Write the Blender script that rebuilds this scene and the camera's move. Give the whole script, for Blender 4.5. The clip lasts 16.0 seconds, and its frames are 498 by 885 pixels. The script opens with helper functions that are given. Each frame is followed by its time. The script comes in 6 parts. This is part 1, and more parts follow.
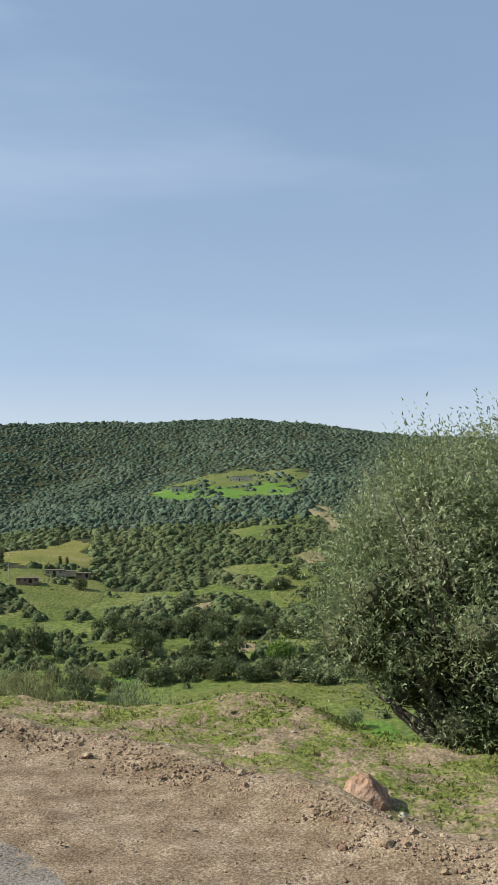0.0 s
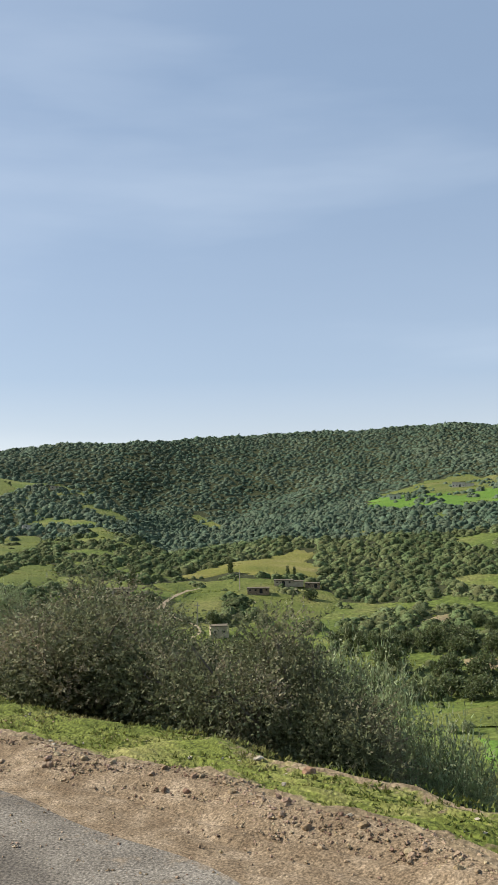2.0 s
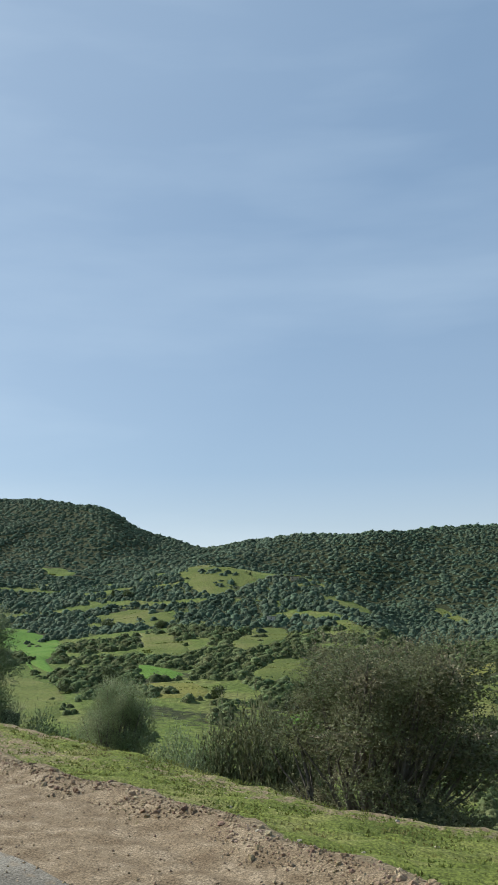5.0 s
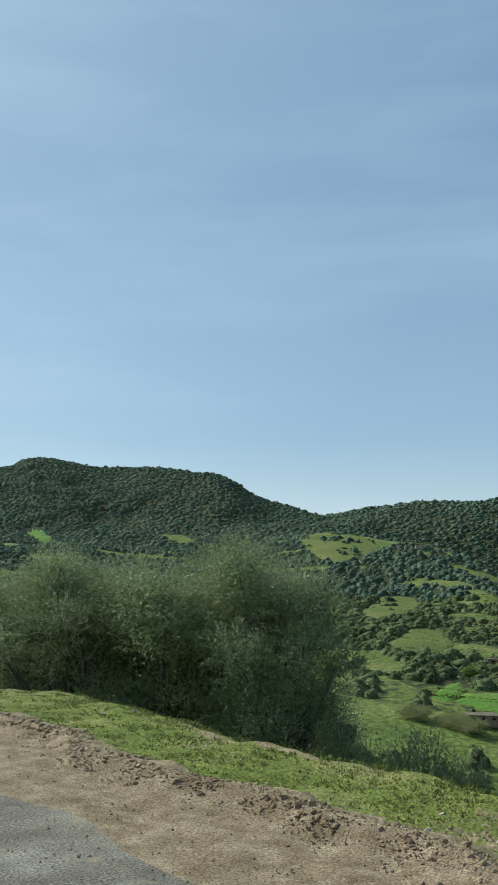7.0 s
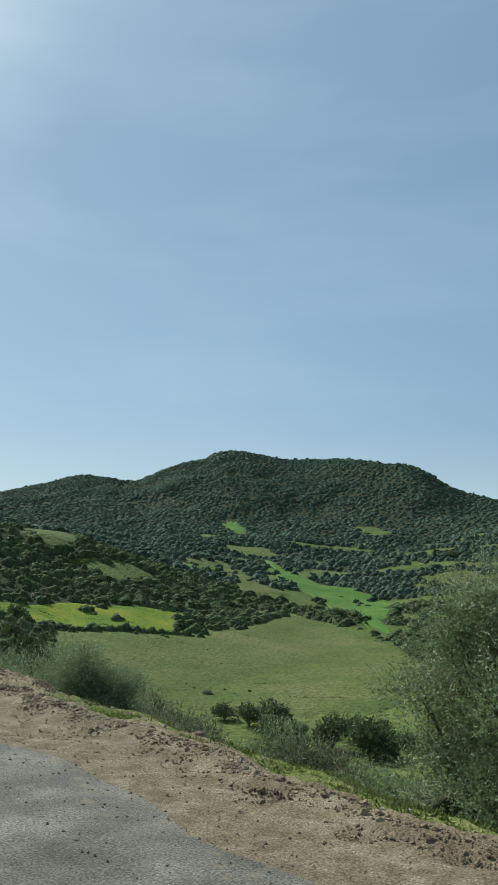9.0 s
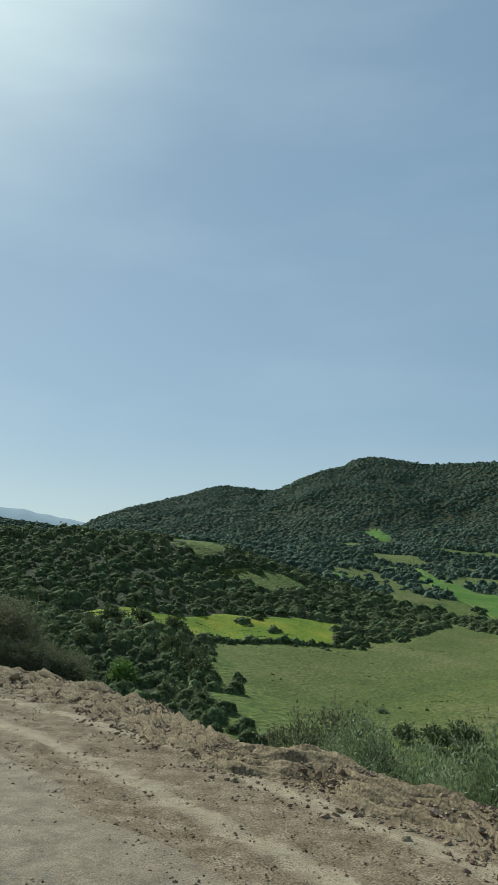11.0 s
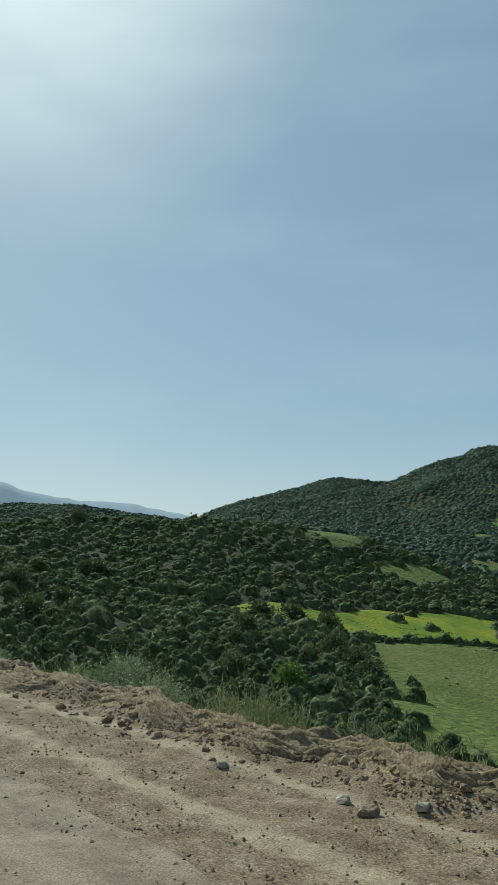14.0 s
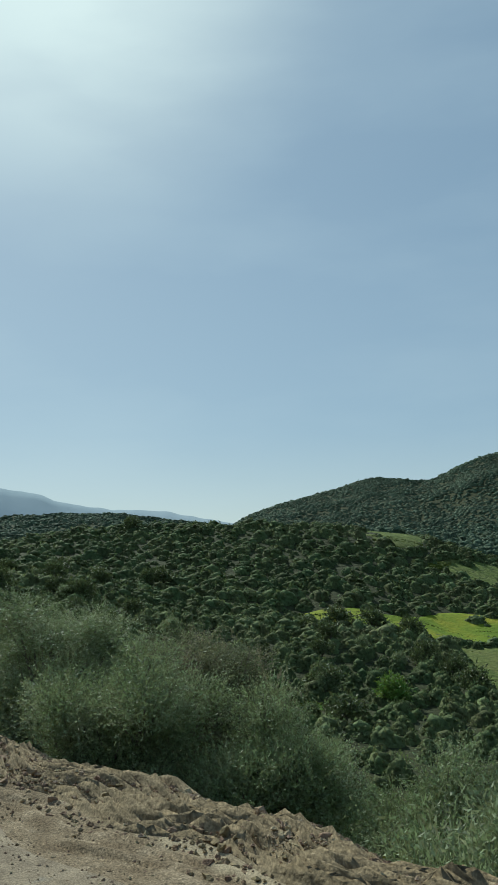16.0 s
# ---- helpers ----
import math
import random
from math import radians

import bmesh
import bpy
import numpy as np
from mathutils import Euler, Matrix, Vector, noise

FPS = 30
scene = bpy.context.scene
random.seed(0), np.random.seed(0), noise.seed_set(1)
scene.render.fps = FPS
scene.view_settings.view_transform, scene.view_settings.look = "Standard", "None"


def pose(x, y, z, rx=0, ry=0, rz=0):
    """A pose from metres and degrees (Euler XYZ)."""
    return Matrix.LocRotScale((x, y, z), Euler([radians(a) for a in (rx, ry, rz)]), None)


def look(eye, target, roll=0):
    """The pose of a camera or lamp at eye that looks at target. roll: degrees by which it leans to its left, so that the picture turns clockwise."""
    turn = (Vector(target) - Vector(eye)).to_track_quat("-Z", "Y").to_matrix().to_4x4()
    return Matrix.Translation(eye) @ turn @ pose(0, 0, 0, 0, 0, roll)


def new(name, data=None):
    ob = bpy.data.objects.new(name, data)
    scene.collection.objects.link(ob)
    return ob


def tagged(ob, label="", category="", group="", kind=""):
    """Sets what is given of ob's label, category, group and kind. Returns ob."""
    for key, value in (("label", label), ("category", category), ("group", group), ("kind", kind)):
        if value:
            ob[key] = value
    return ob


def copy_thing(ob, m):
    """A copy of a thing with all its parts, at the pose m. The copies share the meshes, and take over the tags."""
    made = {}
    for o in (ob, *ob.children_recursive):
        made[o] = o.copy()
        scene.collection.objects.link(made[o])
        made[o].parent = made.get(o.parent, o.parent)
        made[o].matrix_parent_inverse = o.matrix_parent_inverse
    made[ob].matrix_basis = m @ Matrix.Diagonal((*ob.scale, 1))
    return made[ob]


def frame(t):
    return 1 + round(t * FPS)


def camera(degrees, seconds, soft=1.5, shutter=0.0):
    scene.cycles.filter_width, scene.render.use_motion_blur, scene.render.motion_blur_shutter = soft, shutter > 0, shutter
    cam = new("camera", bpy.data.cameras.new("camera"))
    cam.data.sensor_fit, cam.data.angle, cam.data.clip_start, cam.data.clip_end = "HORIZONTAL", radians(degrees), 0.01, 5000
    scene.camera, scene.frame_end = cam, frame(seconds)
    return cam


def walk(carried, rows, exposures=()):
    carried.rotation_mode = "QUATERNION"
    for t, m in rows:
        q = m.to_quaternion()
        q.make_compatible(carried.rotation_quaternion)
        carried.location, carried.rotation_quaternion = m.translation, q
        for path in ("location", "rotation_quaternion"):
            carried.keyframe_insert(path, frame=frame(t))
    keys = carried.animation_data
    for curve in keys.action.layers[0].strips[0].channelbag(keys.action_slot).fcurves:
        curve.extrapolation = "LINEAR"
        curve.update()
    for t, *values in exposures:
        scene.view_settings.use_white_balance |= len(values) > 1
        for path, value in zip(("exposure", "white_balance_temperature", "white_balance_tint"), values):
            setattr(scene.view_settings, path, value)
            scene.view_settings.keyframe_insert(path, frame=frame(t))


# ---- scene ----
EXPOSURES = [(0.0, 0.52, 6350, 10), (2.5, 0.6, 6650, 11), (4.0, 0.46, 6350, 9), (7.5, 0.28, 5900, -4), (9.0, 0.12, 5850, -4), (12.5, -0.08, 5950, -6), (15.0, -0.06, 5950, -7)]
cam = camera(31.67, 16.0, soft=1.15)
PATH = [
    (0.0, pose(0.001, 0.001, 1.453, 94.32, 0.24, -9.11)),
    (0.5, pose(-1.173, 1.469, 1.490, 94.79, 0.20, -6.57)),
    (1.0, pose(-2.372, 2.931, 1.512, 95.10, 0.50, -3.82)),
    (1.5, pose(-3.623, 4.367, 1.494, 95.16, 0.71, 0.06)),
    (2.0, pose(-4.940, 5.804, 1.449, 95.04, 1.08, 4.29)),
    (2.5, pose(-6.349, 7.302, 1.369, 95.02, 1.42, 7.34)),
    (3.0, pose(-7.835, 8.750, 1.300, 95.57, 1.71, 9.93)),
    (3.5, pose(-9.375, 10.029, 1.303, 97.14, 1.86, 12.01)),
    (4.0, pose(-11.021, 11.231, 1.327, 98.78, 1.77, 13.59)),
    (4.5, pose(-12.860, 12.400, 1.337, 100.56, 1.04, 16.17)),
    (5.0, pose(-14.761, 13.567, 1.343, 101.17, 0.29, 18.71)),
    (5.5, pose(-16.604, 14.801, 1.345, 100.91, -0.12, 21.11)),
    (6.0, pose(-18.446, 16.031, 1.349, 100.20, -0.41, 23.16)),
    (6.5, pose(-20.310, 17.204, 1.363, 99.36, -0.58, 24.67)),
    (7.0, pose(-22.186, 18.331, 1.377, 99.10, -0.40, 25.88)),
    (7.5, pose(-24.056, 19.409, 1.387, 99.42, -0.16, 28.21)),
    (8.0, pose(-25.971, 20.428, 1.391, 98.81, -0.78, 31.56)),
    (8.5, pose(-27.989, 21.376, 1.384, 98.30, -1.21, 34.81)),
    (9.0, pose(-30.067, 22.265, 1.376, 98.45, -1.29, 37.86)),
    (9.5, pose(-32.174, 23.099, 1.377, 99.04, -1.68, 41.02)),
    (10.0, pose(-34.332, 23.885, 1.376, 99.60, -2.25, 43.51)),
    (10.5, pose(-36.551, 24.637, 1.359, 99.79, -1.74, 44.98)),
    (11.0, pose(-38.841, 25.333, 1.334, 98.90, -0.74, 46.67)),
    (11.5, pose(-41.209, 25.956, 1.304, 97.75, -0.62, 48.15)),
    (12.0, pose(-43.661, 26.495, 1.266, 97.02, -1.33, 49.46)),
    (12.5, pose(-46.207, 26.944, 1.213, 97.65, -1.51, 50.74)),
    (13.0, pose(-48.852, 27.279, 1.165, 98.16, -1.29, 51.86)),
    (13.5, pose(-51.631, 27.450, 1.136, 98.34, -1.18, 52.77)),
    (14.0, pose(-54.472, 27.532, 1.135, 98.40, -0.74, 53.48)),
    (14.5, pose(-57.316, 27.589, 1.191, 98.50, -0.30, 53.96)),
    (15.0, pose(-60.155, 27.599, 1.256, 98.61, 0.12, 54.37)),
    (15.5, pose(-62.954, 27.555, 1.284, 98.67, 0.49, 54.89)),
    (16.0, pose(-65.741, 27.488, 1.302, 98.70, 0.95, 55.64)),
]
walk(cam, PATH, EXPOSURES)

# ---- light: hazy spring sun, high to the left of the valley ----
SUN_AZ, SUN_EL = 81.0, 38.0          # degrees left of +y, above the horizon
world = bpy.data.worlds.new("sky")
scene.world = world
world.use_nodes = True
wn, wl = world.node_tree.nodes, world.node_tree.links
wn.clear()
sky = wn.new("ShaderNodeTexSky")
sky.sky_type = "NISHITA"
sky.sun_disc = False
sky.sun_elevation, sky.sun_rotation = radians(SUN_EL), radians(-SUN_AZ)
sky.altitude, sky.air_density, sky.dust_density, sky.ozone_density = 400, 1.0, 0.9, 1.5
wco = wn.new("ShaderNodeTexCoord")
wmap = wn.new("ShaderNodeMapping")
wmap.inputs["Rotation"].default_value = (0, 0, radians(-35))
wmap.inputs["Scale"].default_value = (1.2, 2.6, 7.0)
wnoise = wn.new("ShaderNodeTexNoise")
wnoise.inputs["Scale"].default_value = 1.1
wnoise.inputs["Detail"].default_value = 5
wnoise.inputs["Roughness"].default_value = 0.5
wramp = wn.new("ShaderNodeMapRange")
wramp.inputs["From Min"].default_value, wramp.inputs["From Max"].default_value = 0.42, 0.8
wramp.inputs["To Min"].default_value, wramp.inputs["To Max"].default_value = 0.55, 0.63
wmix = wn.new("ShaderNodeMix")
wmix.data_type = "RGBA"
# the haze whitens towards the horizon
wsep = wn.new("ShaderNodeSeparateXYZ")
whor = wn.new("ShaderNodeMapRange")
whor.inputs["From Min"].default_value, whor.inputs["From Max"].default_value = 0.02, 0.42
whaze = wn.new("ShaderNodeValToRGB")
whaze.color_ramp.elements[0].color, whaze.color_ramp.elements[1].color = (0.96, 0.99, 1.03, 1), (0.40, 0.55, 0.77, 1)
whaze.color_ramp.elements.new(0.35).color = (0.55, 0.69, 0.88, 1)
wscale = wn.new("ShaderNodeVectorMath")
wscale.operation = "SCALE"
wscale.inputs["Scale"].default_value = 10.5
wl.new(wco.outputs["Generated"], wsep.inputs[0])
wl.new(wsep.outputs["Z"], whor.inputs["Value"])
wl.new(whor.outputs["Result"], whaze.inputs["Fac"])
wl.new(whaze.outputs["Color"], wscale.inputs[0])
wl.new(wscale.outputs[0], wmix.inputs[7])
# thin streaks of high cloud
wwisp = wn.new("ShaderNodeMapRange")
wwisp.inputs["From Min"].default_value, wwisp.inputs["From Max"].default_value = 0.50, 0.72
wwisp.inputs["To Max"].default_value = 0.12
wcloud = wn.new("ShaderNodeMix")
wcloud.data_type = "RGBA"
wcloud.inputs[7].default_value = (10.5, 11.5, 12.2, 1)
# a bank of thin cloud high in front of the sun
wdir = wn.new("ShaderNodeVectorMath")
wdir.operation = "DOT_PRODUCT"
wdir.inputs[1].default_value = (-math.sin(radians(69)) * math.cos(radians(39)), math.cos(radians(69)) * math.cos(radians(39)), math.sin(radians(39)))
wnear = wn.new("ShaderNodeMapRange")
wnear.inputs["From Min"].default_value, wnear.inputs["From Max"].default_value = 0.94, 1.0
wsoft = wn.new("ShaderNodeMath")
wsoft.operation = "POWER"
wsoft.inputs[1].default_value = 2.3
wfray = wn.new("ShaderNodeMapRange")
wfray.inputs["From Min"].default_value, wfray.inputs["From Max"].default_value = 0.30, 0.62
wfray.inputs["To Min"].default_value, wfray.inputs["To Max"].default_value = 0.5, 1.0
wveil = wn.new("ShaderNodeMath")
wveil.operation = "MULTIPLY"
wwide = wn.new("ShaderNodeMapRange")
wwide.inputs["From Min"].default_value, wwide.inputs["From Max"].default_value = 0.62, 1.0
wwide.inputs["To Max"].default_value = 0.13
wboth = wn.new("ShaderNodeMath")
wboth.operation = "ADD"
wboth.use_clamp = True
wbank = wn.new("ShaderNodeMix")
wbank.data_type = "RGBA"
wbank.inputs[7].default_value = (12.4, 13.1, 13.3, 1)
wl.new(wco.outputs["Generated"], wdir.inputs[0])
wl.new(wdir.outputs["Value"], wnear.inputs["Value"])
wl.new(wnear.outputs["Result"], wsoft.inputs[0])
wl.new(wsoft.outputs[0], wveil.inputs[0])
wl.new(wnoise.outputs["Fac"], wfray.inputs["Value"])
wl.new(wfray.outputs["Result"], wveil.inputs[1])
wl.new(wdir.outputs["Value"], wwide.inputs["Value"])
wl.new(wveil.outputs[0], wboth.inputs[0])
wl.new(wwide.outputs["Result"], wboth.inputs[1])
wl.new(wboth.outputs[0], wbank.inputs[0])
wbg = wn.new("ShaderNodeBackground")
wbg.inputs["Strength"].default_value = 0.067
wout = wn.new("ShaderNodeOutputWorld")
wl.new(wco.outputs["Generated"], wmap.inputs["Vector"])
wl.new(wmap.outputs["Vector"], wnoise.inputs["Vector"])
wl.new(wnoise.outputs["Fac"], wramp.inputs["Value"])
wl.new(wramp.outputs["Result"], wmix.inputs[0])
wl.new(sky.outputs["Color"], wmix.inputs[6])
wl.new(wnoise.outputs["Fac"], wwisp.inputs["Value"])
wl.new(wwisp.outputs["Result"], wcloud.inputs[0])
wl.new(wmix.outputs[2], wcloud.inputs[6])
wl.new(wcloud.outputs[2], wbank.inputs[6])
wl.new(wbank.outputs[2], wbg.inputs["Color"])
wl.new(wbg.outputs["Background"], wout.inputs["Surface"])

sun_data = bpy.data.lights.new("sun", "SUN")
sun_data.energy, sun_data.angle, sun_data.color = 4.5, radians(0.6), (1.0, 0.95, 0.86)
sun = new("sun", sun_data)
sun_way = Vector((-math.sin(radians(SUN_AZ)) * math.cos(radians(SUN_EL)), math.cos(radians(SUN_AZ)) * math.cos(radians(SUN_EL)), math.sin(radians(SUN_EL))))
sun.matrix_world = look(sun_way * 50, (0, 0, 0))

# ---- materials ----
def material(name, colours, scale=1.0, rough=0.9, bump=0.3, bump_scale=8.0, fine=0.0, stretch=(1, 1, 1), translucent=0.0, island=0.0, metal=0.0, spec=0.12, detail=6, speck=0.25):
    """A mix of two or three colours by coarse noise, with fine noise in value and a bump."""
    m = bpy.data.materials.new(name)
    m.use_nodes = True
    nt = m.node_tree
    n, l = nt.nodes, nt.links
    bsdf = n["Principled BSDF"]
    co = n.new("ShaderNodeTexCoord")
    mp = n.new("ShaderNodeMapping")
    mp.inputs["Scale"].default_value = stretch
    l.new(co.outputs["Object"], mp.inputs["Vector"])
    big = n.new("ShaderNodeTexNoise")
    big.inputs["Scale"].default_value, big.inputs["Detail"].default_value, big.inputs["Roughness"].default_value = scale, detail, 0.62
    l.new(mp.outputs["Vector"], big.inputs["Vector"])
    ramp = n.new("ShaderNodeValToRGB")
    ramp.color_ramp.elements[0].position, ramp.color_ramp.elements[1].position = 0.34, 0.66
    ramp.color_ramp.elements[0].color, ramp.color_ramp.elements[1].color = (*colours[0], 1), (*colours[-1], 1)
    if len(colours) == 3:
        ramp.color_ramp.elements.new(0.5).color = (*colours[1], 1)
    l.new(big.outputs["Fac"], ramp.inputs["Fac"])
    colour = ramp.outputs["Color"]
    small = n.new("ShaderNodeTexNoise")
    small.inputs["Scale"].default_value, small.inputs["Detail"].default_value = bump_scale, 5
    l.new(mp.outputs["Vector"], small.inputs["Vector"])
    value = n.new("ShaderNodeHueSaturation")
    if fine:
        rng = n.new("ShaderNodeMapRange")
        rng.inputs["From Min"].default_value, rng.inputs["From Max"].default_value = 0.5 - speck, 0.5 + speck
        rng.inputs["To Min"].default_value, rng.inputs["To Max"].default_value = 1 - fine, 1 + fine
        l.new(small.outputs["Fac"], rng.inputs["Value"])
        l.new(rng.outputs["Result"], value.inputs["Value"])
    l.new(colour, value.inputs["Color"])
    colour = value.outputs["Color"]
    if island:
        geo = n.new("ShaderNodeNewGeometry")
        hsv = n.new("ShaderNodeHueSaturation")
        r2 = n.new("ShaderNodeMapRange")
        r2.inputs["To Min"].default_value, r2.inputs["To Max"].default_value = 1 - island, 1 + island
        l.new(geo.outputs["Random Per Island"], r2.inputs["Value"])
        l.new(r2.outputs["Result"], hsv.inputs["Value"])
        r3 = n.new("ShaderNodeMapRange")
        r3.inputs["To Min"].default_value, r3.inputs["To Max"].default_value = 0.47, 0.52
        l.new(geo.outputs["Random Per Island"], r3.inputs["Value"])
        l.new(r3.outputs["Result"], hsv.inputs["Hue"])
        l.new(colour, hsv.inputs["Color"])
        colour = hsv.outputs["Color"]
    l.new(colour, bsdf.inputs["Base Color"])
    bsdf.inputs["Roughness"].default_value, bsdf.inputs["Metallic"].default_value = rough, metal
    bsdf.inputs["Specular IOR Level"].default_value = spec
    if bump:
        b = n.new("ShaderNodeBump")
        b.inputs["Strength"].default_value, b.inputs["Distance"].default_value = min(1.0, bump), 1.2 / bump_scale
        l.new(small.outputs["Fac"], b.inputs["Height"])
        l.new(b.outputs["Normal"], bsdf.inputs["Normal"])
    if translucent:
        tr = n.new("ShaderNodeBsdfTranslucent")
        l.new(colour, tr.inputs["Color"])
        mix = n.new("ShaderNodeMixShader")
        mix.inputs["Fac"].default_value = translucent
        l.new(bsdf.outputs["BSDF"], mix.inputs[1])
        l.new(tr.outputs["BSDF"], mix.inputs[2])
        l.new(mix.outputs["Shader"], n["Material Output"].inputs["Surface"])
    return m


def blended(name, low, high, attribute, grit=48.0, contrast=0.35, fray=1.6):
    """Two materials' surfaces, mixed by a float attribute of the mesh."""
    m = low.copy()
    m.name = name
    n, l = m.node_tree.nodes, m.node_tree.links
    col_a = n["Principled BSDF"].inputs["Base Color"].links[0].from_socket
    att = n.new("ShaderNodeAttribute")
    att.attribute_name = attribute
    co = n.new("ShaderNodeTexCoord")
    big = n.new("ShaderNodeTexNoise")
    big.inputs["Scale"].default_value, big.inputs["Detail"].default_value = high[1], 7
    l.new(co.outputs["Object"], big.inputs["Vector"])
    ramp = n.new("ShaderNodeValToRGB")
    ramp.color_ramp.elements[0].position, ramp.color_ramp.elements[1].position = 0.35, 0.66
    ramp.color_ramp.elements[0].color, ramp.color_ramp.elements[1].color = (*high[0][0], 1), (*high[0][-1], 1)
    patch = n.new("ShaderNodeTexNoise")
    patch.inputs["Scale"].default_value, patch.inputs["Detail"].default_value, patch.inputs["Roughness"].default_value = high[1] * 0.6, 8, 0.7
    l.new(co.outputs["Object"], patch.inputs["Vector"])
    l.new(patch.outputs["Fac"], ramp.inputs["Fac"])
    # the border is frayed by the same noise
    add = n.new("ShaderNodeMath")
    add.operation = "MULTIPLY_ADD"
    add.inputs[1].default_value, add.inputs[2].default_value = fray, -fray / 2
    l.new(big.outputs["Fac"], add.inputs[0])
    total = n.new("ShaderNodeMath")
    total.operation = "ADD"
    l.new(add.outputs[0], total.inputs[0])
    l.new(att.outputs["Fac"], total.inputs[1])
    rng = n.new("ShaderNodeMapRange")
    rng.inputs["From Min"].default_value, rng.inputs["From Max"].default_value = 0.35, 0.65
    l.new(total.outputs[0], rng.inputs["Value"])
    mix = n.new("ShaderNodeMix")
    mix.data_type = "RGBA"
    l.new(rng.outputs["Result"], mix.inputs[0])
    l.new(col_a, mix.inputs[6])
    l.new(ramp.outputs["Color"], mix.inputs[7])
    # fine crumbs and stones in value
    crumb = n.new("ShaderNodeTexNoise")
    crumb.inputs["Scale"].default_value, crumb.inputs["Detail"].default_value = grit, 3
    l.new(co.outputs["Object"], crumb.inputs["Vector"])
    spread = n.new("ShaderNodeMapRange")
    spread.inputs["From Min"].default_value, spread.inputs["From Max"].default_value = 0.36, 0.64
    spread.inputs["To Min"].default_value, spread.inputs["To Max"].default_value = 1 - contrast, 1 + contrast
    l.new(crumb.outputs["Fac"], spread.inputs["Value"])
    hsv = n.new("ShaderNodeHueSaturation")
    l.new(spread.outputs["Result"], hsv.inputs["Value"])
    l.new(mix.outputs[2], hsv.inputs["Color"])
    l.new(hsv.outputs["Color"], n["Principled BSDF"].inputs["Base Color"])
    return m


ASPHALT = material("worn asphalt", [(0.095, 0.082, 0.066), (0.16, 0.14, 0.112), (0.25, 0.222, 0.18)], 1.3, 0.85, 0.45, 65, 0.85, speck=0.3)
DIRT = material("stony red earth", [(0.142, 0.1, 0.06), (0.2, 0.147, 0.092), (0.278, 0.213, 0.142)], 5.0, 0.95, 0.4, 70, 0.55, speck=0.22)
TURF = material("grazed turf", [(0.088, 0.108, 0.022), (0.13, 0.15, 0.033), (0.205, 0.19, 0.07)], 1.1, 0.95, 0.45, 45, 0.45)
VERGE = blended("turf and bare earth", TURF, ([(0.15, 0.112, 0.066), (0.295, 0.225, 0.14)], 13.0), "soil")
OPEN_GROUND = material("hill grass and herbs", [(0.078, 0.108, 0.024), (0.112, 0.142, 0.032), (0.16, 0.165, 0.052)], 0.045, 0.95, 0.5, 0.9, 0.4)
# the undergrowth colour is deepened to paint in the shade between crowns
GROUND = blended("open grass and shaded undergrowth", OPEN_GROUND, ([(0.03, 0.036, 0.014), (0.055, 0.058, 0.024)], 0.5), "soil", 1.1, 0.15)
CROP = material("bright young crop", [(0.075, 0.148, 0.02), (0.097, 0.178, 0.026), (0.132, 0.19, 0.04)], 0.06, 0.9, 0.5, 1.6, 0.3)
PASTURE = material("olive pasture", [(0.084, 0.108, 0.024), (0.116, 0.134, 0.032), (0.155, 0.152, 0.05)], 0.06, 0.9, 0.6, 1.4, 0.4)
FALLOW = material("fallow clay", [(0.155, 0.14, 0.06), (0.25, 0.195, 0.11), (0.20, 0.19, 0.075)], 0.08, 0.95, 0.5, 1.2, 0.25)
DRY_GRASS = material("dry yellowish grass", [(0.125, 0.135, 0.03), (0.175, 0.168, 0.042), (0.225, 0.195, 0.07)], 0.07, 0.95, 0.5, 1.3, 0.25)
YELLOW = material("meadow with yellow flowers", [(0.12, 0.18, 0.012), (0.17, 0.22, 0.015), (0.27, 0.26, 0.02)], 0.12, 0.9, 0.4, 1.6, 0.2)
TRACK = material("pale farm track", [(0.28, 0.22, 0.14), (0.36, 0.29, 0.19)], 0.3, 0.95, 0.3, 3, 0.2)
SCRUB = material("oak scrub leaves", [(0.09, 0.12, 0.05), (0.13, 0.162, 0.066), (0.186, 0.21, 0.094)], 0.05, 0.85, 0.5, 2.6, 0.4, island=0.3, translucent=0.3)
WOOD = material("grey olive bark", [(0.10, 0.085, 0.07), (0.19, 0.165, 0.135)], 5, 0.95, 0.9, 22, 0.3, (1, 1, 0.3))
OLIVE_LEAF = material("olive leaves", [(0.142, 0.182, 0.078), (0.215, 0.258, 0.122), (0.33, 0.355, 0.205)], 1.3, 0.6, 0, 28, 0.3, translucent=0.3, island=0.35, spec=0.3)
MASTIC_LEAF = material("mastic leaves", [(0.1, 0.118, 0.058), (0.155, 0.165, 0.083), (0.25, 0.212, 0.135)], 1.2, 0.65, 0, 28, 0.3, translucent=0.35, island=0.4, spec=0.2)
# darker than the outer leaves: the crown's inner shade is in the colour
INNER_SHADE = material("twigs and old leaves, shade in the colour", [(0.045, 0.052, 0.026), (0.078, 0.086, 0.042), (0.118, 0.12, 0.062)], 9.0, 0.95, 0.8, 24, 0.5)
TREE_LEAF = material("dark evergreen leaves", [(0.075, 0.10, 0.035), (0.11, 0.135, 0.048), (0.15, 0.175, 0.07)], 0.5, 0.6, 0, 8, 0.1, translucent=0.25, island=0.4, spec=0.4)
FRESH_LEAF = material("fresh green leaves", [(0.1, 0.175, 0.028), (0.145, 0.235, 0.04), (0.2, 0.28, 0.062)], 0.5, 0.6, 0, 8, 0.1, translucent=0.3, island=0.3, spec=0.4)
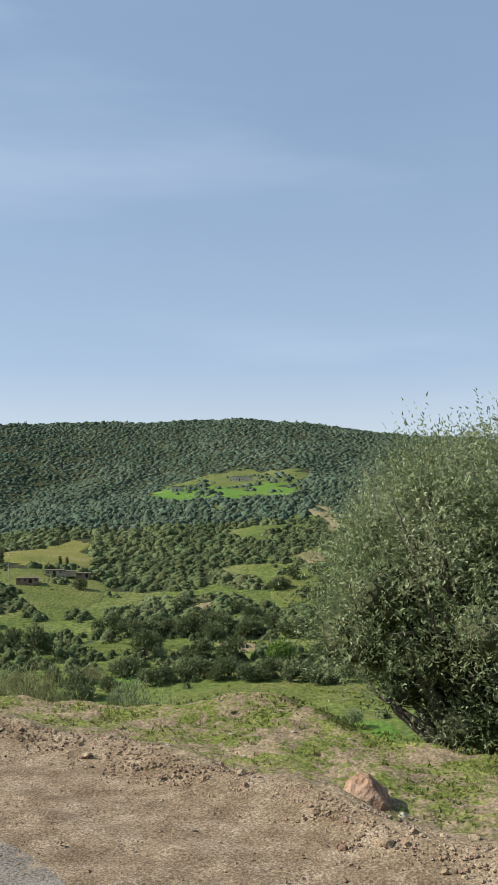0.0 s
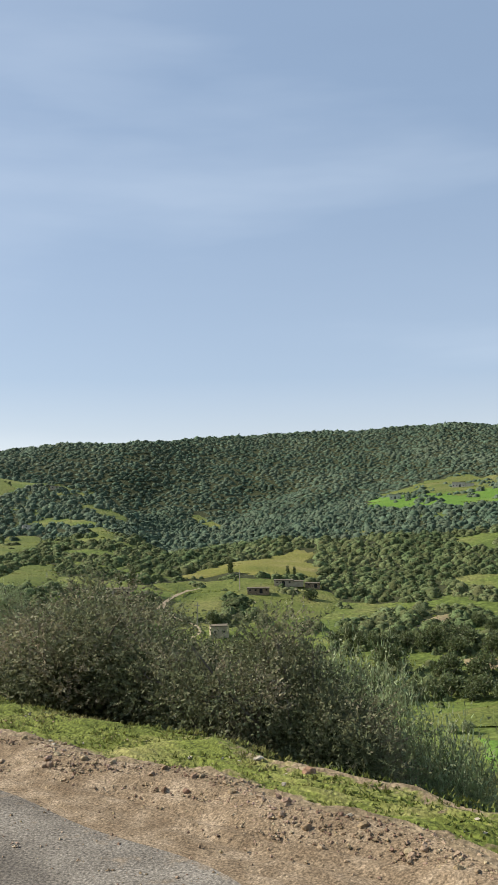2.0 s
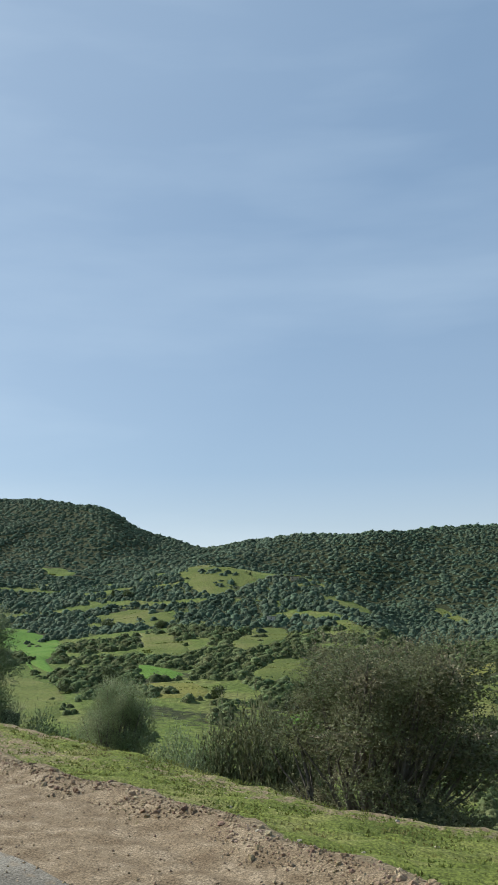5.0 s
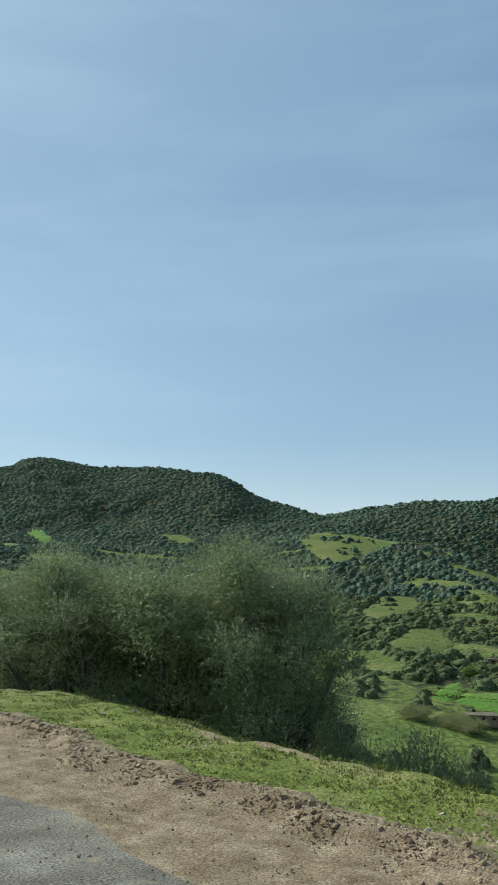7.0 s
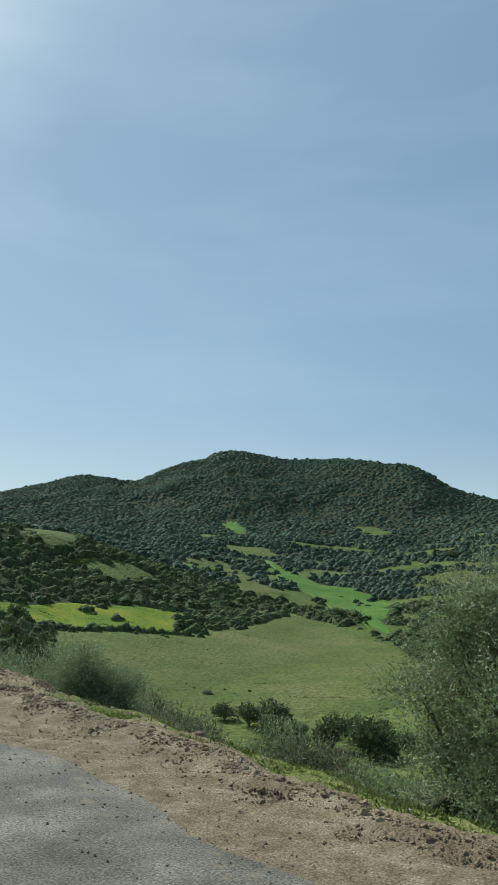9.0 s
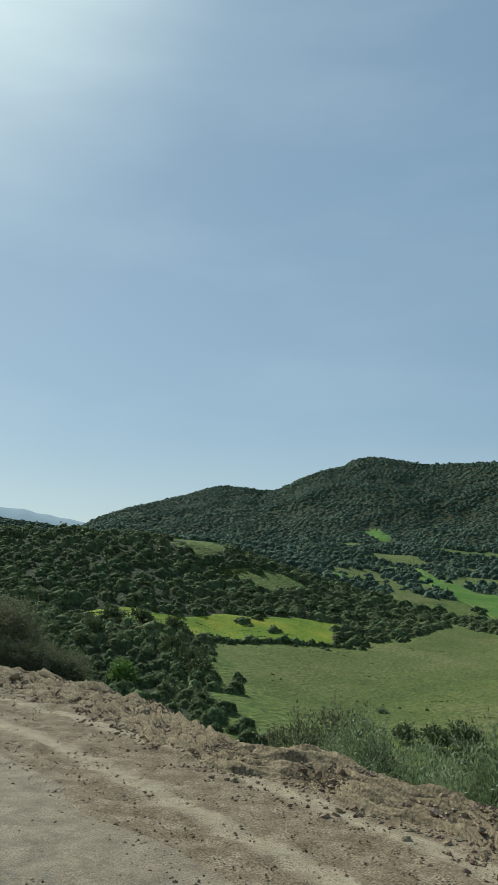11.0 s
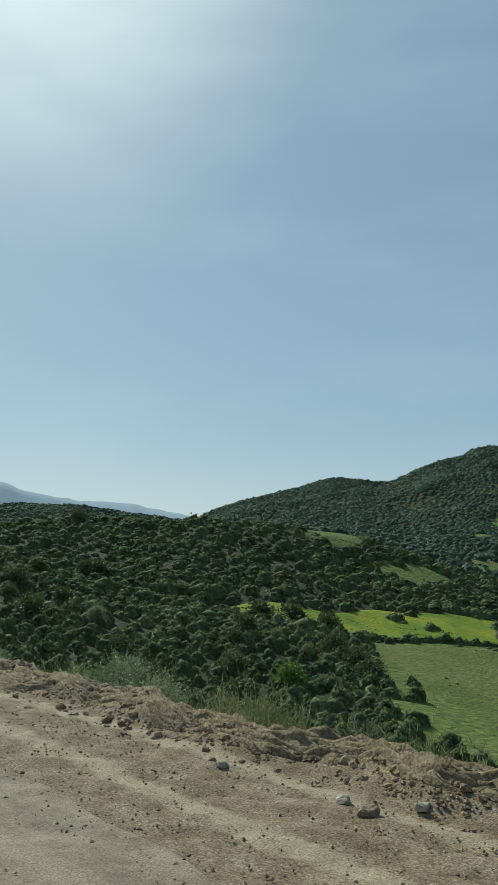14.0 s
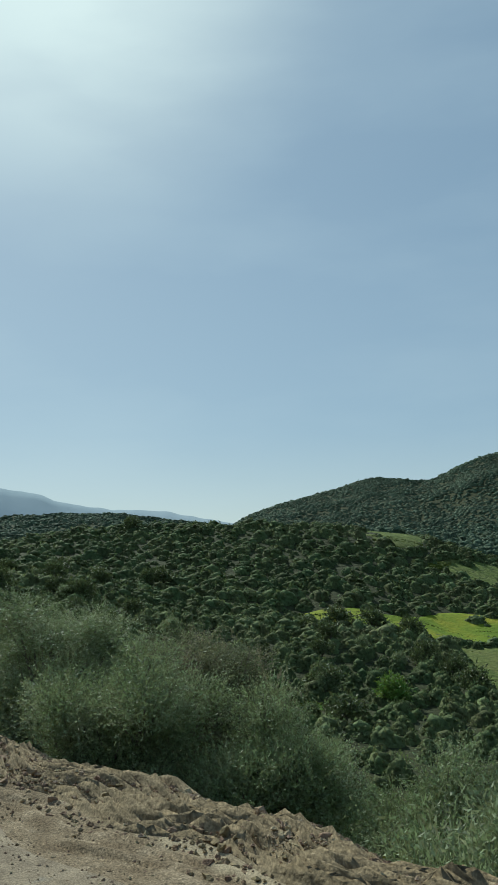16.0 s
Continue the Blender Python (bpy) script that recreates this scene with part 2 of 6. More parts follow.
REED_LEAF = material("grey-green reeds", [(0.18, 0.195, 0.078), (0.26, 0.265, 0.115), (0.35, 0.335, 0.17)], 0.9, 0.7, 0, 28, 0.3, translucent=0.3, island=0.35)
GRASS_BLADE = material("grass blades", [(0.10, 0.125, 0.027), (0.145, 0.163, 0.041), (0.235, 0.215, 0.082)], 1.0, 0.8, 0, 8, 0.1, translucent=0.3, island=0.4)
CONCRETE = material("weathered concrete", [(0.30, 0.25, 0.17), (0.42, 0.35, 0.25), (0.50, 0.43, 0.32)], 3.0, 0.9, 0.5, 30, 0.2)
STONE = material("pale limestone", [(0.27, 0.235, 0.175), (0.37, 0.325, 0.25), (0.47, 0.42, 0.34)], 5.0, 0.9, 0.7, 26, 0.25)
BROWN_ROCK = material("brown sandstone", [(0.20, 0.115, 0.07), (0.30, 0.185, 0.115), (0.37, 0.25, 0.17)], 6.0, 0.9, 0.8, 24, 0.3)
CLOD = material("earth clods", [(0.19, 0.132, 0.078), (0.285, 0.21, 0.13), (0.38, 0.295, 0.20)], 2.0, 0.95, 0.8, 40, 0.3, island=0.15)
MOUND = material("dug red earth", [(0.155, 0.095, 0.055), (0.24, 0.15, 0.088), (0.32, 0.215, 0.13)], 7.0, 0.95, 0.9, 38, 0.35)
ADOBE = material("ochre rendered wall", [(0.34, 0.275, 0.185), (0.46, 0.385, 0.275)], 0.8, 0.95, 0.4, 6, 0.15)
WHITEWASH = material("whitewashed wall", [(0.48, 0.42, 0.33), (0.60, 0.55, 0.46)], 0.8, 0.9, 0.3, 6, 0.12)
RUBBLE = material("brown rubble wall", [(0.20, 0.14, 0.09), (0.34, 0.25, 0.17)], 1.2, 0.95, 0.8, 5, 0.4)
EARTH_ROOF = material("earth roof", [(0.12, 0.10, 0.07), (0.19, 0.16, 0.11)], 0.6, 0.95, 0.5, 4, 0.2)
DARK_OPENING = material("dark window opening", [(0.02, 0.02, 0.02), (0.035, 0.03, 0.03)], 2, 0.6, 0, 5)
POLE_WOOD = material("weathered pole", [(0.28, 0.25, 0.20), (0.38, 0.34, 0.28)], 2, 0.9, 0.3, 10, 0.2)
# the blue is distance haze put into the hills' base colour
FAR_HAZE = material("far hills with haze in the colour", [(0.33, 0.39, 0.43), (0.38, 0.44, 0.48)], 0.004, 1.0, 0, 1, 0, spec=0.0)
# bluer than SCRUB: distance haze is mixed into this leaf colour
OAK_HAZE = material("grey-green holm oak leaves tinted for haze", [(0.074, 0.11, 0.068), (0.104, 0.145, 0.092), (0.14, 0.178, 0.113)], 0.03, 0.85, 0.4, 1.8, 0.3, island=0.22, translucent=0.2)
TUSSOCK = material("coarse pasture grass", [(0.07, 0.092, 0.014), (0.10, 0.12, 0.02), (0.14, 0.145, 0.03)], 0.2, 0.95, 0.6, 3, 0.3)
RUTTED = blended("earth with compacted ruts", DIRT, ([(0.24, 0.185, 0.118), (0.385, 0.308, 0.205)], 9.0), "soil", 110.0, 0.32, 0.75)

# ---- the lie of the land ----
CENTRE = np.array([-27.85, 18.98])
SPOKES = []


def spoke(az, *profile):
    SPOKES.append((az, np.array(profile, float)))


# from the road outward: bank foot, valley, far valley side, slope, spur, hollow, upper slope, ridge
spoke(-90, (50, -3), (95, -8), (150, -10), (220, -4), (380, 14), (450, 14), (580, 30), (720, 40))
spoke(-40, (50, -16), (95, -24), (150, -24), (220, -12), (380, 10), (450, 9), (590, 38), (720, 46))
spoke(-22, (50, -16), (95, -25), (150, -23.5), (200, -19), (419, 16), (470, 15), (600, 43), (720, 57))
spoke(-16, (50, -17), (95, -25.5), (150, -24), (192, -20), (400, 13), (460, 17.5), (600, 46), (715, 70))
spoke(-11, (50, -17), (95, -25.5), (150, -24), (195, -20), (435, 17), (485, 22), (605, 49), (715, 75.5))
spoke(-6, (50, -17), (95, -25), (160, -23), (225, -16), (470, 12), (520, 16), (610, 46), (705, 74))
spoke(-1, (50, -17), (95, -25), (165, -22), (232, -12.5), (300, -6), (370, -6), (530, 18), (695, 74))
spoke(2, (50, -17), (95, -25), (165, -22), (237, -12.5), (290, -7), (340, -11), (490, 4), (690, 70))
spoke(6, (50, -16), (95, -23), (150, -18.5), (205, -14), (250, -11), (320, -11), (470, 1), (660, 65))
spoke(10, (50, -15), (95, -22), (150, -17.5), (205, -13.5), (300, -3), (405, 8), (480, 4), (610, 57))
spoke(14, (50, -15), (95, -21), (145, -17), (200, -13), (345, 1), (430, 22), (480, 15), (625, 56))
spoke(20, (50, -14), (95, -20), (145, -16), (210, -12), (335, 0), (455, 27), (520, 33), (645, 48))
spoke(23, (50, -14), (95, -20), (145, -16), (200, -12.5), (335, -2), (470, 24), (540, 33), (690, 60))
spoke(25, (50, -14), (92, -19.5), (142, -16), (195, -13), (332, -3), (475, 21), (550, 31), (685, 69))
spoke(27, (50, -14), (90, -19), (140, -16), (190, -13.5), (330, -4), (480, 18), (560, 30), (690, 89))
spoke(33, (50, -14), (90, -19), (145, -17), (200, -13.5), (280, -10), (450, 11), (580, 33), (800, 110))
spoke(40, (50, -14), (90, -19), (145, -17.5), (200, -13), (270, -6), (420, 12), (560, 30), (838, 118.5))
spoke(43, (50, -14), (90, -18.5), (145, -16.5), (198, -12), (270, -1), (410, 13), (560, 28), (830, 101))
spoke(45, (50, -14), (90, -18), (145, -15.8), (195, -11), (270, 3), (400, 14), (560, 26), (840, 80))
spoke(47, (50, -13.5), (90, -17.5), (140, -15), (194, -10.5), (280, 8), (380, 14.5), (560, 25), (890, 98))
spoke(49, (50, -13), (90, -17), (140, -14), (193, -10), (285, 12), (345, 15), (560, 24), (905, 97))
spoke(54, (50, -13), (90, -16), (140, -13), (190, -6), (270, 14), (320, 14), (600, 30), (905, 72))
spoke(58, (50, -13), (90, -16), (140, -12), (190, -6), (265, 15.3), (330, 11), (600, 30), (905, 46))
spoke(65, (50, -12), (80, -15), (120, -11), (170, -4), (268, 14.3), (330, 10), (600, 43), (900, 30))
spoke(69, (50, -12), (77, -14.5), (115, -9.5), (160, -3), (250, 11.5), (310, 8), (600, 44), (900, 30))
spoke(74, (50, -12), (75, -14), (110, -8), (150, -2), (235, 8.0), (300, 6), (600, 38), (900, 30))
spoke(92, (50, -6), (75, -6), (110, -3), (150, 1), (225, 7), (300, 8), (600, 34), (900, 40))
spoke(130, (50, 3), (75, 6), (110, 11), (150, 17), (230, 30), (300, 38), (600, 60), (900, 75))
spoke(200, (50, 4), (75, 7), (110, 12), (150, 18), (230, 30), (300, 38), (600, 60), (900, 75))
spoke(270, (50, -3), (95, -8), (150, -10), (220, -4), (380, 14), (450, 14), (580, 30), (720, 40))
# a far range, painted haze-blue, beyond the gap between the hills
FAR_RANGE = [(-90, 60), (50, 100), (57.4, 164), (59.6, 184), (61.2, 199), (64.6, 207), (65.3, 216), (67.7, 234), (69.5, 257), (71.5, 268), (76, 284), (100, 200), (270, 60)]

# the wooded skyline of the ridges: bearing and height of the ground on the crest
CREST = [(-40, 44), (-22, 59.5), (-19, 64), (-16, 70), (-11, 75.5), (-4.3, 71.2), (-1, 69.5), (1, 69.7), (3, 68.1), (4.7, 65.2), (8.3, 59), (9.6, 58.7), (10.6, 56.2), (12, 57.2), (14.8, 57.5), (17.4, 55.1), (18.4, 54.2), (20.2, 49.2), (20.6, 48.5),
         (22, 56.7), (23.1, 61.8), (25, 67.5), (26.7, 82), (27.3, 86), (28.3, 90), (31.8, 104), (35, 105), (37.5, 111.8), (38.3, 114.3), (39.6, 116.5), (40.2, 118), (40.5, 109.5), (41, 105.2), (42, 104.5), (42.8, 101), (43.9, 95), (45.2, 81), (46.6, 91), (47, 93.3), (49.2, 94.5), (50.7, 86.5), (52.4, 79.5), (53.8, 75), (57.2, 56)]

GRID_AZ = np.arange(-90, 270.01, 0.5)
GRID_R = np.concatenate([np.arange(0, 120, 3.0), 120 * 1.022 ** np.arange(0, 108), np.geomspace(1290, 4600, 16)])


def relief():
    """Heights on the polar grid, smoothed along both ways."""
    az = np.array([s[0] for s in SPOKES], float)
    n = len(SPOKES[0][1])
    rr = np.array([np.interp(GRID_AZ, az, [s[1][k, 0] for s in SPOKES]) for k in range(n)])
    zz = np.array([np.interp(GRID_AZ, az, [s[1][k, 1] for s in SPOKES]) for k in range(n)])
    on = (GRID_AZ > -40) & (GRID_AZ < 57.2)
    zz[-1, on] = np.interp(GRID_AZ[on], [c[0] for c in CREST], [c[1] for c in CREST])
    out = np.empty((len(GRID_AZ), len(GRID_R)))
    for i in range(len(GRID_AZ)):
        r = np.concatenate([rr[:-1, i], [rr[-1, i] - 14, rr[-1, i] + 22, rr[-1, i] + 160, 1700, 2150, 2600, 3000, 3700, 4600]])
        z = np.concatenate([zz[:-1, i], [zz[-1, i], zz[-1, i], zz[-1, i] - 22, 0, 5, 10, 20, 10, 0]])
        out[i] = np.interp(GRID_R, r, z)
    for _ in range(2):
        out[:, 1:-1] = (out[:, :-2] + 2 * out[:, 1:-1] + out[:, 2:]) / 4
        out = (np.roll(out, 1, 0) + 2 * out + np.roll(out, -1, 0)) / 4
    return out


RELIEF = relief()


def waves(x, y, size, seed):
    """Smooth rolling noise from a few sine waves, about -1 to 1."""
    rng = np.random.default_rng(seed)
    total = 0.0
    for _ in range(7):
        a, k, p = rng.uniform(0, 6.283), rng.uniform(0.6, 1.9) * 6.283 / size, rng.uniform(0, 6.283)
        total = total + np.sin(k * (x * math.cos(a) + y * math.sin(a)) + p)
    return total / 4.0


def polar(x, y):
    dx, dy = x - CENTRE[0], y - CENTRE[1]
    az = np.degrees(np.arctan2(-dx, dy))
    return np.where(az < -90, az + 360, az), np.hypot(dx, dy)


def hills(x, y):
    az, r = polar(x, y)
    fi = np.clip((az + 90) / 0.5, 0, len(GRID_AZ) - 1.001)
    fj = np.clip(np.interp(r, GRID_R, np.arange(len(GRID_R))), 0, len(GRID_R) - 1.001)
    i, j = fi.astype(int), fj.astype(int)
    u, v = fi - i, fj - j
    z = (RELIEF[i, j] * (1 - u) + RELIEF[i + 1, j] * u) * (1 - v) + (RELIEF[i, j + 1] * (1 - u) + RELIEF[i + 1, j + 1] * u) * v
    rough = np.clip((r - 60) / 200, 0, 1)
    crest = np.interp(az, [s[0] for s in SPOKES], [s[1][-1, 0] for s in SPOKES])
    rough2 = np.clip((r - 330) / 200, 0, 1) * (1 - 0.9 * np.exp(-(((r - crest) / 75) ** 2)))
    return z + rough * 0.9 * waves(x, y, 60, 3) + rough2 * (2.6 * waves(x, y, 150, 5) + 1.2 * waves(x, y, 45, 7)) + 6 * np.clip((r - 1500) / 800, 0, 1) * waves(x, y, 500, 9)


# the road: the line along which the car goes, with both ends carried on
LINE = np.array([(31.5, -38.0), (18.9, -23.2), (9.4, -11.6)] + [(0.0, 0.0), (-2.37, 2.93), (-4.94, 5.8), (-7.84, 8.75), (-11.02, 11.23), (-14.76, 13.57), (-18.45, 16.03), (-22.19, 18.33), (-25.97, 20.43), (-30.07, 22.26), (-34.33, 23.88), (-38.84, 25.33), (-43.66, 26.5), (-48.85, 27.28), (-54.47, 27.53), (-60.15, 27.6), (-65.74, 27.49)] + [(-71.5, 27.2), (-77.5, 26.2), (-84, 24), (-91, 19.5), (-98, 12), (-103, 2), (-106, -12)])


def dense_line():
    p = np.vstack([2 * LINE[0] - LINE[1], LINE, 2 * LINE[-1] - LINE[-2]])
    out = []
    for i in range(len(LINE) - 1):
        a, b, c, e = p[i : i + 4]
        for u in np.linspace(0, 1, 20, endpoint=False):
            out.append(0.5 * (2 * b + (c - a) * u + (2 * a - 5 * b + 4 * c - e) * u * u + (3 * b - a - 3 * c + e) * u**3))
    out = np.array(out)
    s = np.concatenate([[0], np.cumsum(np.hypot(*np.diff(out, axis=0).T))])
    start = np.argmin(np.hypot(out[:, 0], out[:, 1]))
    return out, s - s[start]


ROAD, ROAD_S = dense_line()
ROAD_T = np.gradient(ROAD, axis=0)
ROAD_T /= np.hypot(ROAD_T[:, 0], ROAD_T[:, 1])[:, None]


def beside(x, y):
    """Metres along the road and to its right, of the nearest point of the road."""
    x, y = np.atleast_1d(x).astype(float), np.atleast_1d(y).astype(float)
    s, side = np.empty(len(x)), np.empty(len(x))
    for k in range(0, len(x), 4000):
        dx, dy = x[k : k + 4000, None] - ROAD[:, 0], y[k : k + 4000, None] - ROAD[:, 1]
        i = np.argmin(dx * dx + dy * dy, 1)
        rows = np.arange(len(i))
        s[k : k + 4000] = ROAD_S[i]
        across = dx[rows, i] * ROAD_T[i, 1] - dy[rows, i] * ROAD_T[i, 0]
        side[k : k + 4000] = np.sign(across) * np.hypot(dx[rows, i], dy[rows, i])
    return s, side


def along(s, side):
    """The place at s metres along the road and so far to its right."""
    s, side = np.broadcast_arrays(np.asarray(s, float), np.asarray(side, float))
    x, y = np.interp(s, ROAD_S, ROAD[:, 0]), np.interp(s, ROAD_S, ROAD[:, 1])
    tx, ty = np.interp(s, ROAD_S, ROAD_T[:, 0]), np.interp(s, ROAD_S, ROAD_T[:, 1])
    k = np.hypot(tx, ty)
    return x + side * ty / k, y - side * tx / k


def verge_edge(s):
    """How far right of the road line the level verge ends and the bank begins."""
    e = np.interp(s, [-30, 0, 3, 4.3, 5.5, 6.1, 7.4, 8.8, 10, 12.2, 13.3, 14.2, 15.2, 16, 17, 18.4, 19.3, 21, 23.5, 25.5, 31, 36, 38.3, 39.2, 39.9, 40.7, 41.3, 42.6, 44, 45.5, 47, 48.4, 49.3, 50.6, 52.4, 53.5, 56, 60, 62, 65, 66, 69, 72, 73, 74, 75, 77, 81, 95],
                  [5.3, 5.5, 5.1, 5.1, 4.4, 4.15, 4.25, 3.95, 3.8, 3.7, 3.4, 3.55, 3.8, 4.25, 4.7, 5.7, 6.8, 7.2, 7.2, 5.7, 4.8, 4.8, 5.2, 5.2, 4.6, 4.1, 3.75, 3.7, 3.75, 3.7, 3.7, 3.85, 3.95, 3.75, 3.6, 3.5, 3.95, 4.05, 4.1, 4.0, 3.75, 3.7, 3.85, 3.7, 3.3, 3.0, 2.9, 2.7, 2.7])
    return e + 0.06 * np.sin(s * 2.1) + 0.05 * np.sin(s * 4.7 + 1)


def turf_edge(s):
    """Where the bare shoulder gives way to turf."""
    g = np.interp(s, [-30, 3, 5.3, 7, 9.3, 12.4, 13.6, 15.2, 16, 21, 30.5, 35, 36.3, 39.7, 42.2, 45.2, 50, 53, 56, 66, 71, 74, 76, 90], [3.5, 3.4, 3.38, 3.12, 3.02, 2.75, 2.62, 2.74, 2.95, 3.45, 3.5, 3.36, 3.52, 3.45, 3.3, 3.25, 3.3, 3.1, 3.4, 3.4, 3.3, 2.75, 2.4, 2.3])
    return g + 0.07 * np.sin(s * 1.7 + 2) + 0.05 * np.sin(s * 5.1)


def smooth(a, b, x):
    t = np.clip((x - a) / (b - a), 0, 1)
    return t * t * (3 - 2 * t)


def bench(s, side, detail=True):
    """The height of the road bench and its bank."""
    s, side = np.broadcast_arrays(np.asarray(s, float), np.asarray(side, float))
    e, g = verge_edge(s), turf_edge(s)
    over = np.maximum(side - e, 0)
    z = -9.5 * (1 - np.exp(-over / 15.0)) * smooth(0, 0.35, over)
    z = z + np.where(side < -4.6, 0.55 * (-4.6 - side), 0) * smooth(-4.6, -6.5, side)
    z = np.where(side < -12, 4.07 + 0.25 * (-12 - side), z)
    z = z - 0.10 * smooth(3.4, 5.0, side) * (1 - smooth(17.5, 19, s)) * (s > -40) * (side > 0)
    # a ridge of clods pushed up beside the road
    z = z + np.exp(-((side - g) / 0.2) ** 2) * 0.09 * (1 - smooth(46, 50, s)) * (1 - smooth(17.5, 18.6, s) * (1 - smooth(21.5, 23, s)))
    # the spoil bank beside the widened road
    z = z + smooth(47, 53, s) * np.exp(-((side - (e - 0.12)) / 0.26) ** 2) * (np.interp(s, [47, 60, 72, 76, 90], [0.12, 0.13, 0.13, 0.11, 0.1]) + 0.03 * np.sin(s * 3.1) * np.sin(s * 1.3))
    z = z + 0.09 * np.exp(-((s - 20.3) / 0.8) ** 2 - ((side - 3.15) / 0.22) ** 2)
    # a spoil heap at the verge
    z = z + 0.24 * np.exp(-((s - 4.85) / 0.95) ** 2 - ((side - 5.3) / 0.45) ** 2)
    # the platform above the culvert, with its cut sides, and the ditch in front of it
    front = 4.0 + np.clip(0.33 * (21.4 - s), 0, 0.72) + 0.04 * np.sin(s * 6) + 0.03 * np.sin(s * 13 + 1)
    line = np.where(side < 5.9, 19.25 + 0.62 * (side - 4.5), np.maximum(20.12 - (side - 5.9) * 5.9, 18.8))
    within = smooth(-0.16, 0.16, s - line)
    cut = within * (1 - smooth(22.0, 24.0, s))
    raised = smooth(front, front + 0.11, side) * cut
    z = z + raised * 0.18
    floor = smooth(3.46, 3.60, side) * (1 - smooth(front - 0.02, front + 0.10, side)) * smooth(18.9, 19.7, s) * (1 - smooth(21.7, 22.3, s))
    z = z - 0.40 * floor
    # the verge falls away beside the platform, and leaves a cut red face
    outward = np.clip(side - 3.6, 0, 3.8)
    z = z - 0.15 * outward * smooth(14, 16.5, s) * (1 - smooth(26, 31, s))
    rise = np.where(side > 5.9, smooth(19.0, 20.3, s), 1.0)
    z = z - 0.07 * outward * (1 - within * rise) * smooth(14.5, 17, s) * (s < 26)
    z = z - 0.14 * np.exp(-((s - line + 0.22) / 0.25) ** 2) * smooth(4.2, 4.5, side) * (1 - smooth(5.4, 5.8, side))
    return z


def height(x, y):
    """The ground's height anywhere."""
    x, y = np.atleast_1d(x).astype(float), np.atleast_1d(y).astype(float)
    z = hills(x, y)
    az, r = polar(x, y)
    near = r < 190
    if near.any():
        s, side = beside(x[near], y[near])
        over = np.where(side > 0, side - verge_edge(s), -side - 12)
        w = smooth(14, 55, over)
        z[near] = z[near] * w + bench(s, side) * (1 - w)
    return z

FIELDS, TRACKS = [], []

# fields and clearings: corners in metres
FIELDS.append((CROP, "flat bright green crop field on the valley floor", [(13.6, 117.9), (20.6, 115.2), (28.3, 110.7), (35.4, 106.1), (21.7, 40.2), (21.6, 40.3), (15.6, 43.2), (12.1, 44.5), (8.3, 45.5), (4.5, 46.1)]))
FIELDS.append((PASTURE, "smooth olive-green pasture on the valley floor", [(2.0, 124.4), (12.8, 131.3), (23.8, 131.9), (34.7, 128.1), (47.6, 121.7), (59.3, 103.7), (50.9, 89.8), (42.3, 108.9), (33.0, 112.0), (26.7, 116.1), (16.8, 119.4), (9.2, 118.8)]))
FIELDS.append((PASTURE, "sloping pasture dotted with olive trees", [(40.4, 222.9), (51.5, 233.3), (61.3, 230.7), (67.1, 212.1), (64.1, 195.8), (56.3, 199.7), (50.5, 207.1), (40.4, 192.1), (36.9, 205.5)]))
FIELDS.append((PASTURE, "wide olive-green meadow sloping to the valley", [(-165.9, 133.0), (-162.0, 148.6), (-156.4, 166.3), (-161.3, 192.2), (-173.7, 228.9), (-152.0, 217.3), (-125.4, 196.8), (-111.3, 181.6), (-95.1, 152.8), (-90.0, 133.8), (-95.1, 125.2), (-106.4, 115.9), (-118.8, 110.6), (-138.8, 118.0)]))
FIELDS.append((CROP, "bright green wheat field beside the meadow", [(-273.8, 343.1), (-239.5, 318.0), (-212.9, 301.2), (-199.2, 301.7), (-179.1, 297.1), (-126.6, 197.9), (-141.0, 213.8), (-164.1, 242.5), (-194.3, 272.4), (-211.9, 281.9), (-245.9, 311.7)]))
FIELDS.append((YELLOW, "meadow strip with yellow flowers", [(-180.8, 129.1), (-187.5, 155.1), (-181.2, 166.7), (-176.1, 186.7), (-165.4, 176.6), (-159.3, 167.8), (-165.3, 151.7), (-170.2, 136.5), (-171.9, 125.5)]))
FIELDS.append((PASTURE, "green clearing on the scrub hill", [(-214.8, 176.8), (-221.9, 197.4), (-220.9, 201.4), (-211.9, 180.2)]))
FIELDS.append((CROP, "narrow green terrace among oaks", [(-255.1, 264.6), (-258.2, 282.5), (-254.2, 300.2), (-245.3, 287.6), (-239.3, 264.1), (-240.6, 253.6)]))
FIELDS.append((OPEN_GROUND, "green patch under the wooded hill", [(-244.8, 187.1), (-332.0, 271.8), (-236.0, 203.6), (-227.1, 193.2), (-227.8, 181.2)]))
FIELDS.append((PASTURE, "mid-slope pasture strip", [(-268.5, 282.7), (-272.4, 308.2), (-250.6, 299.5), (-216.2, 271.5), (-201.0, 266.2), (-198.0, 246.7), (-206.1, 245.9), (-235.9, 271.1), (-244.9, 262.9)]))
FIELDS.append((CROP, "small bright green meadow beside the hedge", [(-6.2, 132.4), (2.8, 145.2), (7.8, 146.6), (11.9, 138.0), (11.1, 134.3), (2.8, 136.4)]))
FIELDS.append((PASTURE, "terraced green farmland below the small farms", [(-39.8, 239.6), (-18.9, 239.3), (-10.1, 240.8), (1.1, 230.4), (1.3, 211.7), (-5.0, 197.8), (-15.7, 196.9), (-22.9, 213.8), (-33.0, 232.1)]))
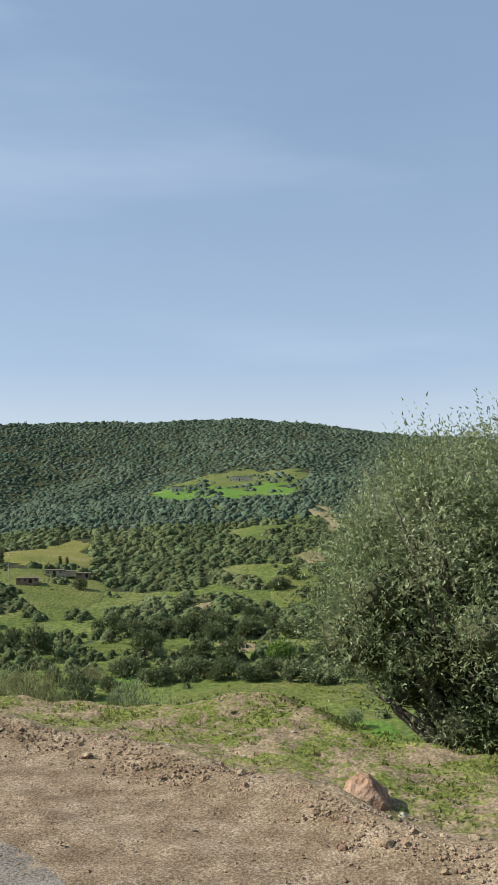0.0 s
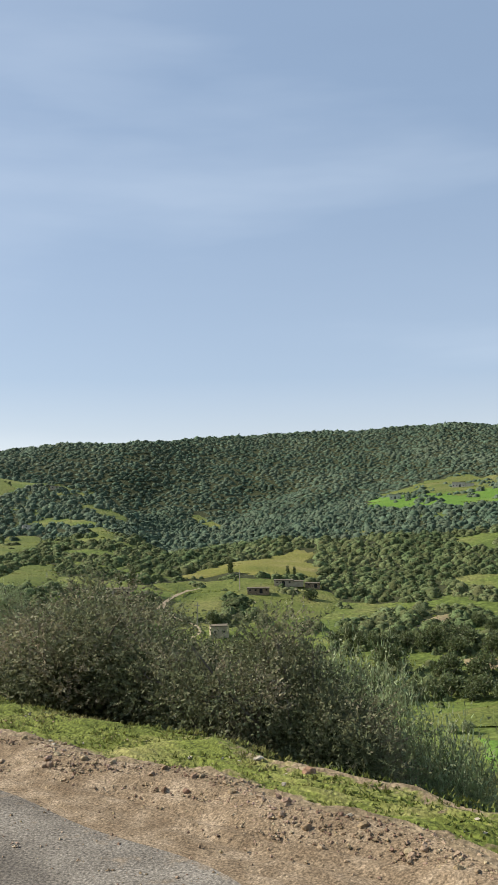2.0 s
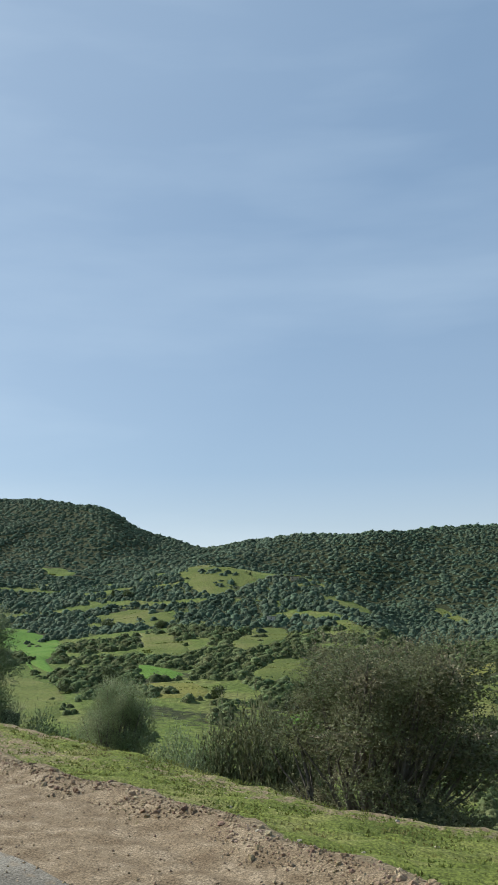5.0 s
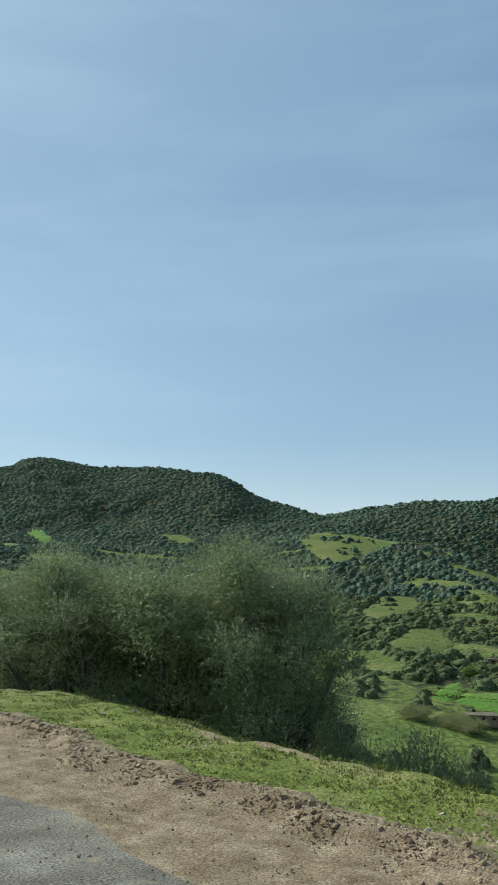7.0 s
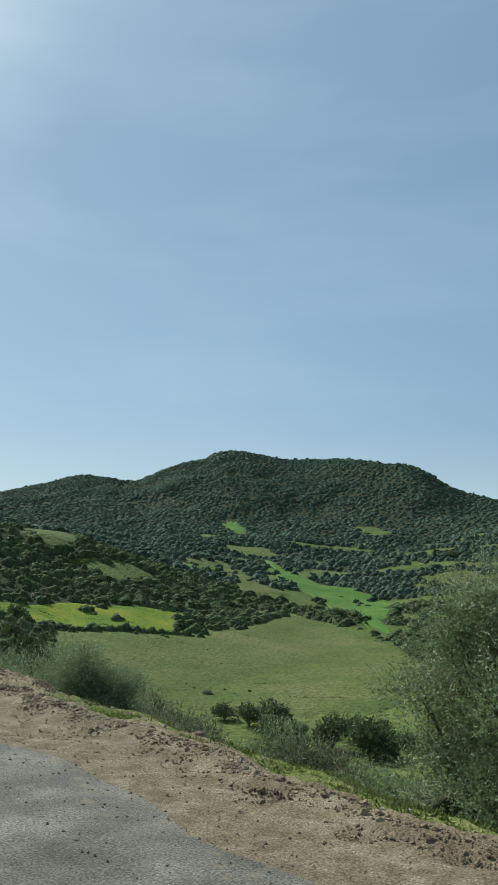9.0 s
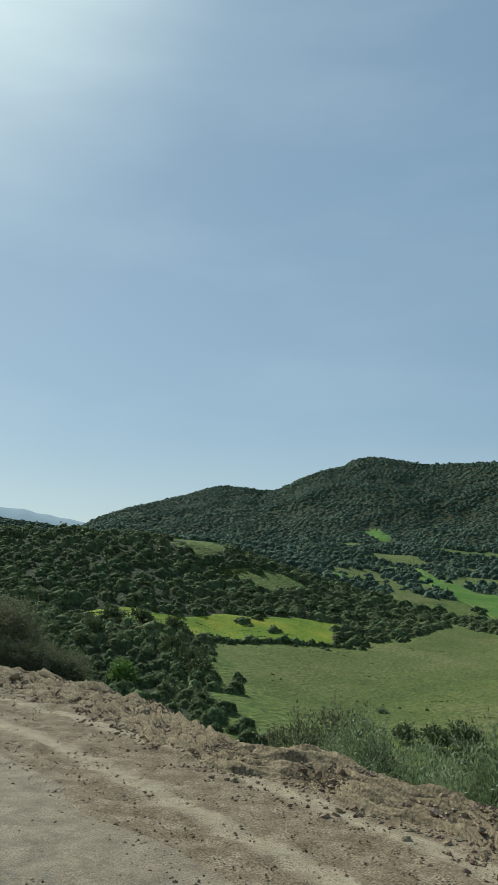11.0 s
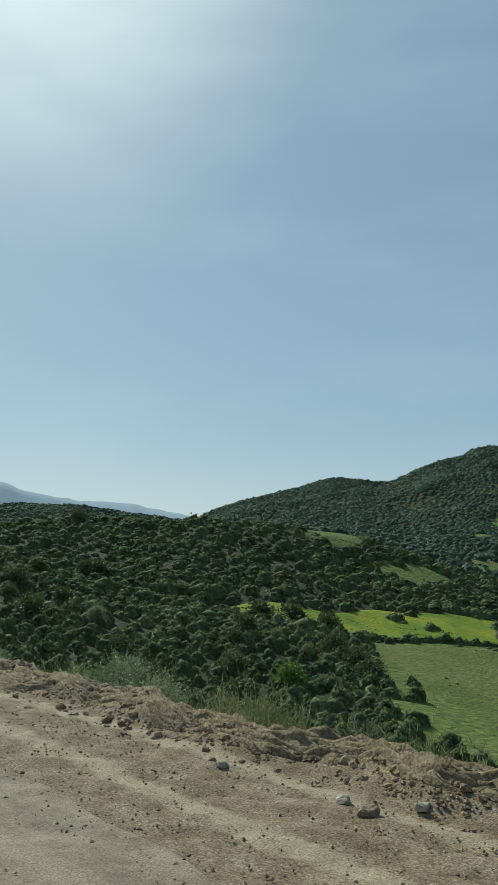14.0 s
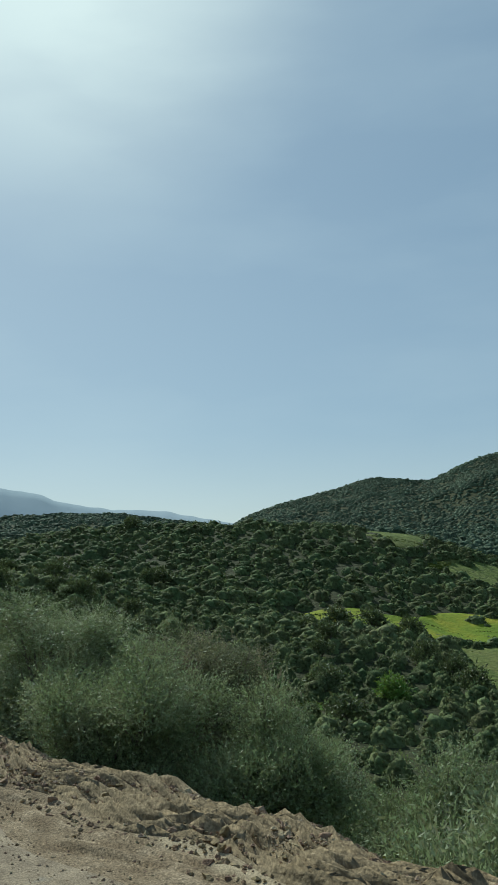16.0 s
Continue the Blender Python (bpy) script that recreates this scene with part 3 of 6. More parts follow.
FIELDS.append((DRY_GRASS, "dry yellowish hilltop field above the farms", [(-47.2, 238.4), (-35.6, 255.3), (-20.8, 277.7), (-9.8, 304.4), (-5.2, 301.4), (-4.6, 278.4), (-3.4, 247.5), (-13.1, 241.9), (-24.8, 239.5), (-38.5, 241.3)]))
FIELDS.append((CROP, "bright green hilltop field round white houses", [(16.0, 456.5), (29.4, 481.6), (45.0, 404.4), (66.2, 405.5), (89.5, 403.6), (81.2, 367.6), (65.3, 372.4), (48.7, 374.6), (33.0, 387.2), (22.1, 412.7)]))
FIELDS.append((PASTURE, "green hilltop pasture among oak scrub", [(57.6, 509.8), (83.0, 503.4), (99.5, 487.8), (112.4, 485.6), (92.5, 405.1), (66.4, 406.6), (45.2, 405.9), (31.0, 482.1)]))
FIELDS.append((FALLOW, "bare clay slope on the hillside", [(72.3, 318.5), (81.2, 337.2), (85.5, 330.2), (78.9, 298.8), (77.0, 279.1), (71.4, 278.7), (74.1, 299.3)]))
FIELDS.append((FALLOW, "bare clay clearing above olive trees", [(52.7, 248.5), (60.3, 256.2), (65.2, 250.1), (59.1, 233.6), (51.8, 234.5)]))
FIELDS.append((FALLOW, "tan clay bank along the slope foot", [(12.2, 190.2), (21.1, 204.2), (26.7, 207.5), (23.3, 197.2), (16.9, 189.1)]))
FIELDS.append((PASTURE, "olive terrace beside a farm track", [(34.7, 163.2), (48.4, 147.9), (46.7, 143.3), (33.9, 145.8), (33.1, 154.2)]))
FIELDS.append((FALLOW, "brown ploughed terrace below the scrub", [(18.6, 166.1), (28.9, 164.9), (28.9, 155.0), (18.8, 152.9)]))
FIELDS.append((PASTURE, "green strip at the foot of the wooded slope", [(-8.4, 168.4), (4.2, 169.7), (16.3, 164.1), (13.7, 159.2), (-3.1, 160.2)]))
FIELDS.append((CROP, "long bright green crop field below the farm", [(-59.6, 168.0), (-58.1, 175.8), (-53.4, 179.2), (-43.8, 180.6), (-36.6, 190.4), (-29.4, 184.6), (-31.0, 179.9), (-42.6, 163.4), (-53.6, 159.9)]))
FIELDS.append((PASTURE, "small green conical hill field", [(-83.5, 214.2), (-86.3, 246.0), (-79.1, 253.3), (-68.4, 224.3), (-68.3, 209.3), (-73.8, 202.4)]))
FIELDS.append((PASTURE, "green saddle pasture between the hills", [(-192.7, 428.9), (-206.3, 504.6), (-164.3, 437.9), (-146.5, 418.5), (-146.6, 386.1), (-157.1, 379.1), (-172.2, 396.9)]))
FIELDS.append((PASTURE, "pale green clearing on the hump", [(-108.5, 269.2), (-117.0, 324.2), (-103.2, 319.3), (-95.1, 296.2), (-93.3, 259.0), (-98.7, 250.6)]))
FIELDS.append((PASTURE, "green terraces above the scrub belt", [(-198.0, 344.3), (-186.4, 355.2), (-168.9, 356.9), (-151.5, 333.4), (-145.6, 308.7), (-171.4, 324.9)]))
FIELDS.append((PASTURE, "small pasture on top of the hump", [(-130.4, 410.0), (-145.1, 522.3), (-136.1, 518.3), (-112.2, 409.2), (-122.2, 398.8)]))
FIELDS.append((PASTURE, "small clearing on the scrub slope", [(-93.0, 335.0), (-85.2, 336.2), (-72.2, 306.7), (-73.5, 295.1), (-84.1, 312.1)]))
FIELDS.append((YELLOW, "yellow-green clearing in front of dark bushes", [(-190.2, 120.8), (-190.2, 130.0), (-185.3, 137.3), (-182.5, 145.1), (-178.4, 139.9), (-175.3, 120.3)]))
FIELDS.append((PASTURE, "green terraces at the hill foot", [(-150.1, 292.6), (-138.2, 291.6), (-123.1, 269.6), (-107.0, 244.2), (-111.8, 238.0), (-127.7, 250.9)]))
FIELDS.append((OPEN_GROUND, "green clearing below the plateau hill", [(-320.1, 503.0), (-301.3, 506.6), (-274.2, 467.5), (-296.0, 472.0)]))
FIELDS.append((CROP, "small green meadow under a tree", [(-142.0, 85.7), (-143.3, 90.2), (-140.5, 90.6), (-138.5, 86.7), (-138.8, 83.8)]))
FIELDS.append((FALLOW, "brown clay bank between olive trees", [(51.5, 196.2), (58.1, 196.9), (59.6, 179.7), (57.3, 172.5), (52.2, 175.0), (49.1, 179.8)]))
FIELDS.append((PASTURE, "narrow clearing in the wooded slope", [(-77.5, 501.1), (-67.6, 501.9), (-51.2, 451.9), (-50.1, 424.7), (-66.0, 467.4)]))
FIELDS.append((PASTURE, "small clearing on the scrub spur", [(8.2, 346.4), (13.8, 348.9), (17.4, 327.9), (12.3, 316.6)]))
FIELDS.append((PASTURE, "green slope beside the farm track", [(-49.3, 229.1), (-37.6, 242.9), (-25.8, 236.6), (-25.7, 194.2), (-32.9, 197.5), (-37.0, 197.8), (-39.4, 203.1), (-37.3, 220.5)]))
FIELDS.append((CROP, "bright terrace below the scrub belt", [(-117.6, 225.5), (-107.0, 219.2), (-96.8, 212.0), (-93.5, 200.4), (-101.6, 197.2), (-106.5, 202.4)]))
FIELDS.append((DRY_GRASS, "olive-brown pasture beside a field path", [(-101.7, 194.4), (-93.3, 199.7), (-84.1, 194.1), (-79.9, 185.6), (-79.9, 177.7), (-89.4, 172.9)]))
FIELDS.append((CROP, "green meadow among scrub below the hump", [(-61.4, 162.4), (-61.6, 182.2), (-60.0, 189.0), (-56.3, 177.1), (-56.3, 160.6)]))
FIELDS.append((CROP, "green strip under the plateau hill", [(-400.4, 464.9), (-396.5, 474.1), (-353.9, 430.5), (-352.4, 421.2)]))
FIELDS.append((CROP, "narrow bright strip running down the slope", [(-400.5, 471.5), (-394.3, 475.5), (-349.5, 431.1), (-349.1, 422.3)]))
FIELDS.append((PASTURE, "clearing below the crest of the scrub hill", [(-240.4, 180.2), (-235.3, 200.6), (-227.0, 191.6), (-226.6, 182.2), (-232.8, 179.7)]))
FIELDS.append((PASTURE, "small strip between dark bushes", [(-215.0, 177.3), (-218.1, 186.1), (-220.6, 196.8), (-217.2, 193.3), (-214.4, 182.5)]))
TRACKS.append(("dirt farm track", 0.6, [(-36.9, 225.2), (-39.3, 211.2), (-39.2, 199.5), (-37.1, 194.2), (-32.5, 193.2), (-28.9, 189.0), (-27.9, 182.3), (-29.8, 178.5), (-39.6, 162.7)]))
TRACKS.append(("pale footpath up the green slope", 0.5, [(-34.4, 227.9), (-38.3, 221.9), (-39.6, 207.1), (-39.5, 196.5)]))
TRACKS.append(("pale farm track under the slope", 1.0, [(34.5, 166.8), (40.3, 160.6), (47.8, 155.2), (50.2, 153.1)]))

# ---- ground, road, verge and fields ----
def mesh_object(name, verts, faces, mat, parent=None, label="", smooth_faces=True, attribute=None):
    """One mesh object from numpy arrays; all faces have the same number of corners, or faces is a list of such arrays."""
    groups = faces if isinstance(faces, list) else [faces]
    me = bpy.data.meshes.new(name)
    loops = np.concatenate([g.ravel() for g in groups]).astype(np.int32)
    totals = np.concatenate([np.full(len(g), g.shape[1], np.int32) for g in groups])
    me.vertices.add(len(verts))
    me.vertices.foreach_set("co", np.asarray(verts, np.float32).ravel())
    me.loops.add(len(loops))
    me.loops.foreach_set("vertex_index", loops)
    me.polygons.add(len(totals))
    me.polygons.foreach_set("loop_start", np.concatenate([[0], np.cumsum(totals)[:-1]]).astype(np.int32))
    me.polygons.foreach_set("use_smooth", np.full(len(totals), smooth_faces))
    if attribute is not None:
        me.attributes.new(attribute[0], "FLOAT", "POINT").data.foreach_set("value", np.asarray(attribute[1], np.float32))
    me.materials.append(mat)
    me.update(calc_edges=True)
    me.validate()
    ob = new(name, me)
    if parent:
        ob.parent = parent
    if label:
        ob["label"] = label
    return ob


def grid_faces(rows, cols, wrap=False):
    i, j = np.meshgrid(np.arange(rows - 1), np.arange(cols if wrap else cols - 1), indexing="ij")
    k = (j + 1) % cols
    return np.stack([i * cols + j, i * cols + k, (i + 1) * cols + k, (i + 1) * cols + j], -1).reshape(-1, 4)


def contour_waves(x, y, size, stretch, seed):
    """Noise drawn out along the contours, as terraces and hedge rows are."""
    az, r = polar(x, y)
    return waves(np.radians(az) * 320 / stretch, r, size, seed)


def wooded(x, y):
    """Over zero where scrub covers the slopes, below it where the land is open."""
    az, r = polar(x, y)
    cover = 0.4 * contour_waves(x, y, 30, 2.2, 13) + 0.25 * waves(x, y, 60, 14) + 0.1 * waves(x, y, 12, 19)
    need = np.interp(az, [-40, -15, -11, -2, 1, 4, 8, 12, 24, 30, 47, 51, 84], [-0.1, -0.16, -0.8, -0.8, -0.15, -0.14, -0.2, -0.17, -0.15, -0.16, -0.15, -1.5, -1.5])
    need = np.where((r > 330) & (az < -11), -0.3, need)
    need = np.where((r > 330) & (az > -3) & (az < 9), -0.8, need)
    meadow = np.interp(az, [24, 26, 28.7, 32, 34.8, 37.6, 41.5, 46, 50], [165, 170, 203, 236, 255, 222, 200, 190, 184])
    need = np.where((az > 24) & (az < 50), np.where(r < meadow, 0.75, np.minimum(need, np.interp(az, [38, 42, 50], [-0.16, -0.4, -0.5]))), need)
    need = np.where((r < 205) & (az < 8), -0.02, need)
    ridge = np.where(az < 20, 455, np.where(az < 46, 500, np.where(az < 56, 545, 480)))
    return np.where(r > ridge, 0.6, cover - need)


def build_ground():
    az = np.concatenate([np.arange(-45, 100, 0.4), np.arange(100, 315, 3.0)])
    r = np.concatenate([np.arange(1.0, 90, 1.5), 90 * 1.021 ** np.arange(1, 128), np.geomspace(1330, 4550, 18)])
    a, rr = np.meshgrid(np.radians(az), r)
    x, y = CENTRE[0] - rr * np.sin(a), CENTRE[1] + rr * np.cos(a)
    z = height(x.ravel(), y.ravel())
    near = rr.ravel() < 130
    s, side = beside(x.ravel()[near], y.ravel()[near])
    # under the road bench the sheet runs deeper
    z[near] -= 0.9 * (1 - smooth(3.5, 6.0, side - verge_edge(s))) * smooth(-16, -12, side)
    # on this sheet "soil" marks wooded ground, which gets the shade-darkened undergrowth colour
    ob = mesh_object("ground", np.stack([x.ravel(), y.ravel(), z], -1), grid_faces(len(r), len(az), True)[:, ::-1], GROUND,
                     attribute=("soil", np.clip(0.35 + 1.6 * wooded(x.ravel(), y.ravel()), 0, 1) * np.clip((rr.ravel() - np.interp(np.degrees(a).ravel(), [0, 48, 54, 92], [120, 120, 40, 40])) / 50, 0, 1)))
    return tagged(ob, "rolling hill country with rough grass and herbs", "ground", kind="structure")


def strip(name, lo, hi, rows, mat, label, category, beyond=(), rough=0.01, lump=0.0, seed=1, s0=-16.0, s1=94.0, step=0.12, soil=None, wild=None):
    """A strip of the bench between two sides of the road line."""
    rng = np.random.default_rng(seed)
    s = np.arange(s0, s1, step)
    u = np.linspace(0, 1, rows)
    low, high = lo(s), hi(s)
    side = low[None, :] + (high - low)[None, :] * u[:, None]
    for extra in beyond:
        side = np.vstack([side, (high + extra)[None, :]])
    ss = np.broadcast_to(s, side.shape)
    x, y = along(ss, side)
    z = bench(ss, side)
    jit = rng.normal(0, 1, side.shape)
    jit = (jit + np.roll(jit, 1, 1) + np.roll(jit, 1, 0)) / 1.7
    calm = np.minimum(1, np.minimum(np.arange(side.shape[0]), np.arange(side.shape[0])[::-1] + (40 if beyond else 0)) / 3.0)[:, None]
    z = z + calm * rough * jit + calm * lump * waves(x, y, 0.7, seed + 20) + calm * lump * 0.6 * waves(x, y, 0.27, seed + 21)
    if wild:
        z = z + calm * wild(s)[None, :] * (0.5 * waves(x, y, 0.5, seed + 30) + 0.5 * waves(x, y, 1.3, seed + 31) + 0.35 * jit)
    values = soil(ss, side, x, y).ravel() if soil else None
    ob = mesh_object(name, np.stack([x.ravel(), y.ravel(), z.ravel()], -1), grid_faces(side.shape[0], side.shape[1])[:, ::-1], mat,
                     attribute=("soil", values) if soil else None)
    return tagged(ob, label, category, kind="structure")


def road_edge(s):
    """The crumbling outer edge of the road."""
    return np.minimum(np.interp(s, [-30, 20, 37, 40, 43, 48, 52, 90], [2.15, 2.2, 2.3, 2.4, 2.4, 2.08, 1.92, 1.9]) + 0.06 * np.sin(s * 1.9) + 0.04 * np.sin(s * 4.3), turf_edge(s) - 0.4)


def road_soil(s, side, x, y):
    wander = 0.12 * np.sin(s * 0.4) + 0.06 * np.sin(s * 1.1)
    sand = np.exp(-((side - 1.45 - wander) / 0.22) ** 2) + np.exp(-((side - 0.2 - wander) / 0.25) ** 2) + np.exp(-((side + 1.4 - wander) / 0.4) ** 2)
    return np.clip(smooth(44, 52, s) * (0.72 + 0.3 * sand) + smooth(1.6, 2.3, side) * 0.3, 0, 1) * smooth(-4.5, 0.5, side)


def rut_soil(s, side, x, y):
    wander = 0.08 * np.sin(s * 0.5) + 0.05 * np.sin(s * 1.3)
    v = 0.85 * np.exp(-((side - 3.1 - 0.5 * wander) / 0.10) ** 2) + 0.85 * np.exp(-((side - 2.39 - 0.5 * wander) / 0.13) ** 2)
    return np.clip(v * (0.34 + 0.66 * smooth(45.5, 50, s)) + 0.05 * waves(x, y, 1.5, 77), 0, 1)


def verge_soil(s, side, x, y):
    g, e = turf_edge(s), verge_edge(s)
    v = np.exp(-((side - g) / 0.2) ** 2)
    v = np.maximum(v, (0.5 + 0.22 * waves(x, y, 0.9, 78)) * (1 - smooth(7.5, 12, s)) * (1 - smooth(e - 0.2, e + 0.5, side)))
    v = np.maximum(v, 1.0 * np.exp(-((s - 4.85) / 0.95) ** 2 - ((side - 5.3) / 0.42) ** 2))
    v = np.maximum(v, 0.5 * smooth(22, 25, s) * (1 - smooth(27, 30, s)) * np.exp(-((side - e + 0.3) / 0.5) ** 2))
    v = np.maximum(v, smooth(44, 50, s) * (1 - smooth(e + 0.2, e + 1.0, side)))
    up, dn = bench(s, side + 0.06), bench(s, side - 0.06)
    fw, bk = bench(s + 0.06, side), bench(s - 0.06, side)
    steep = np.hypot(up - dn, fw - bk) / 0.12
    v = np.maximum(v, smooth(0.7, 1.4, steep) * (side < e - 0.1) * (np.abs(s - 20) < 3))
    v = np.maximum(v, 0.9 * (np.abs(s - 20.2) < 2.0) * (side < 4.1) * (side > 3.4))
    v = np.maximum(v, 0.75 * np.exp(-((side - e) / 0.18) ** 2) * (0.5 + 0.5 * np.sin(s * 1.3)))
    v = np.maximum(v, 0.55 * smooth(27, 29, s) * (1 - smooth(32, 34, s)) * (1 - smooth(4.3, 5.0, side)))
    return v


def far_range():
    """The range beyond the gap, some kilometres off, with blue haze in its colour."""
    az = np.arange(-60, 130, 0.25)
    top = np.interp(az, [f[0] for f in FAR_RANGE], [f[1] for f in FAR_RANGE])
    a = np.radians(az)
    rings = []
    for r, k in ((2150, -0.1), (2350, 0.45), (2550, 0.85), (2700, 1.0), (2900, 0.95), (3500, 0.3), (4000, -0.1)):
        x, y = CENTRE[0] - r * np.sin(a), CENTRE[1] + r * np.cos(a)
        rings.append(np.stack([x, y, top * k + 5 * waves(x, y, 420, 41) + 2.0 * waves(x, y, 90, 42)], -1))
    ob = mesh_object("far_range", np.concatenate(rings), grid_faces(len(rings), len(az))[:, ::-1], FAR_HAZE)
    return tagged(ob, "mountain range on the horizon with blue haze painted into its colour", "mountains", kind="structure")


build_ground()
far_range()
strip("road", lambda s: -4.4 + 0 * s, road_edge, 44,
      blended("asphalt and gravel", ASPHALT, ([(0.165, 0.123, 0.082), (0.31, 0.243, 0.165)], 8.0), "soil", 110.0, 0.28),
      "narrow worn asphalt road with a crumbling edge", "road", rough=0.003, seed=2, soil=road_soil, wild=lambda s: 0.008 * smooth(44, 50, s))
strip("shoulder", road_edge, turf_edge, 20, RUTTED,
      "bare reddish earth and gravel road shoulder with tyre ruts", "road shoulder", rough=0.007, lump=0.005, seed=3, soil=rut_soil, wild=lambda s: 0.008 * smooth(44, 50, s))
strip("verge", turf_edge, verge_edge, 50, VERGE, "grazed grass verge on bare earth above a steep bank", "verge",
      beyond=(0.2, 0.5, 0.9, 1.4, 2.0, 2.8, 3.8, 5.0, 6.4), rough=0.010, lump=0.022, seed=4, step=0.1, soil=verge_soil, wild=lambda s: 0.03 * smooth(46, 50, s))
strip("inner_verge", lambda s: -13 + 0 * s, lambda s: -4.3 + 0 * s, 14, VERGE, "rough grass bank on the uphill side of the road", "verge",
      rough=0.02, lump=0.05, seed=6, step=0.5, soil=lambda s, d, x, y: 0.4 + 0 * s)


def field(mat, label, corners):
    """A sheet of crop or pasture laid on the slope, with a slightly ragged border."""
    c = np.array(corners)
    n = len(c)
    rng = np.random.default_rng(n * 7 + int(abs(c[0, 0])))
    p = np.vstack([c, c[:1]])
    seg = np.hypot(*np.diff(p, axis=0).T)
    total = seg.sum()
    count = int(np.clip(total / 2.2, 40, 160))
    d = np.linspace(0, total, count, endpoint=False)
    cum = np.concatenate([[0], np.cumsum(seg)])
    bx, by = np.interp(d, cum, p[:, 0]), np.interp(d, cum, p[:, 1])
    for _ in range(2):
        bx, by = (np.roll(bx, 1) + 2 * bx + np.roll(bx, -1)) / 4, (np.roll(by, 1) + 2 * by + np.roll(by, -1)) / 4
    mid = np.array([bx.mean(), by.mean()])
    wob = 1 + rng.normal(0, 0.016, count) + 0.03 * np.sin(np.arange(count) * 0.9) * np.sin(np.arange(count) * 0.23 + n)
    if np.hypot(*(mid - CENTRE)) > 225:
        k = np.arange(count)
        wob = wob + 0.16 * np.sin(0.31 * k + n) * np.sin(0.13 * k + 2 * n) + 0.08 * np.sin(0.7 * k + n)
    bx, by = mid[0] + (bx - mid[0]) * wob, mid[1] + (by - mid[1]) * wob
    reach = math.sqrt(abs(np.sum(bx * np.roll(by, -1) - np.roll(bx, -1) * by)) / 6.283)
    rim = 1.6 / max(reach, 4.0)
    rings = np.concatenate([[1, 1 - rim, 1 - 2 * rim], np.linspace(1 - 3 * rim, 0.02, 16)])
    x = mid[0] + rings[:, None] * (bx - mid[0])
    y = mid[1] + rings[:, None] * (by - mid[1])
    z = height(x.ravel(), y.ravel()) + 0.12 + 0.0007 * polar(x.ravel(), y.ravel())[1]
    z[:count] -= 0.75
    z[count : 2 * count] -= 0.22 + 0.12 * np.sin(np.arange(count) * 1.7) * np.sin(np.arange(count) * 0.53)
    ob = mesh_object("field", np.stack([x.ravel(), y.ravel(), z], -1), [grid_faces(len(rings), count, True)[:, ::-1], np.arange((len(rings) - 1) * count, len(rings) * count)[None, ::-1]], mat)
    if ob.data.polygons[0].normal.z < 0:
        ob.data.flip_normals()
    return tagged(ob, label, "field", kind="structure")


for mat, label, corners in FIELDS:
    field(mat, label, corners)


def farm_track(label, width, line):
    p = np.array(line)
    d = np.concatenate([[0], np.cumsum(np.hypot(*np.diff(p, axis=0).T))])
    t = np.linspace(0, d[-1], max(12, int(d[-1] / 2)))
    x, y = np.interp(t, d, p[:, 0]), np.interp(t, d, p[:, 1])
    for _ in range(6):
        x[1:-1], y[1:-1] = (x[:-2] + 2 * x[1:-1] + x[2:]) / 4, (y[:-2] + 2 * y[1:-1] + y[2:]) / 4
    tx, ty = np.gradient(x), np.gradient(y)
    k = np.hypot(tx, ty)
    off = np.array([-0.5, -0.2, 0.2, 0.5])[:, None] * width
    xx, yy = x - off * ty / k, y + off * tx / k
    z = height(xx.ravel(), yy.ravel()) + 0.55 + 0.0012 * polar(xx.ravel(), yy.ravel())[1]
    ob = mesh_object("farm_track", np.stack([xx.ravel(), yy.ravel(), z], -1), grid_faces(4, len(x)), TRACK)
    if ob.data.polygons[0].normal.z < 0:
        ob.data.flip_normals()
    return tagged(ob, label, "farm track", kind="structure")


for label, width, line in TRACKS:
    farm_track(label, width, line)

# ---- plants ----
def dome(rng, rings, lump=0.25):
    """A lumpy closed crown of unit radius, standing on z = 0: vertices and triangles."""
    verts, faces, starts = [], [], []
    levels = len(rings)
    profile = {2: ((-0.25, 0.95), (0.52, 0.8)), 3: ((-0.25, 0.88), (0.28, 1.0), (0.72, 0.74))}[levels]
    for k, n in enumerate(rings):
        h, rad = profile[k]
        starts.append(len(verts))
        for j in range(n):
            a = 6.283 * (j + 0.5 * (k % 2)) / n + rng.normal(0, 0.12)
            q = rad * (1 + rng.normal(0, lump))
            verts.append((q * math.cos(a), q * math.sin(a), h + rng.normal(0, lump * 0.35) if k else -0.25))
    top = len(verts)
    verts.append((rng.normal(0, 0.12), rng.normal(0, 0.12), 1.0 + rng.normal(0, lump * 0.2)))
    for k in range(levels - 1):
        n, m = rings[k], rings[k + 1]
        for j in range(n):
            faces.append((starts[k] + j, starts[k] + (j + 1) % n, starts[k + 1] + int(j * m / n) % m))
        for j in range(m):
            faces.append((starts[k + 1] + j, starts[k] + int(math.ceil((j + 1) * n / m)) % n, starts[k + 1] + (j + 1) % m))
    n = rings[-1]
    for j in range(n):
        faces.append((starts[-1] + j, starts[-1] + (j + 1) % n, top))
    return np.array(verts), np.array(faces)


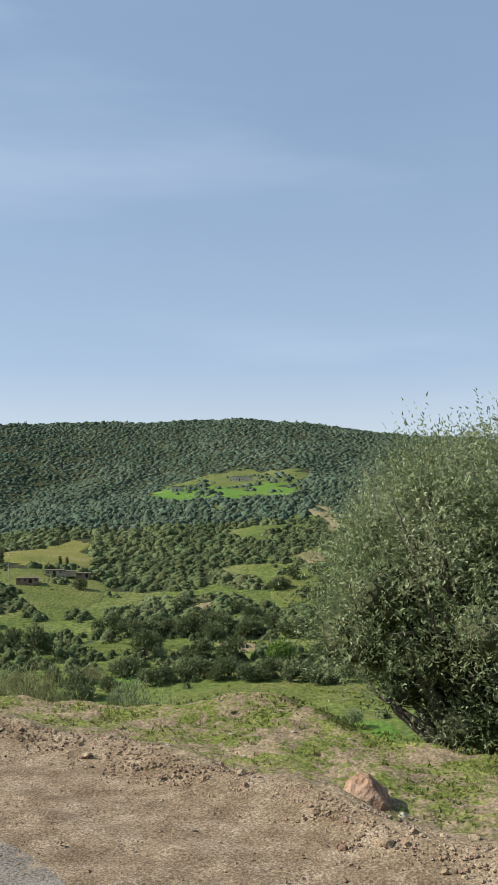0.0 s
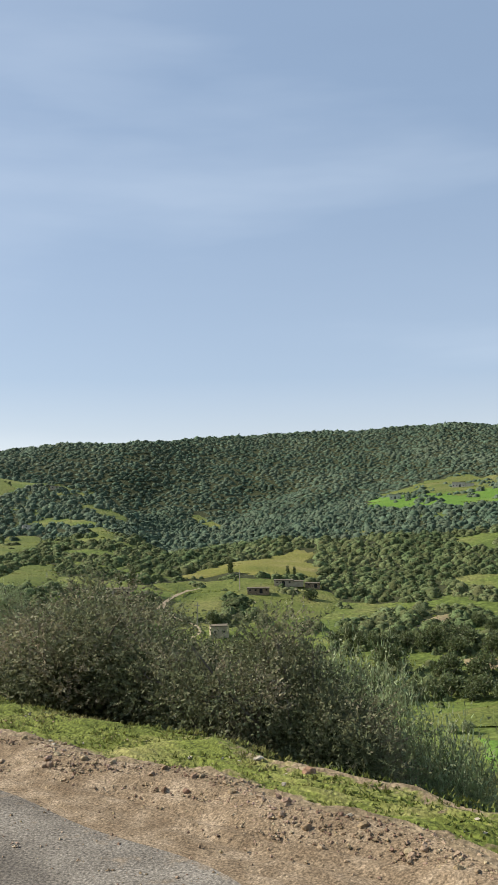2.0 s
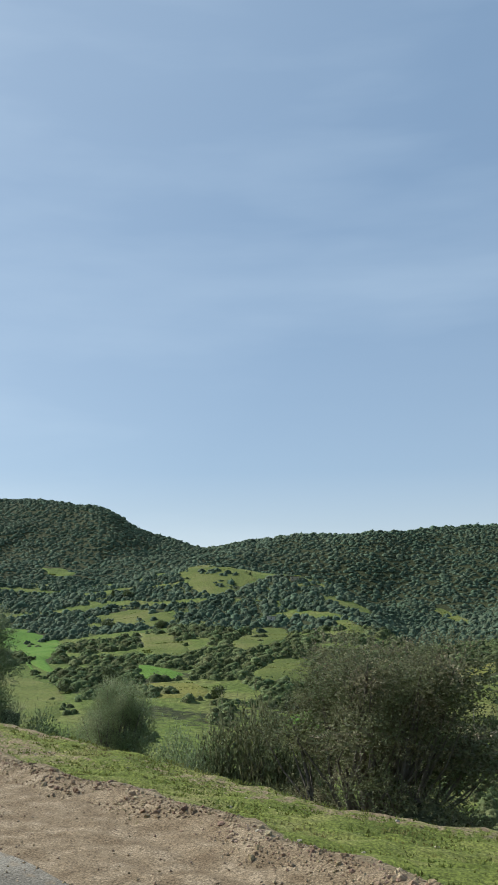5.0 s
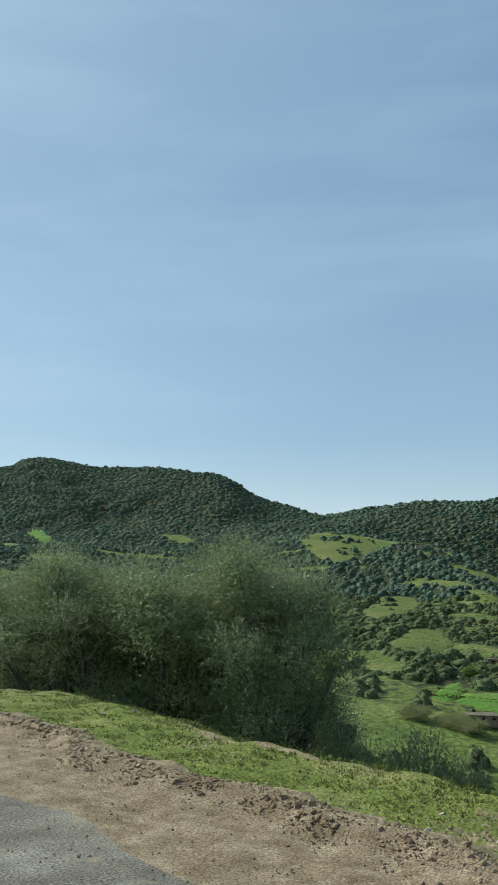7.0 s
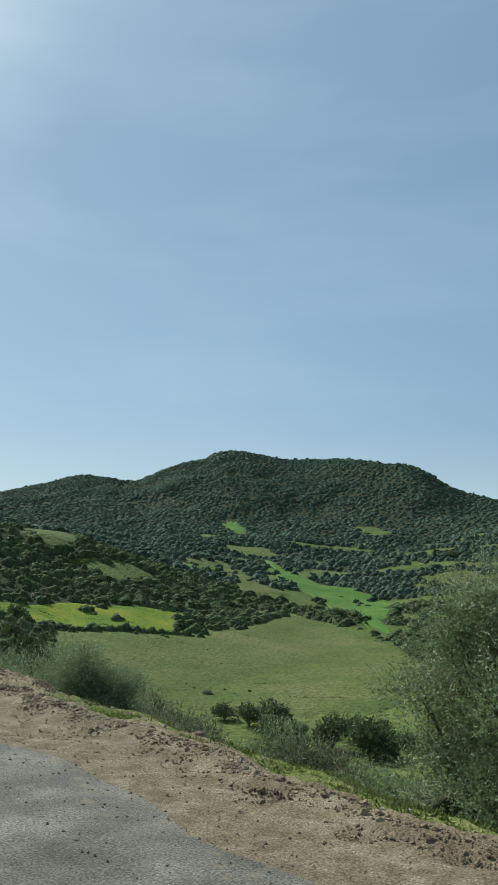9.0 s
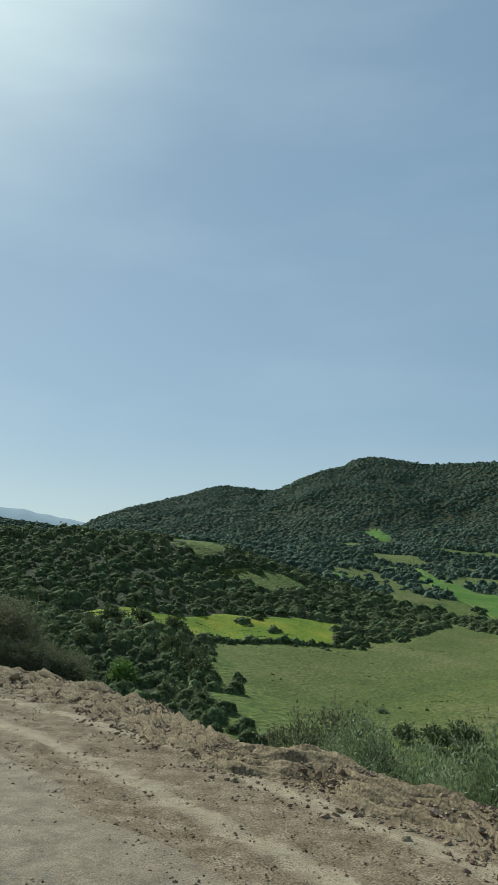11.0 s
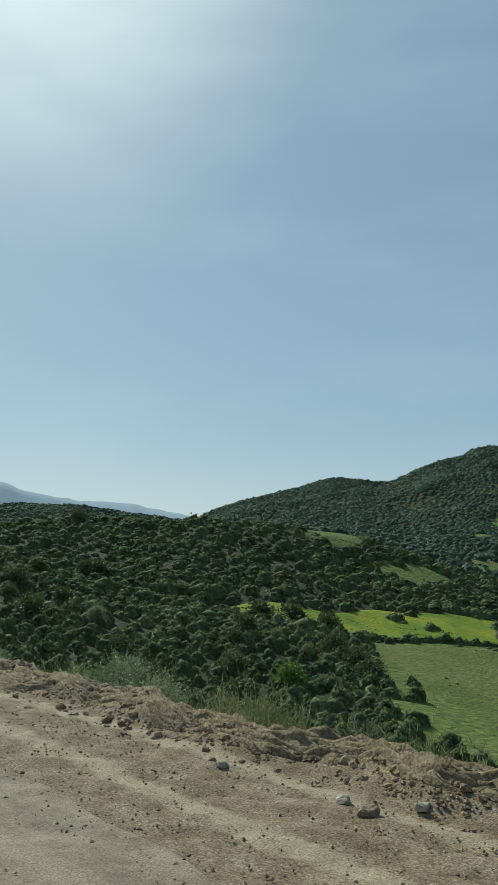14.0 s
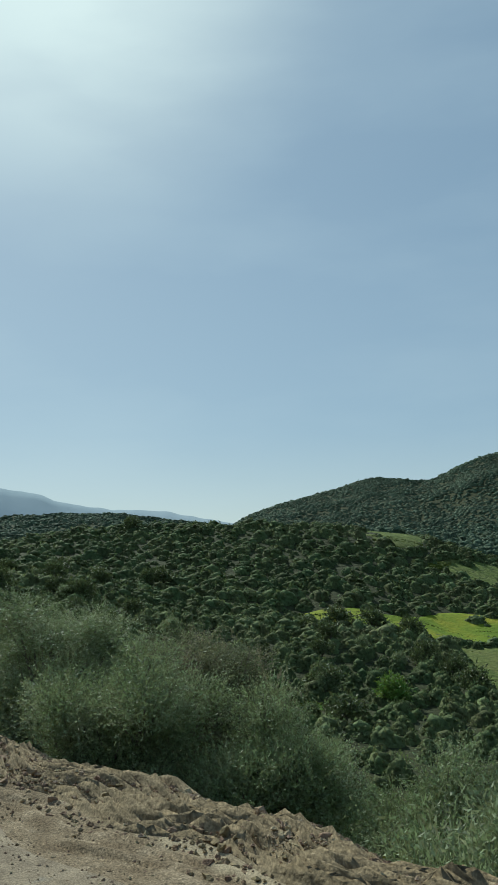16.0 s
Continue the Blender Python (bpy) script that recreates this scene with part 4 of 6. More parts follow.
def sprays(rng, count, size):
    """Small leaf sprays lying loosely on the surface of a unit dome: vertices and triangles."""
    a, u = rng.uniform(0, 6.283, count), rng.uniform(0.0, 1, count)
    n = np.stack([np.sqrt(1 - u * u * 0.98) * np.cos(a), np.sqrt(1 - u * u * 0.98) * np.sin(a), u], -1)
    p = n * rng.uniform(0.88, 1.12, count)[:, None]
    up = n + rng.normal(0, 0.5, (count, 3))
    d1 = np.cross(up, rng.normal(0, 1, (count, 3)))
    d1 /= np.linalg.norm(d1, axis=1)[:, None]
    d2 = np.cross(up, d1)
    d2 /= np.linalg.norm(d2, axis=1)[:, None]
    w = size * rng.uniform(0.6, 1.4, count)[:, None]
    v = np.stack([p + d1 * w, p - d1 * w * 0.5 + d2 * w * 0.8, p - d1 * w * 0.5 - d2 * w * 0.8], 1).reshape(-1, 3)
    return v, np.arange(count * 3).reshape(-1, 3)


def bush_shapes(first, kinds, rings, lump, count, size):
    """A few bushes to strew: lumpy domes with leaf sprays."""
    out = []
    for k in range(kinds):
        g = np.random.default_rng(first + k)
        dv, df = dome(g, rings, lump)
        tv, tf = sprays(g, count, size)
        out.append((np.vstack([dv * 0.92, tv]), np.vstack([df, tf + len(dv)])))
    return out


def crown_shapes(first, kinds, lobes, count, size):
    """A few crowns to strew: several lumpy domes grown together, with leaf sprays on each."""
    out = []
    for k in range(kinds):
        g = np.random.default_rng(first + k)
        vs, fs, base = [], [], 0
        for j in range(lobes):
            dv, df = dome(g, (7, 7, 5), 0.13)
            tv, tf = sprays(g, max(1, count // lobes), size * 1.5)
            v, f = np.vstack([dv * 0.94, tv]), np.vstack([df, tf + len(dv)])
            a = 6.283 * (j + g.uniform(-0.3, 0.3)) / lobes
            q, w = (0.0, 0.8) if j == 0 else (g.uniform(0.4, 0.62), g.uniform(0.4, 0.62))
            h = 1.0 if j == 0 else g.uniform(0.5, 0.85)
            vs.append(v * (w, w, h) + (q * math.cos(a), q * math.sin(a), 0))
            fs.append(f + base)
            base += len(v)
        out.append((np.concatenate(vs), np.concatenate(fs)))
    return out


def scatter(name, label, mat, templates, x, y, radius, tall, sink=0.1, seed=0, category="scrub", smooth_faces=True):
    """Many bushes as one mesh."""
    rng = np.random.default_rng(seed)
    z = height(x, y) - sink * radius
    pick = rng.integers(0, len(templates), len(x))
    vs, fs, base = [], [], 0
    for k, (tv, tf) in enumerate(templates):
        m = np.where(pick == k)[0]
        if not len(m):
            continue
        a = rng.uniform(0, 6.283, len(m))
        c, s = np.cos(a)[:, None], np.sin(a)[:, None]
        sx = (radius[m] * rng.uniform(0.85, 1.15, len(m)))[:, None]
        sy = (radius[m] * rng.uniform(0.85, 1.15, len(m)))[:, None]
        px, py = tv[None, :, 0] * sx, tv[None, :, 1] * sy
        v = np.stack([px * c - py * s + x[m][:, None], px * s + py * c + y[m][:, None], tv[None, :, 2] * tall[m][:, None] + z[m][:, None]], -1)
        vs.append(v.reshape(-1, 3))
        fs.append((tf[None] + (np.arange(len(m)) * len(tv))[:, None, None]).reshape(-1, 3) + base)
        base += len(m) * len(tv)
    ob = mesh_object(name, np.concatenate(vs), np.concatenate(fs), mat, smooth_faces=smooth_faces)
    return tagged(ob, label, category, kind="stuff")


def inside(x, y, corners, grow=1.0):
    c = np.array(corners)
    mid = c.mean(0)
    c = mid + (c - mid) * grow
    hit = np.zeros(len(x), bool)
    for (x1, y1), (x2, y2) in zip(c, np.roll(c, -1, 0)):
        cross = (y1 > y) != (y2 > y)
        hit ^= cross & (x < (x2 - x1) * (y - y1) / (y2 - y1 + 1e-12) + x1)
    return hit


def open_land(x, y, grow=1.02):
    """True where a field, a track or a farm keeps the ground clear."""
    hit = np.zeros(len(x), bool)
    for _, _, corners in FIELDS:
        hit |= inside(x, y, corners, grow)
    for _, width, line in TRACKS:
        p = np.array(line)
        for q in np.linspace(p[:-1], p[1:], 8, axis=1).reshape(-1, 2):
            hit |= np.hypot(x - q[0], y - q[1]) < 3.5
    return hit


def ridge_radius(az):
    return np.interp(az, [s[0] for s in SPOKES], [s[1][-1, 0] for s in SPOKES])


def candidates(seed, count, az0, az1, r0, r1):
    rng = np.random.default_rng(seed)
    az = rng.uniform(az0, az1, count)
    r = np.sqrt(rng.uniform(r0 * r0, r1 * r1, count))
    a = np.radians(az)
    return CENTRE[0] - r * np.sin(a), CENTRE[1] + r * np.cos(a), az, r


def thin(x, y, cell, seed):
    """Keep one of the points in each cell of a jittered grid, so that crowns do not pile up."""
    key = np.floor(x / cell).astype(np.int64) * 100003 + np.floor(y / cell).astype(np.int64)
    _, first = np.unique(key, return_index=True)
    return np.sort(first)


def build_scrub():
    rng = np.random.default_rng(11)
    small = bush_shapes(0, 9, (7, 7, 5), 0.13, 6, 0.24)
    # the wooded ridges
    x, y, az, r = candidates(21, 150000, -34, 78, 400, 960)
    crest = ridge_radius(az)
    keep = (r < crest + 14) & (r > np.where(az < 20, 455, np.where(az < 46, 500, np.where(az < 56, 545, 300))))
    keep &= ~((az > 58) & (r > 640))
    keep &= ~open_land(x, y)
    x, y, r = x[keep], y[keep], r[keep]
    k = thin(x, y, 2.9, 1)
    x, y, r = x[k], y[k], r[k]
    rad = 1.3 + 1.5 * rng.random(len(x)) ** 1.4
    edge = np.abs(r - ridge_radius(polar(x, y)[0]) - 5) < 20
    tall = rad * np.where(edge, rng.uniform(0.7, 1.4, len(x)), rng.uniform(0.5, 0.85, len(x)))
    scatter("ridge_scrub", "dense dark-green evergreen oak scrub covering the ridges", OAK_HAZE, small, x, y, rad, tall, 0.2, seed=1)
    # patchy scrub on the middle slopes
    med = crown_shapes(50, 9, 5, 75, 0.12)
    x, y, az, r = candidates(22, 110000, -36, 84, 165, 560)
    far_side = np.where(az < 20, 460, np.where(az < 46, 505, 550))
    keep = (r < far_side) & (wooded(x, y) > 0) & (~open_land(x, y, 1.0) | ((r > 150) & (waves(x, y, 26, 61) > np.where(r > 300, 0.25, 0.75)) & (np.random.default_rng(62).random(len(x)) < 0.3)))
    keep &= ~((az > 52) & (r > 300))
    x, y, az, r = x[keep], y[keep], az[keep], r[keep]
    k = thin(x, y, 2.6, 2)
    x, y, az, r = x[k], y[k], az[k], r[k]
    rad = 0.85 + 2.0 * rng.random(len(x)) ** 1.8
    rad = np.where(az > 50, 0.7 + 2.1 * rng.random(len(x)) ** 2, rad)
    tall = rad * rng.uniform(0.7, 1.1, len(x))
    near = (r < 300)
    scatter("hillside_scrub", "patchy evergreen scrub bushes on the valley slopes", SCRUB, med, x[near], y[near], rad[near], tall[near], 0.15, seed=2)
    scatter("upper_slope_scrub", "evergreen scrub bushes between hillside clearings", OAK_HAZE, crown_shapes(20, 8, 2, 10, 0.22), x[~near], y[~near], rad[~near], tall[~near], seed=3)
    # bushes along field edges and on the valley floor
    hx, hy = [], []
    for n, (_, _, corners) in enumerate(FIELDS):
        g = np.random.default_rng(300 + n)
        c = np.array(corners)
        for p, q in zip(c, np.roll(c, -1, 0)):
            if g.random() < 0.55:
                m = int(np.hypot(*(q - p)) / 2.2)
                t = g.random(m)[:, None]
                pts = p + (q - p) * t + g.normal(0, 1.3, (m, 2))
                pts = pts[waves(pts[:, 0], pts[:, 1], 14, 33) > 0.12]
                hx += list(pts[:, 0])
                hy += list(pts[:, 1])
    # a dense hedge between the yellow strip and the meadow
    g = np.random.default_rng(390)
    for (x0, y0), (x1, y1) in (((-169.7, 136.0), (-164.8, 151.3)), ((-164.8, 151.3), (-158.4, 166.8))):
        for u in np.linspace(0, 1, 34):
            hx.append(x0 + (x1 - x0) * u + g.normal(0, 0.2))
            hy.append(y0 + (y1 - y0) * u + g.normal(0, 0.2))
    hx, hy = np.array(hx), np.array(hy)
    rad = rng.uniform(0.35, 1.1, len(hx))
    scatter("hedge_scrub", "low hedge bushes along the field edges", SCRUB, med, hx, hy, rad, rad * rng.uniform(0.9, 1.5, len(hx)), seed=4)
    # tussocks and little banks that cross the open fields
    mx, my, mr = [], [], []
    for n, (mat, _, corners) in enumerate(FIELDS):
        g = np.random.default_rng(700 + n)
        c = np.array(corners)
        lo, hi = c.min(0), c.max(0)
        m = int(min(260, np.prod(hi - lo) / 16))
        px, py = g.uniform(lo[0], hi[0], m), g.uniform(lo[1], hi[1], m)
        ok = inside(px, py, corners, 0.97) & (waves(px, py, 22, 17 + n) > (0.35 if mat is PASTURE else 0.75))
        mx += list(px[ok])
        my += list(py[ok])
        mr += list(g.uniform(0.12, 0.4, ok.sum()))
        for _ in range(6 if mat is PASTURE else 3):
            q = c.mean(0) + g.normal(0, 0.22, 2) * (hi - lo)
            az0, r0 = polar(q[0], q[1])
            span = g.uniform(3, 12)
            k = int(span * 3.2)
            arc = np.radians(az0 + np.linspace(-0.5, 0.5, k) * math.degrees(span / r0) + g.normal(0, 0.05, k))
            rr = r0 + g.normal(0, 0.12, k) + g.normal(0, 0.8) * np.linspace(-1, 1, k)
            bx, by = CENTRE[0] - rr * np.sin(arc), CENTRE[1] + rr * np.cos(arc)
            ok = inside(bx, by, corners, 0.97)
            mx += list(bx[ok])
            my += list(by[ok])
            mr += list(g.uniform(0.12, 0.32, ok.sum()) * max(1.0, float(r0) / 190))
    mx, my, mr = np.array(mx), np.array(my), np.array(mr)
    scatter("meadow_tussocks", "dark tussocks and low grassy lips in the pastures", TUSSOCK, small, mx, my, mr, mr * 0.9 + 0.2, seed=6)
    # the bank below the road and the valley bottom
    x, y, az, r = candidates(23, 16000, -42, 92, 30, 185)
    s, side = beside(x, y)
    over = side - verge_edge(s)
    cover = 0.4 * waves(x, y, 16, 15) + 0.3 * waves(x, y, 45, 16)
    need = np.where(over < 55, -0.42, np.interp(az, [-42, -5, 8, 20, 46, 56, 92], [0.5, 0.25, 0.25, 0.45, 0.4, -0.6, -0.8]))
    need = np.where((az > 55), -0.8, need)
    need = np.where((az > -28) & (az < 6) & (r > 128) & (r < 160), -0.15, need)
    keep = (over > 17) & (cover > need) & ~open_land(x, y, 1.05)
    x, y, over = x[keep], y[keep], over[keep]
    k = thin(x, y, 2.7, 3)
    x, y, over = x[k], y[k], over[k]
    rad = rng.uniform(0.6, 1.5, len(x)) * np.clip(0.55 + over / 50, 0.55, 1.15)
    big = crown_shapes(80, 6, 6, 220, 0.085)
    scatter("bank_scrub", "tangled green scrub on the bank below the road", SCRUB, big, x, y, rad, rad * rng.uniform(0.9, 1.5, len(x)), seed=5)


build_scrub()


def tube(points, radii, sides=7):
    """A bent tapering stem: vertices and quads."""
    p = np.array(points, float)
    d = np.gradient(p, axis=0)
    verts = []
    for q, t, r in zip(p, d, radii):
        t = t / (np.linalg.norm(t) + 1e-9)
        u = np.cross(t, (0.3, 0.9, 0.1))
        u /= np.linalg.norm(u)
        w = np.cross(t, u)
        for k in range(sides):
            a = 6.283 * k / sides
            verts.append(q + r * (u * math.cos(a) + w * math.sin(a)))
    return np.array(verts), grid_faces(len(p), sides, True)


def stems(rng, clumps, thickness, splay=0.25):
    """A short trunk that forks into a limb for each clump."""
    vs, fs, base = [], [], 0
    fork = np.array([rng.normal(0, 0.05), rng.normal(0, 0.05), 0.45])
    lines = [([(0, 0, -0.4), (0.02, 0, 0.1), tuple(fork)], [thickness * 1.25, thickness, thickness * 0.85])]
    for c, _ in clumps:
        c = np.array(c)
        m = fork + (c - fork) * 0.5 + rng.normal(0, 0.12, 3)
        lines.append(([tuple(fork * 0.9), tuple(m), tuple(c), tuple(c + (c - m) * 0.1)], [thickness * 0.6, thickness * 0.4, thickness * 0.2, thickness * 0.05]))
        for _ in range(3 if thickness < 0.1 else 1):
            e = c + rng.normal(0, 0.22, 3)
            lines.append(([tuple(m), tuple((m + e) / 2 + rng.normal(0, 0.07, 3)), tuple(e)], [thickness * 0.25, thickness * 0.15, thickness * 0.04]))
    for pts, rad in lines:
        v, f = tube(pts, rad, 5)
        vs.append(v)
        fs.append(f + base)
        base += len(v)
    return np.concatenate(vs), np.concatenate(fs)


def leaves(rng, clumps, shoots, per, length, leaf, width, lift, core=0.72, heart=0.26):
    """Leafy shoots all over some ellipsoid clumps, with a dense lumpy heart: vertices and quads."""
    vs, fs, base = [], [], 0
    area = np.array([r[0] * r[1] + r[0] * r[2] for _, r in clumps])
    share = np.maximum((shoots * area / area.sum()).astype(int), 3)
    for (c, r), n in zip(clumps, share):
        c, r = np.array(c), np.array(r)
        u = rng.uniform(-0.75, 1, n)
        a = rng.uniform(0, 6.283, n)
        q = np.sqrt(1 - u * u)
        nrm = np.stack([q * np.cos(a), q * np.sin(a), u], -1)
        bulge = 1 + 0.13 * np.sin(nrm[:, 0] * 7 + c[0]) * np.sin(nrm[:, 1] * 6 + c[1] * 3) + 0.08 * np.sin(nrm[:, 2] * 11 + c[2])
        p = c + nrm * r * (rng.uniform(0.25, 1.0, n) ** 0.4 * bulge)[:, None]
        way = nrm * 0.75 + rng.normal(0, 0.42, (n, 3)) + (0, 0, lift)
        way /= np.linalg.norm(way, axis=1)[:, None]
        reach = length * (0.45 + 1.5 * rng.random(n) ** 2.2)
        k = np.tile(np.linspace(0.08, 1, per), n)
        p2, w2 = np.repeat(p, per, 0), np.repeat(way, per, 0)
        b = p2 + w2 * (np.repeat(reach, per) * k)[:, None]
        d = w2 * 0.75 + rng.normal(0, 0.55, (n * per, 3))
        d /= np.linalg.norm(d, axis=1)[:, None]
        e = np.cross(d, rng.normal(0, 1, (n * per, 3)))
        e /= np.linalg.norm(e, axis=1)[:, None]
        ln = leaf * rng.uniform(0.7, 1.3, n * per)[:, None]
        wd = width * rng.uniform(0.7, 1.3, n * per)[:, None] * 0.5
        v = np.stack([b + d * ln * 0.2 + e * wd, b + d * ln, b - d * ln * 0.05 - e * wd], 1).reshape(-1, 3)
        vs.append(v)
        fs.append(np.arange(len(v)).reshape(-1, 3) + base)
        base += len(v)
        if core:
            # larger old leaves fill the heart of the clump
            m = int(core * n)
            nrm = rng.normal(0, 1, (m, 3))
            nrm /= np.linalg.norm(nrm, axis=1)[:, None]
            b = c + nrm * r * (rng.uniform(0.05, 0.6, m) ** 0.6)[:, None]
            d = rng.normal(0, 1, (m, 3))
            d /= np.linalg.norm(d, axis=1)[:, None]
            e = np.cross(d, rng.normal(0, 1, (m, 3)))
            e /= np.linalg.norm(e, axis=1)[:, None]
            ln = (r.mean() * heart * rng.uniform(0.6, 1.2, m))[:, None]
            v = np.stack([b - d * ln * 0.5 - e * ln * 0.25, b + d * ln * 0.6, b + e * ln * 0.5], 1).reshape(-1, 3)
            vs.append(v)
            fs.append(np.arange(len(v)).reshape(-1, 3) + base)
            base += len(v)
    return np.concatenate(vs), np.concatenate(fs)


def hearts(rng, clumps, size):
    """The dense inner mass of twigs and old leaves of each clump, coloured dark for shade: vertices and triangles."""
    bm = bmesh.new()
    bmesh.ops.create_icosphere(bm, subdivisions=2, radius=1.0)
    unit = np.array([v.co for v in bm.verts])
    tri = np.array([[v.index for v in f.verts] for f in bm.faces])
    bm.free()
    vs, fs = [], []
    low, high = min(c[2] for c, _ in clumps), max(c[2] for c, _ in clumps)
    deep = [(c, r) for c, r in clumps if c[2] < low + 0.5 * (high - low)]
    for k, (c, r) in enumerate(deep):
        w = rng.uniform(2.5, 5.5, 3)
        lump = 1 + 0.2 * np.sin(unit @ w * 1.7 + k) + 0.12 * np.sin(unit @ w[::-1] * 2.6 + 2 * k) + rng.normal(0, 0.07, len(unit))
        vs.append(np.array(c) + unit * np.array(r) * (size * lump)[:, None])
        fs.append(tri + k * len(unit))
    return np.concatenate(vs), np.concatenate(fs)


def clump_set(rng, n, spread, radius, low, high, flat=0.85):
    out = []
    for k in range(n):
        a = 6.283 * k / n + rng.normal(0, 0.3)
        q = spread * (0.25 if k == 0 else rng.uniform(0.55, 1.0))
        z = high if k == 0 else rng.uniform(low, high * 0.85)
        s = radius * rng.uniform(0.75, 1.2)
        out.append(((q * math.cos(a), q * math.sin(a), z), (s, s * rng.uniform(0.85, 1.15), s * flat * rng.uniform(0.85, 1.2))))
    return out


def plant(name, category, label, mat, clumps, seed, shoots, per, length, leaf, width, lift, thickness=0.08, core=0.72, heart=0.26, dense=0.0):
    rng = np.random.default_rng(seed)
    root = new(name)
    root.empty_display_size = 0.3
    if thickness:
        v, f = stems(rng, clumps, thickness)
        mesh_object("trunk", v, f, WOOD, root)
    v, f = leaves(rng, clumps, shoots, per, length, leaf, width, lift, core, heart)
    mesh_object("crown", v, f, mat, root)
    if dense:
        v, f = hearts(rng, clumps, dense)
        mesh_object("inner_foliage", v, f, INNER_SHADE, root, "twigs and old leaves with the inner shade painted dark")
    return tagged(root, label, category)


def set_at(x, y, scale=1.0, turn=0.0, tall=1.0, sink=0.15):
    z = float(height(x, y)[0]) - sink
    return pose(x, y, z, 0, 0, turn) @ Matrix.Diagonal((scale, scale, scale * tall, 1))


def place_all(templates, places):
    """The first place of each template takes the template, further ones take copies."""
    used = set()
    for kind, x, y, scale, turn, tall, *label in places:
        root = templates[kind]
        m = set_at(x, y, scale, turn, tall)
        if kind in used:
            ob = copy_thing(root, m @ Matrix.Diagonal((*[1 / k for k in root.scale], 1)))
        else:
            used.add(kind)
            ob = root
            ob.matrix_basis = m
        if label:
            ob["label"] = label[0]
    for kind, root in templates.items():
        if kind not in used:
            for ob in list(root.children) + [root]:
                bpy.data.objects.remove(ob)


def near_templates():
    t = {}
    for k, (n, seed) in enumerate(((8, 1), (9, 2), (10, 3))):
        g = np.random.default_rng(400 + seed)
        t["olive%d" % k] = plant("olive_tree", "olive tree", "silvery green wild olive growing on the bank below the road", OLIVE_LEAF,
                                 clump_set(g, n + 6, 0.95, 0.42, 0.7, 2.1) + clump_set(g, 9, 0.5, 0.45, 0.9, 1.7) + clump_set(g, 10, 1.0, 0.46, 0.2, 0.8), 500 + seed, 14000, 7, 0.2, 0.042, 0.018, 0.5, core=1.6, heart=0.12, dense=0.57)
    for k, (n, seed) in enumerate(((8, 4), (9, 5))):
        g = np.random.default_rng(400 + seed)
        t["mastic%d" % k] = plant("mastic_bush", "bush", "dense dark mastic bush with brownish new leaves on the bank", MASTIC_LEAF,
                                  clump_set(g, n + 6, 1.0, 0.44, 0.6, 1.8) + clump_set(g, 9, 0.55, 0.46, 0.8, 1.5) + clump_set(g, 10, 1.05, 0.5, 0.15, 0.7), 500 + seed, 15000, 7, 0.17, 0.034, 0.021, 0.2, core=1.3, heart=0.1, dense=0.6)
    # taller ones, that stand deep on the bank: many small round clumps in tiers
    for k, (kind, mat, label, seed) in enumerate((("olive", OLIVE_LEAF, "tall silvery olive thicket rooted on the bank below the verge", 6), ("olive", OLIVE_LEAF, "tall silvery olive thicket rooted on the bank below the verge", 7),
                                                 ("mastic", MASTIC_LEAF, "tall dark leafy thicket rooted on the bank below the verge", 8))):
        g = np.random.default_rng(400 + seed)
        tiers = []
        for high, count, spread in ((3.8, 8, 0.8), (3.3, 8, 1.05), (2.5, 9, 1.15), (1.6, 9, 1.2), (0.9, 9, 1.2), (0.25, 9, 1.1)):
            tiers += [((c[0] + g.normal(0, 0.14), c[1] + g.normal(0, 0.14), high + g.normal(0, 0.3)), tuple(np.array(r) * g.uniform(0.7, 1.3))) for c, r in clump_set(g, count, spread, 0.48, 0.5, 1.0, 0.95)]
        t["tall_%s%d" % (kind, k % 2)] = plant(kind + ("_tree" if kind == "olive" else "_bush"), "olive tree" if kind == "olive" else "bush", label, mat, tiers, 500 + seed, 20000, 6, 0.2 if kind == "olive" else 0.15,
                                               0.04 if kind == "olive" else 0.034, 0.017 if kind == "olive" else 0.021, 0.45, core=1.6, heart=0.11, dense=0.57)
    # a round-headed olive on a short bare trunk
    g = np.random.default_rng(447)
    head = []
    for k in range(34):
        u = 1 - 1.9 * (k + 0.5) / 34
        a = k * 2.4
        q = math.sqrt(max(0.0, 1 - u * u))
        w = g.uniform(0.82, 1.08)
        size = g.uniform(0.26, 0.4)
        head.append(((0.98 * q * w * math.cos(a), 0.98 * q * w * math.sin(a), 1.85 + 1.05 * u * w), (size, size, size * 0.9)))
    head += [((g.normal(0, 0.35), g.normal(0, 0.35), 1.9 + g.normal(0, 0.3)), (0.5, 0.5, 0.45)) for _ in range(7)]
    t["round_olive"] = plant("olive_tree", "olive tree", "grey-green olive tree with a dark trunk", OLIVE_LEAF, head, 548, 15500, 8, 0.2, 0.036, 0.014, 0.45, 0.11, core=1.5, heart=0.13, dense=0.62)
    g = np.random.default_rng(444)
    t["shrub"] = plant("shrub", "bush", "low green shrub on the bank", MASTIC_LEAF, clump_set(g, 8, 0.95, 0.6, 0.4, 1.2), 545, 2600, 6, 0.2, 0.07, 0.036, 0.35, 0.05, 1.0, 0.16, dense=0.55)
    g = np.random.default_rng(445)
    t["wild_olive"] = plant("olive_shrub", "bush", "low silvery olive shrub on the bank", OLIVE_LEAF, clump_set(g, 8, 0.9, 0.6, 0.5, 1.4), 546, 2800, 6, 0.26, 0.075, 0.026, 0.55, 0.05, 1.0, 0.16, dense=0.52)
    g = np.random.default_rng(431)
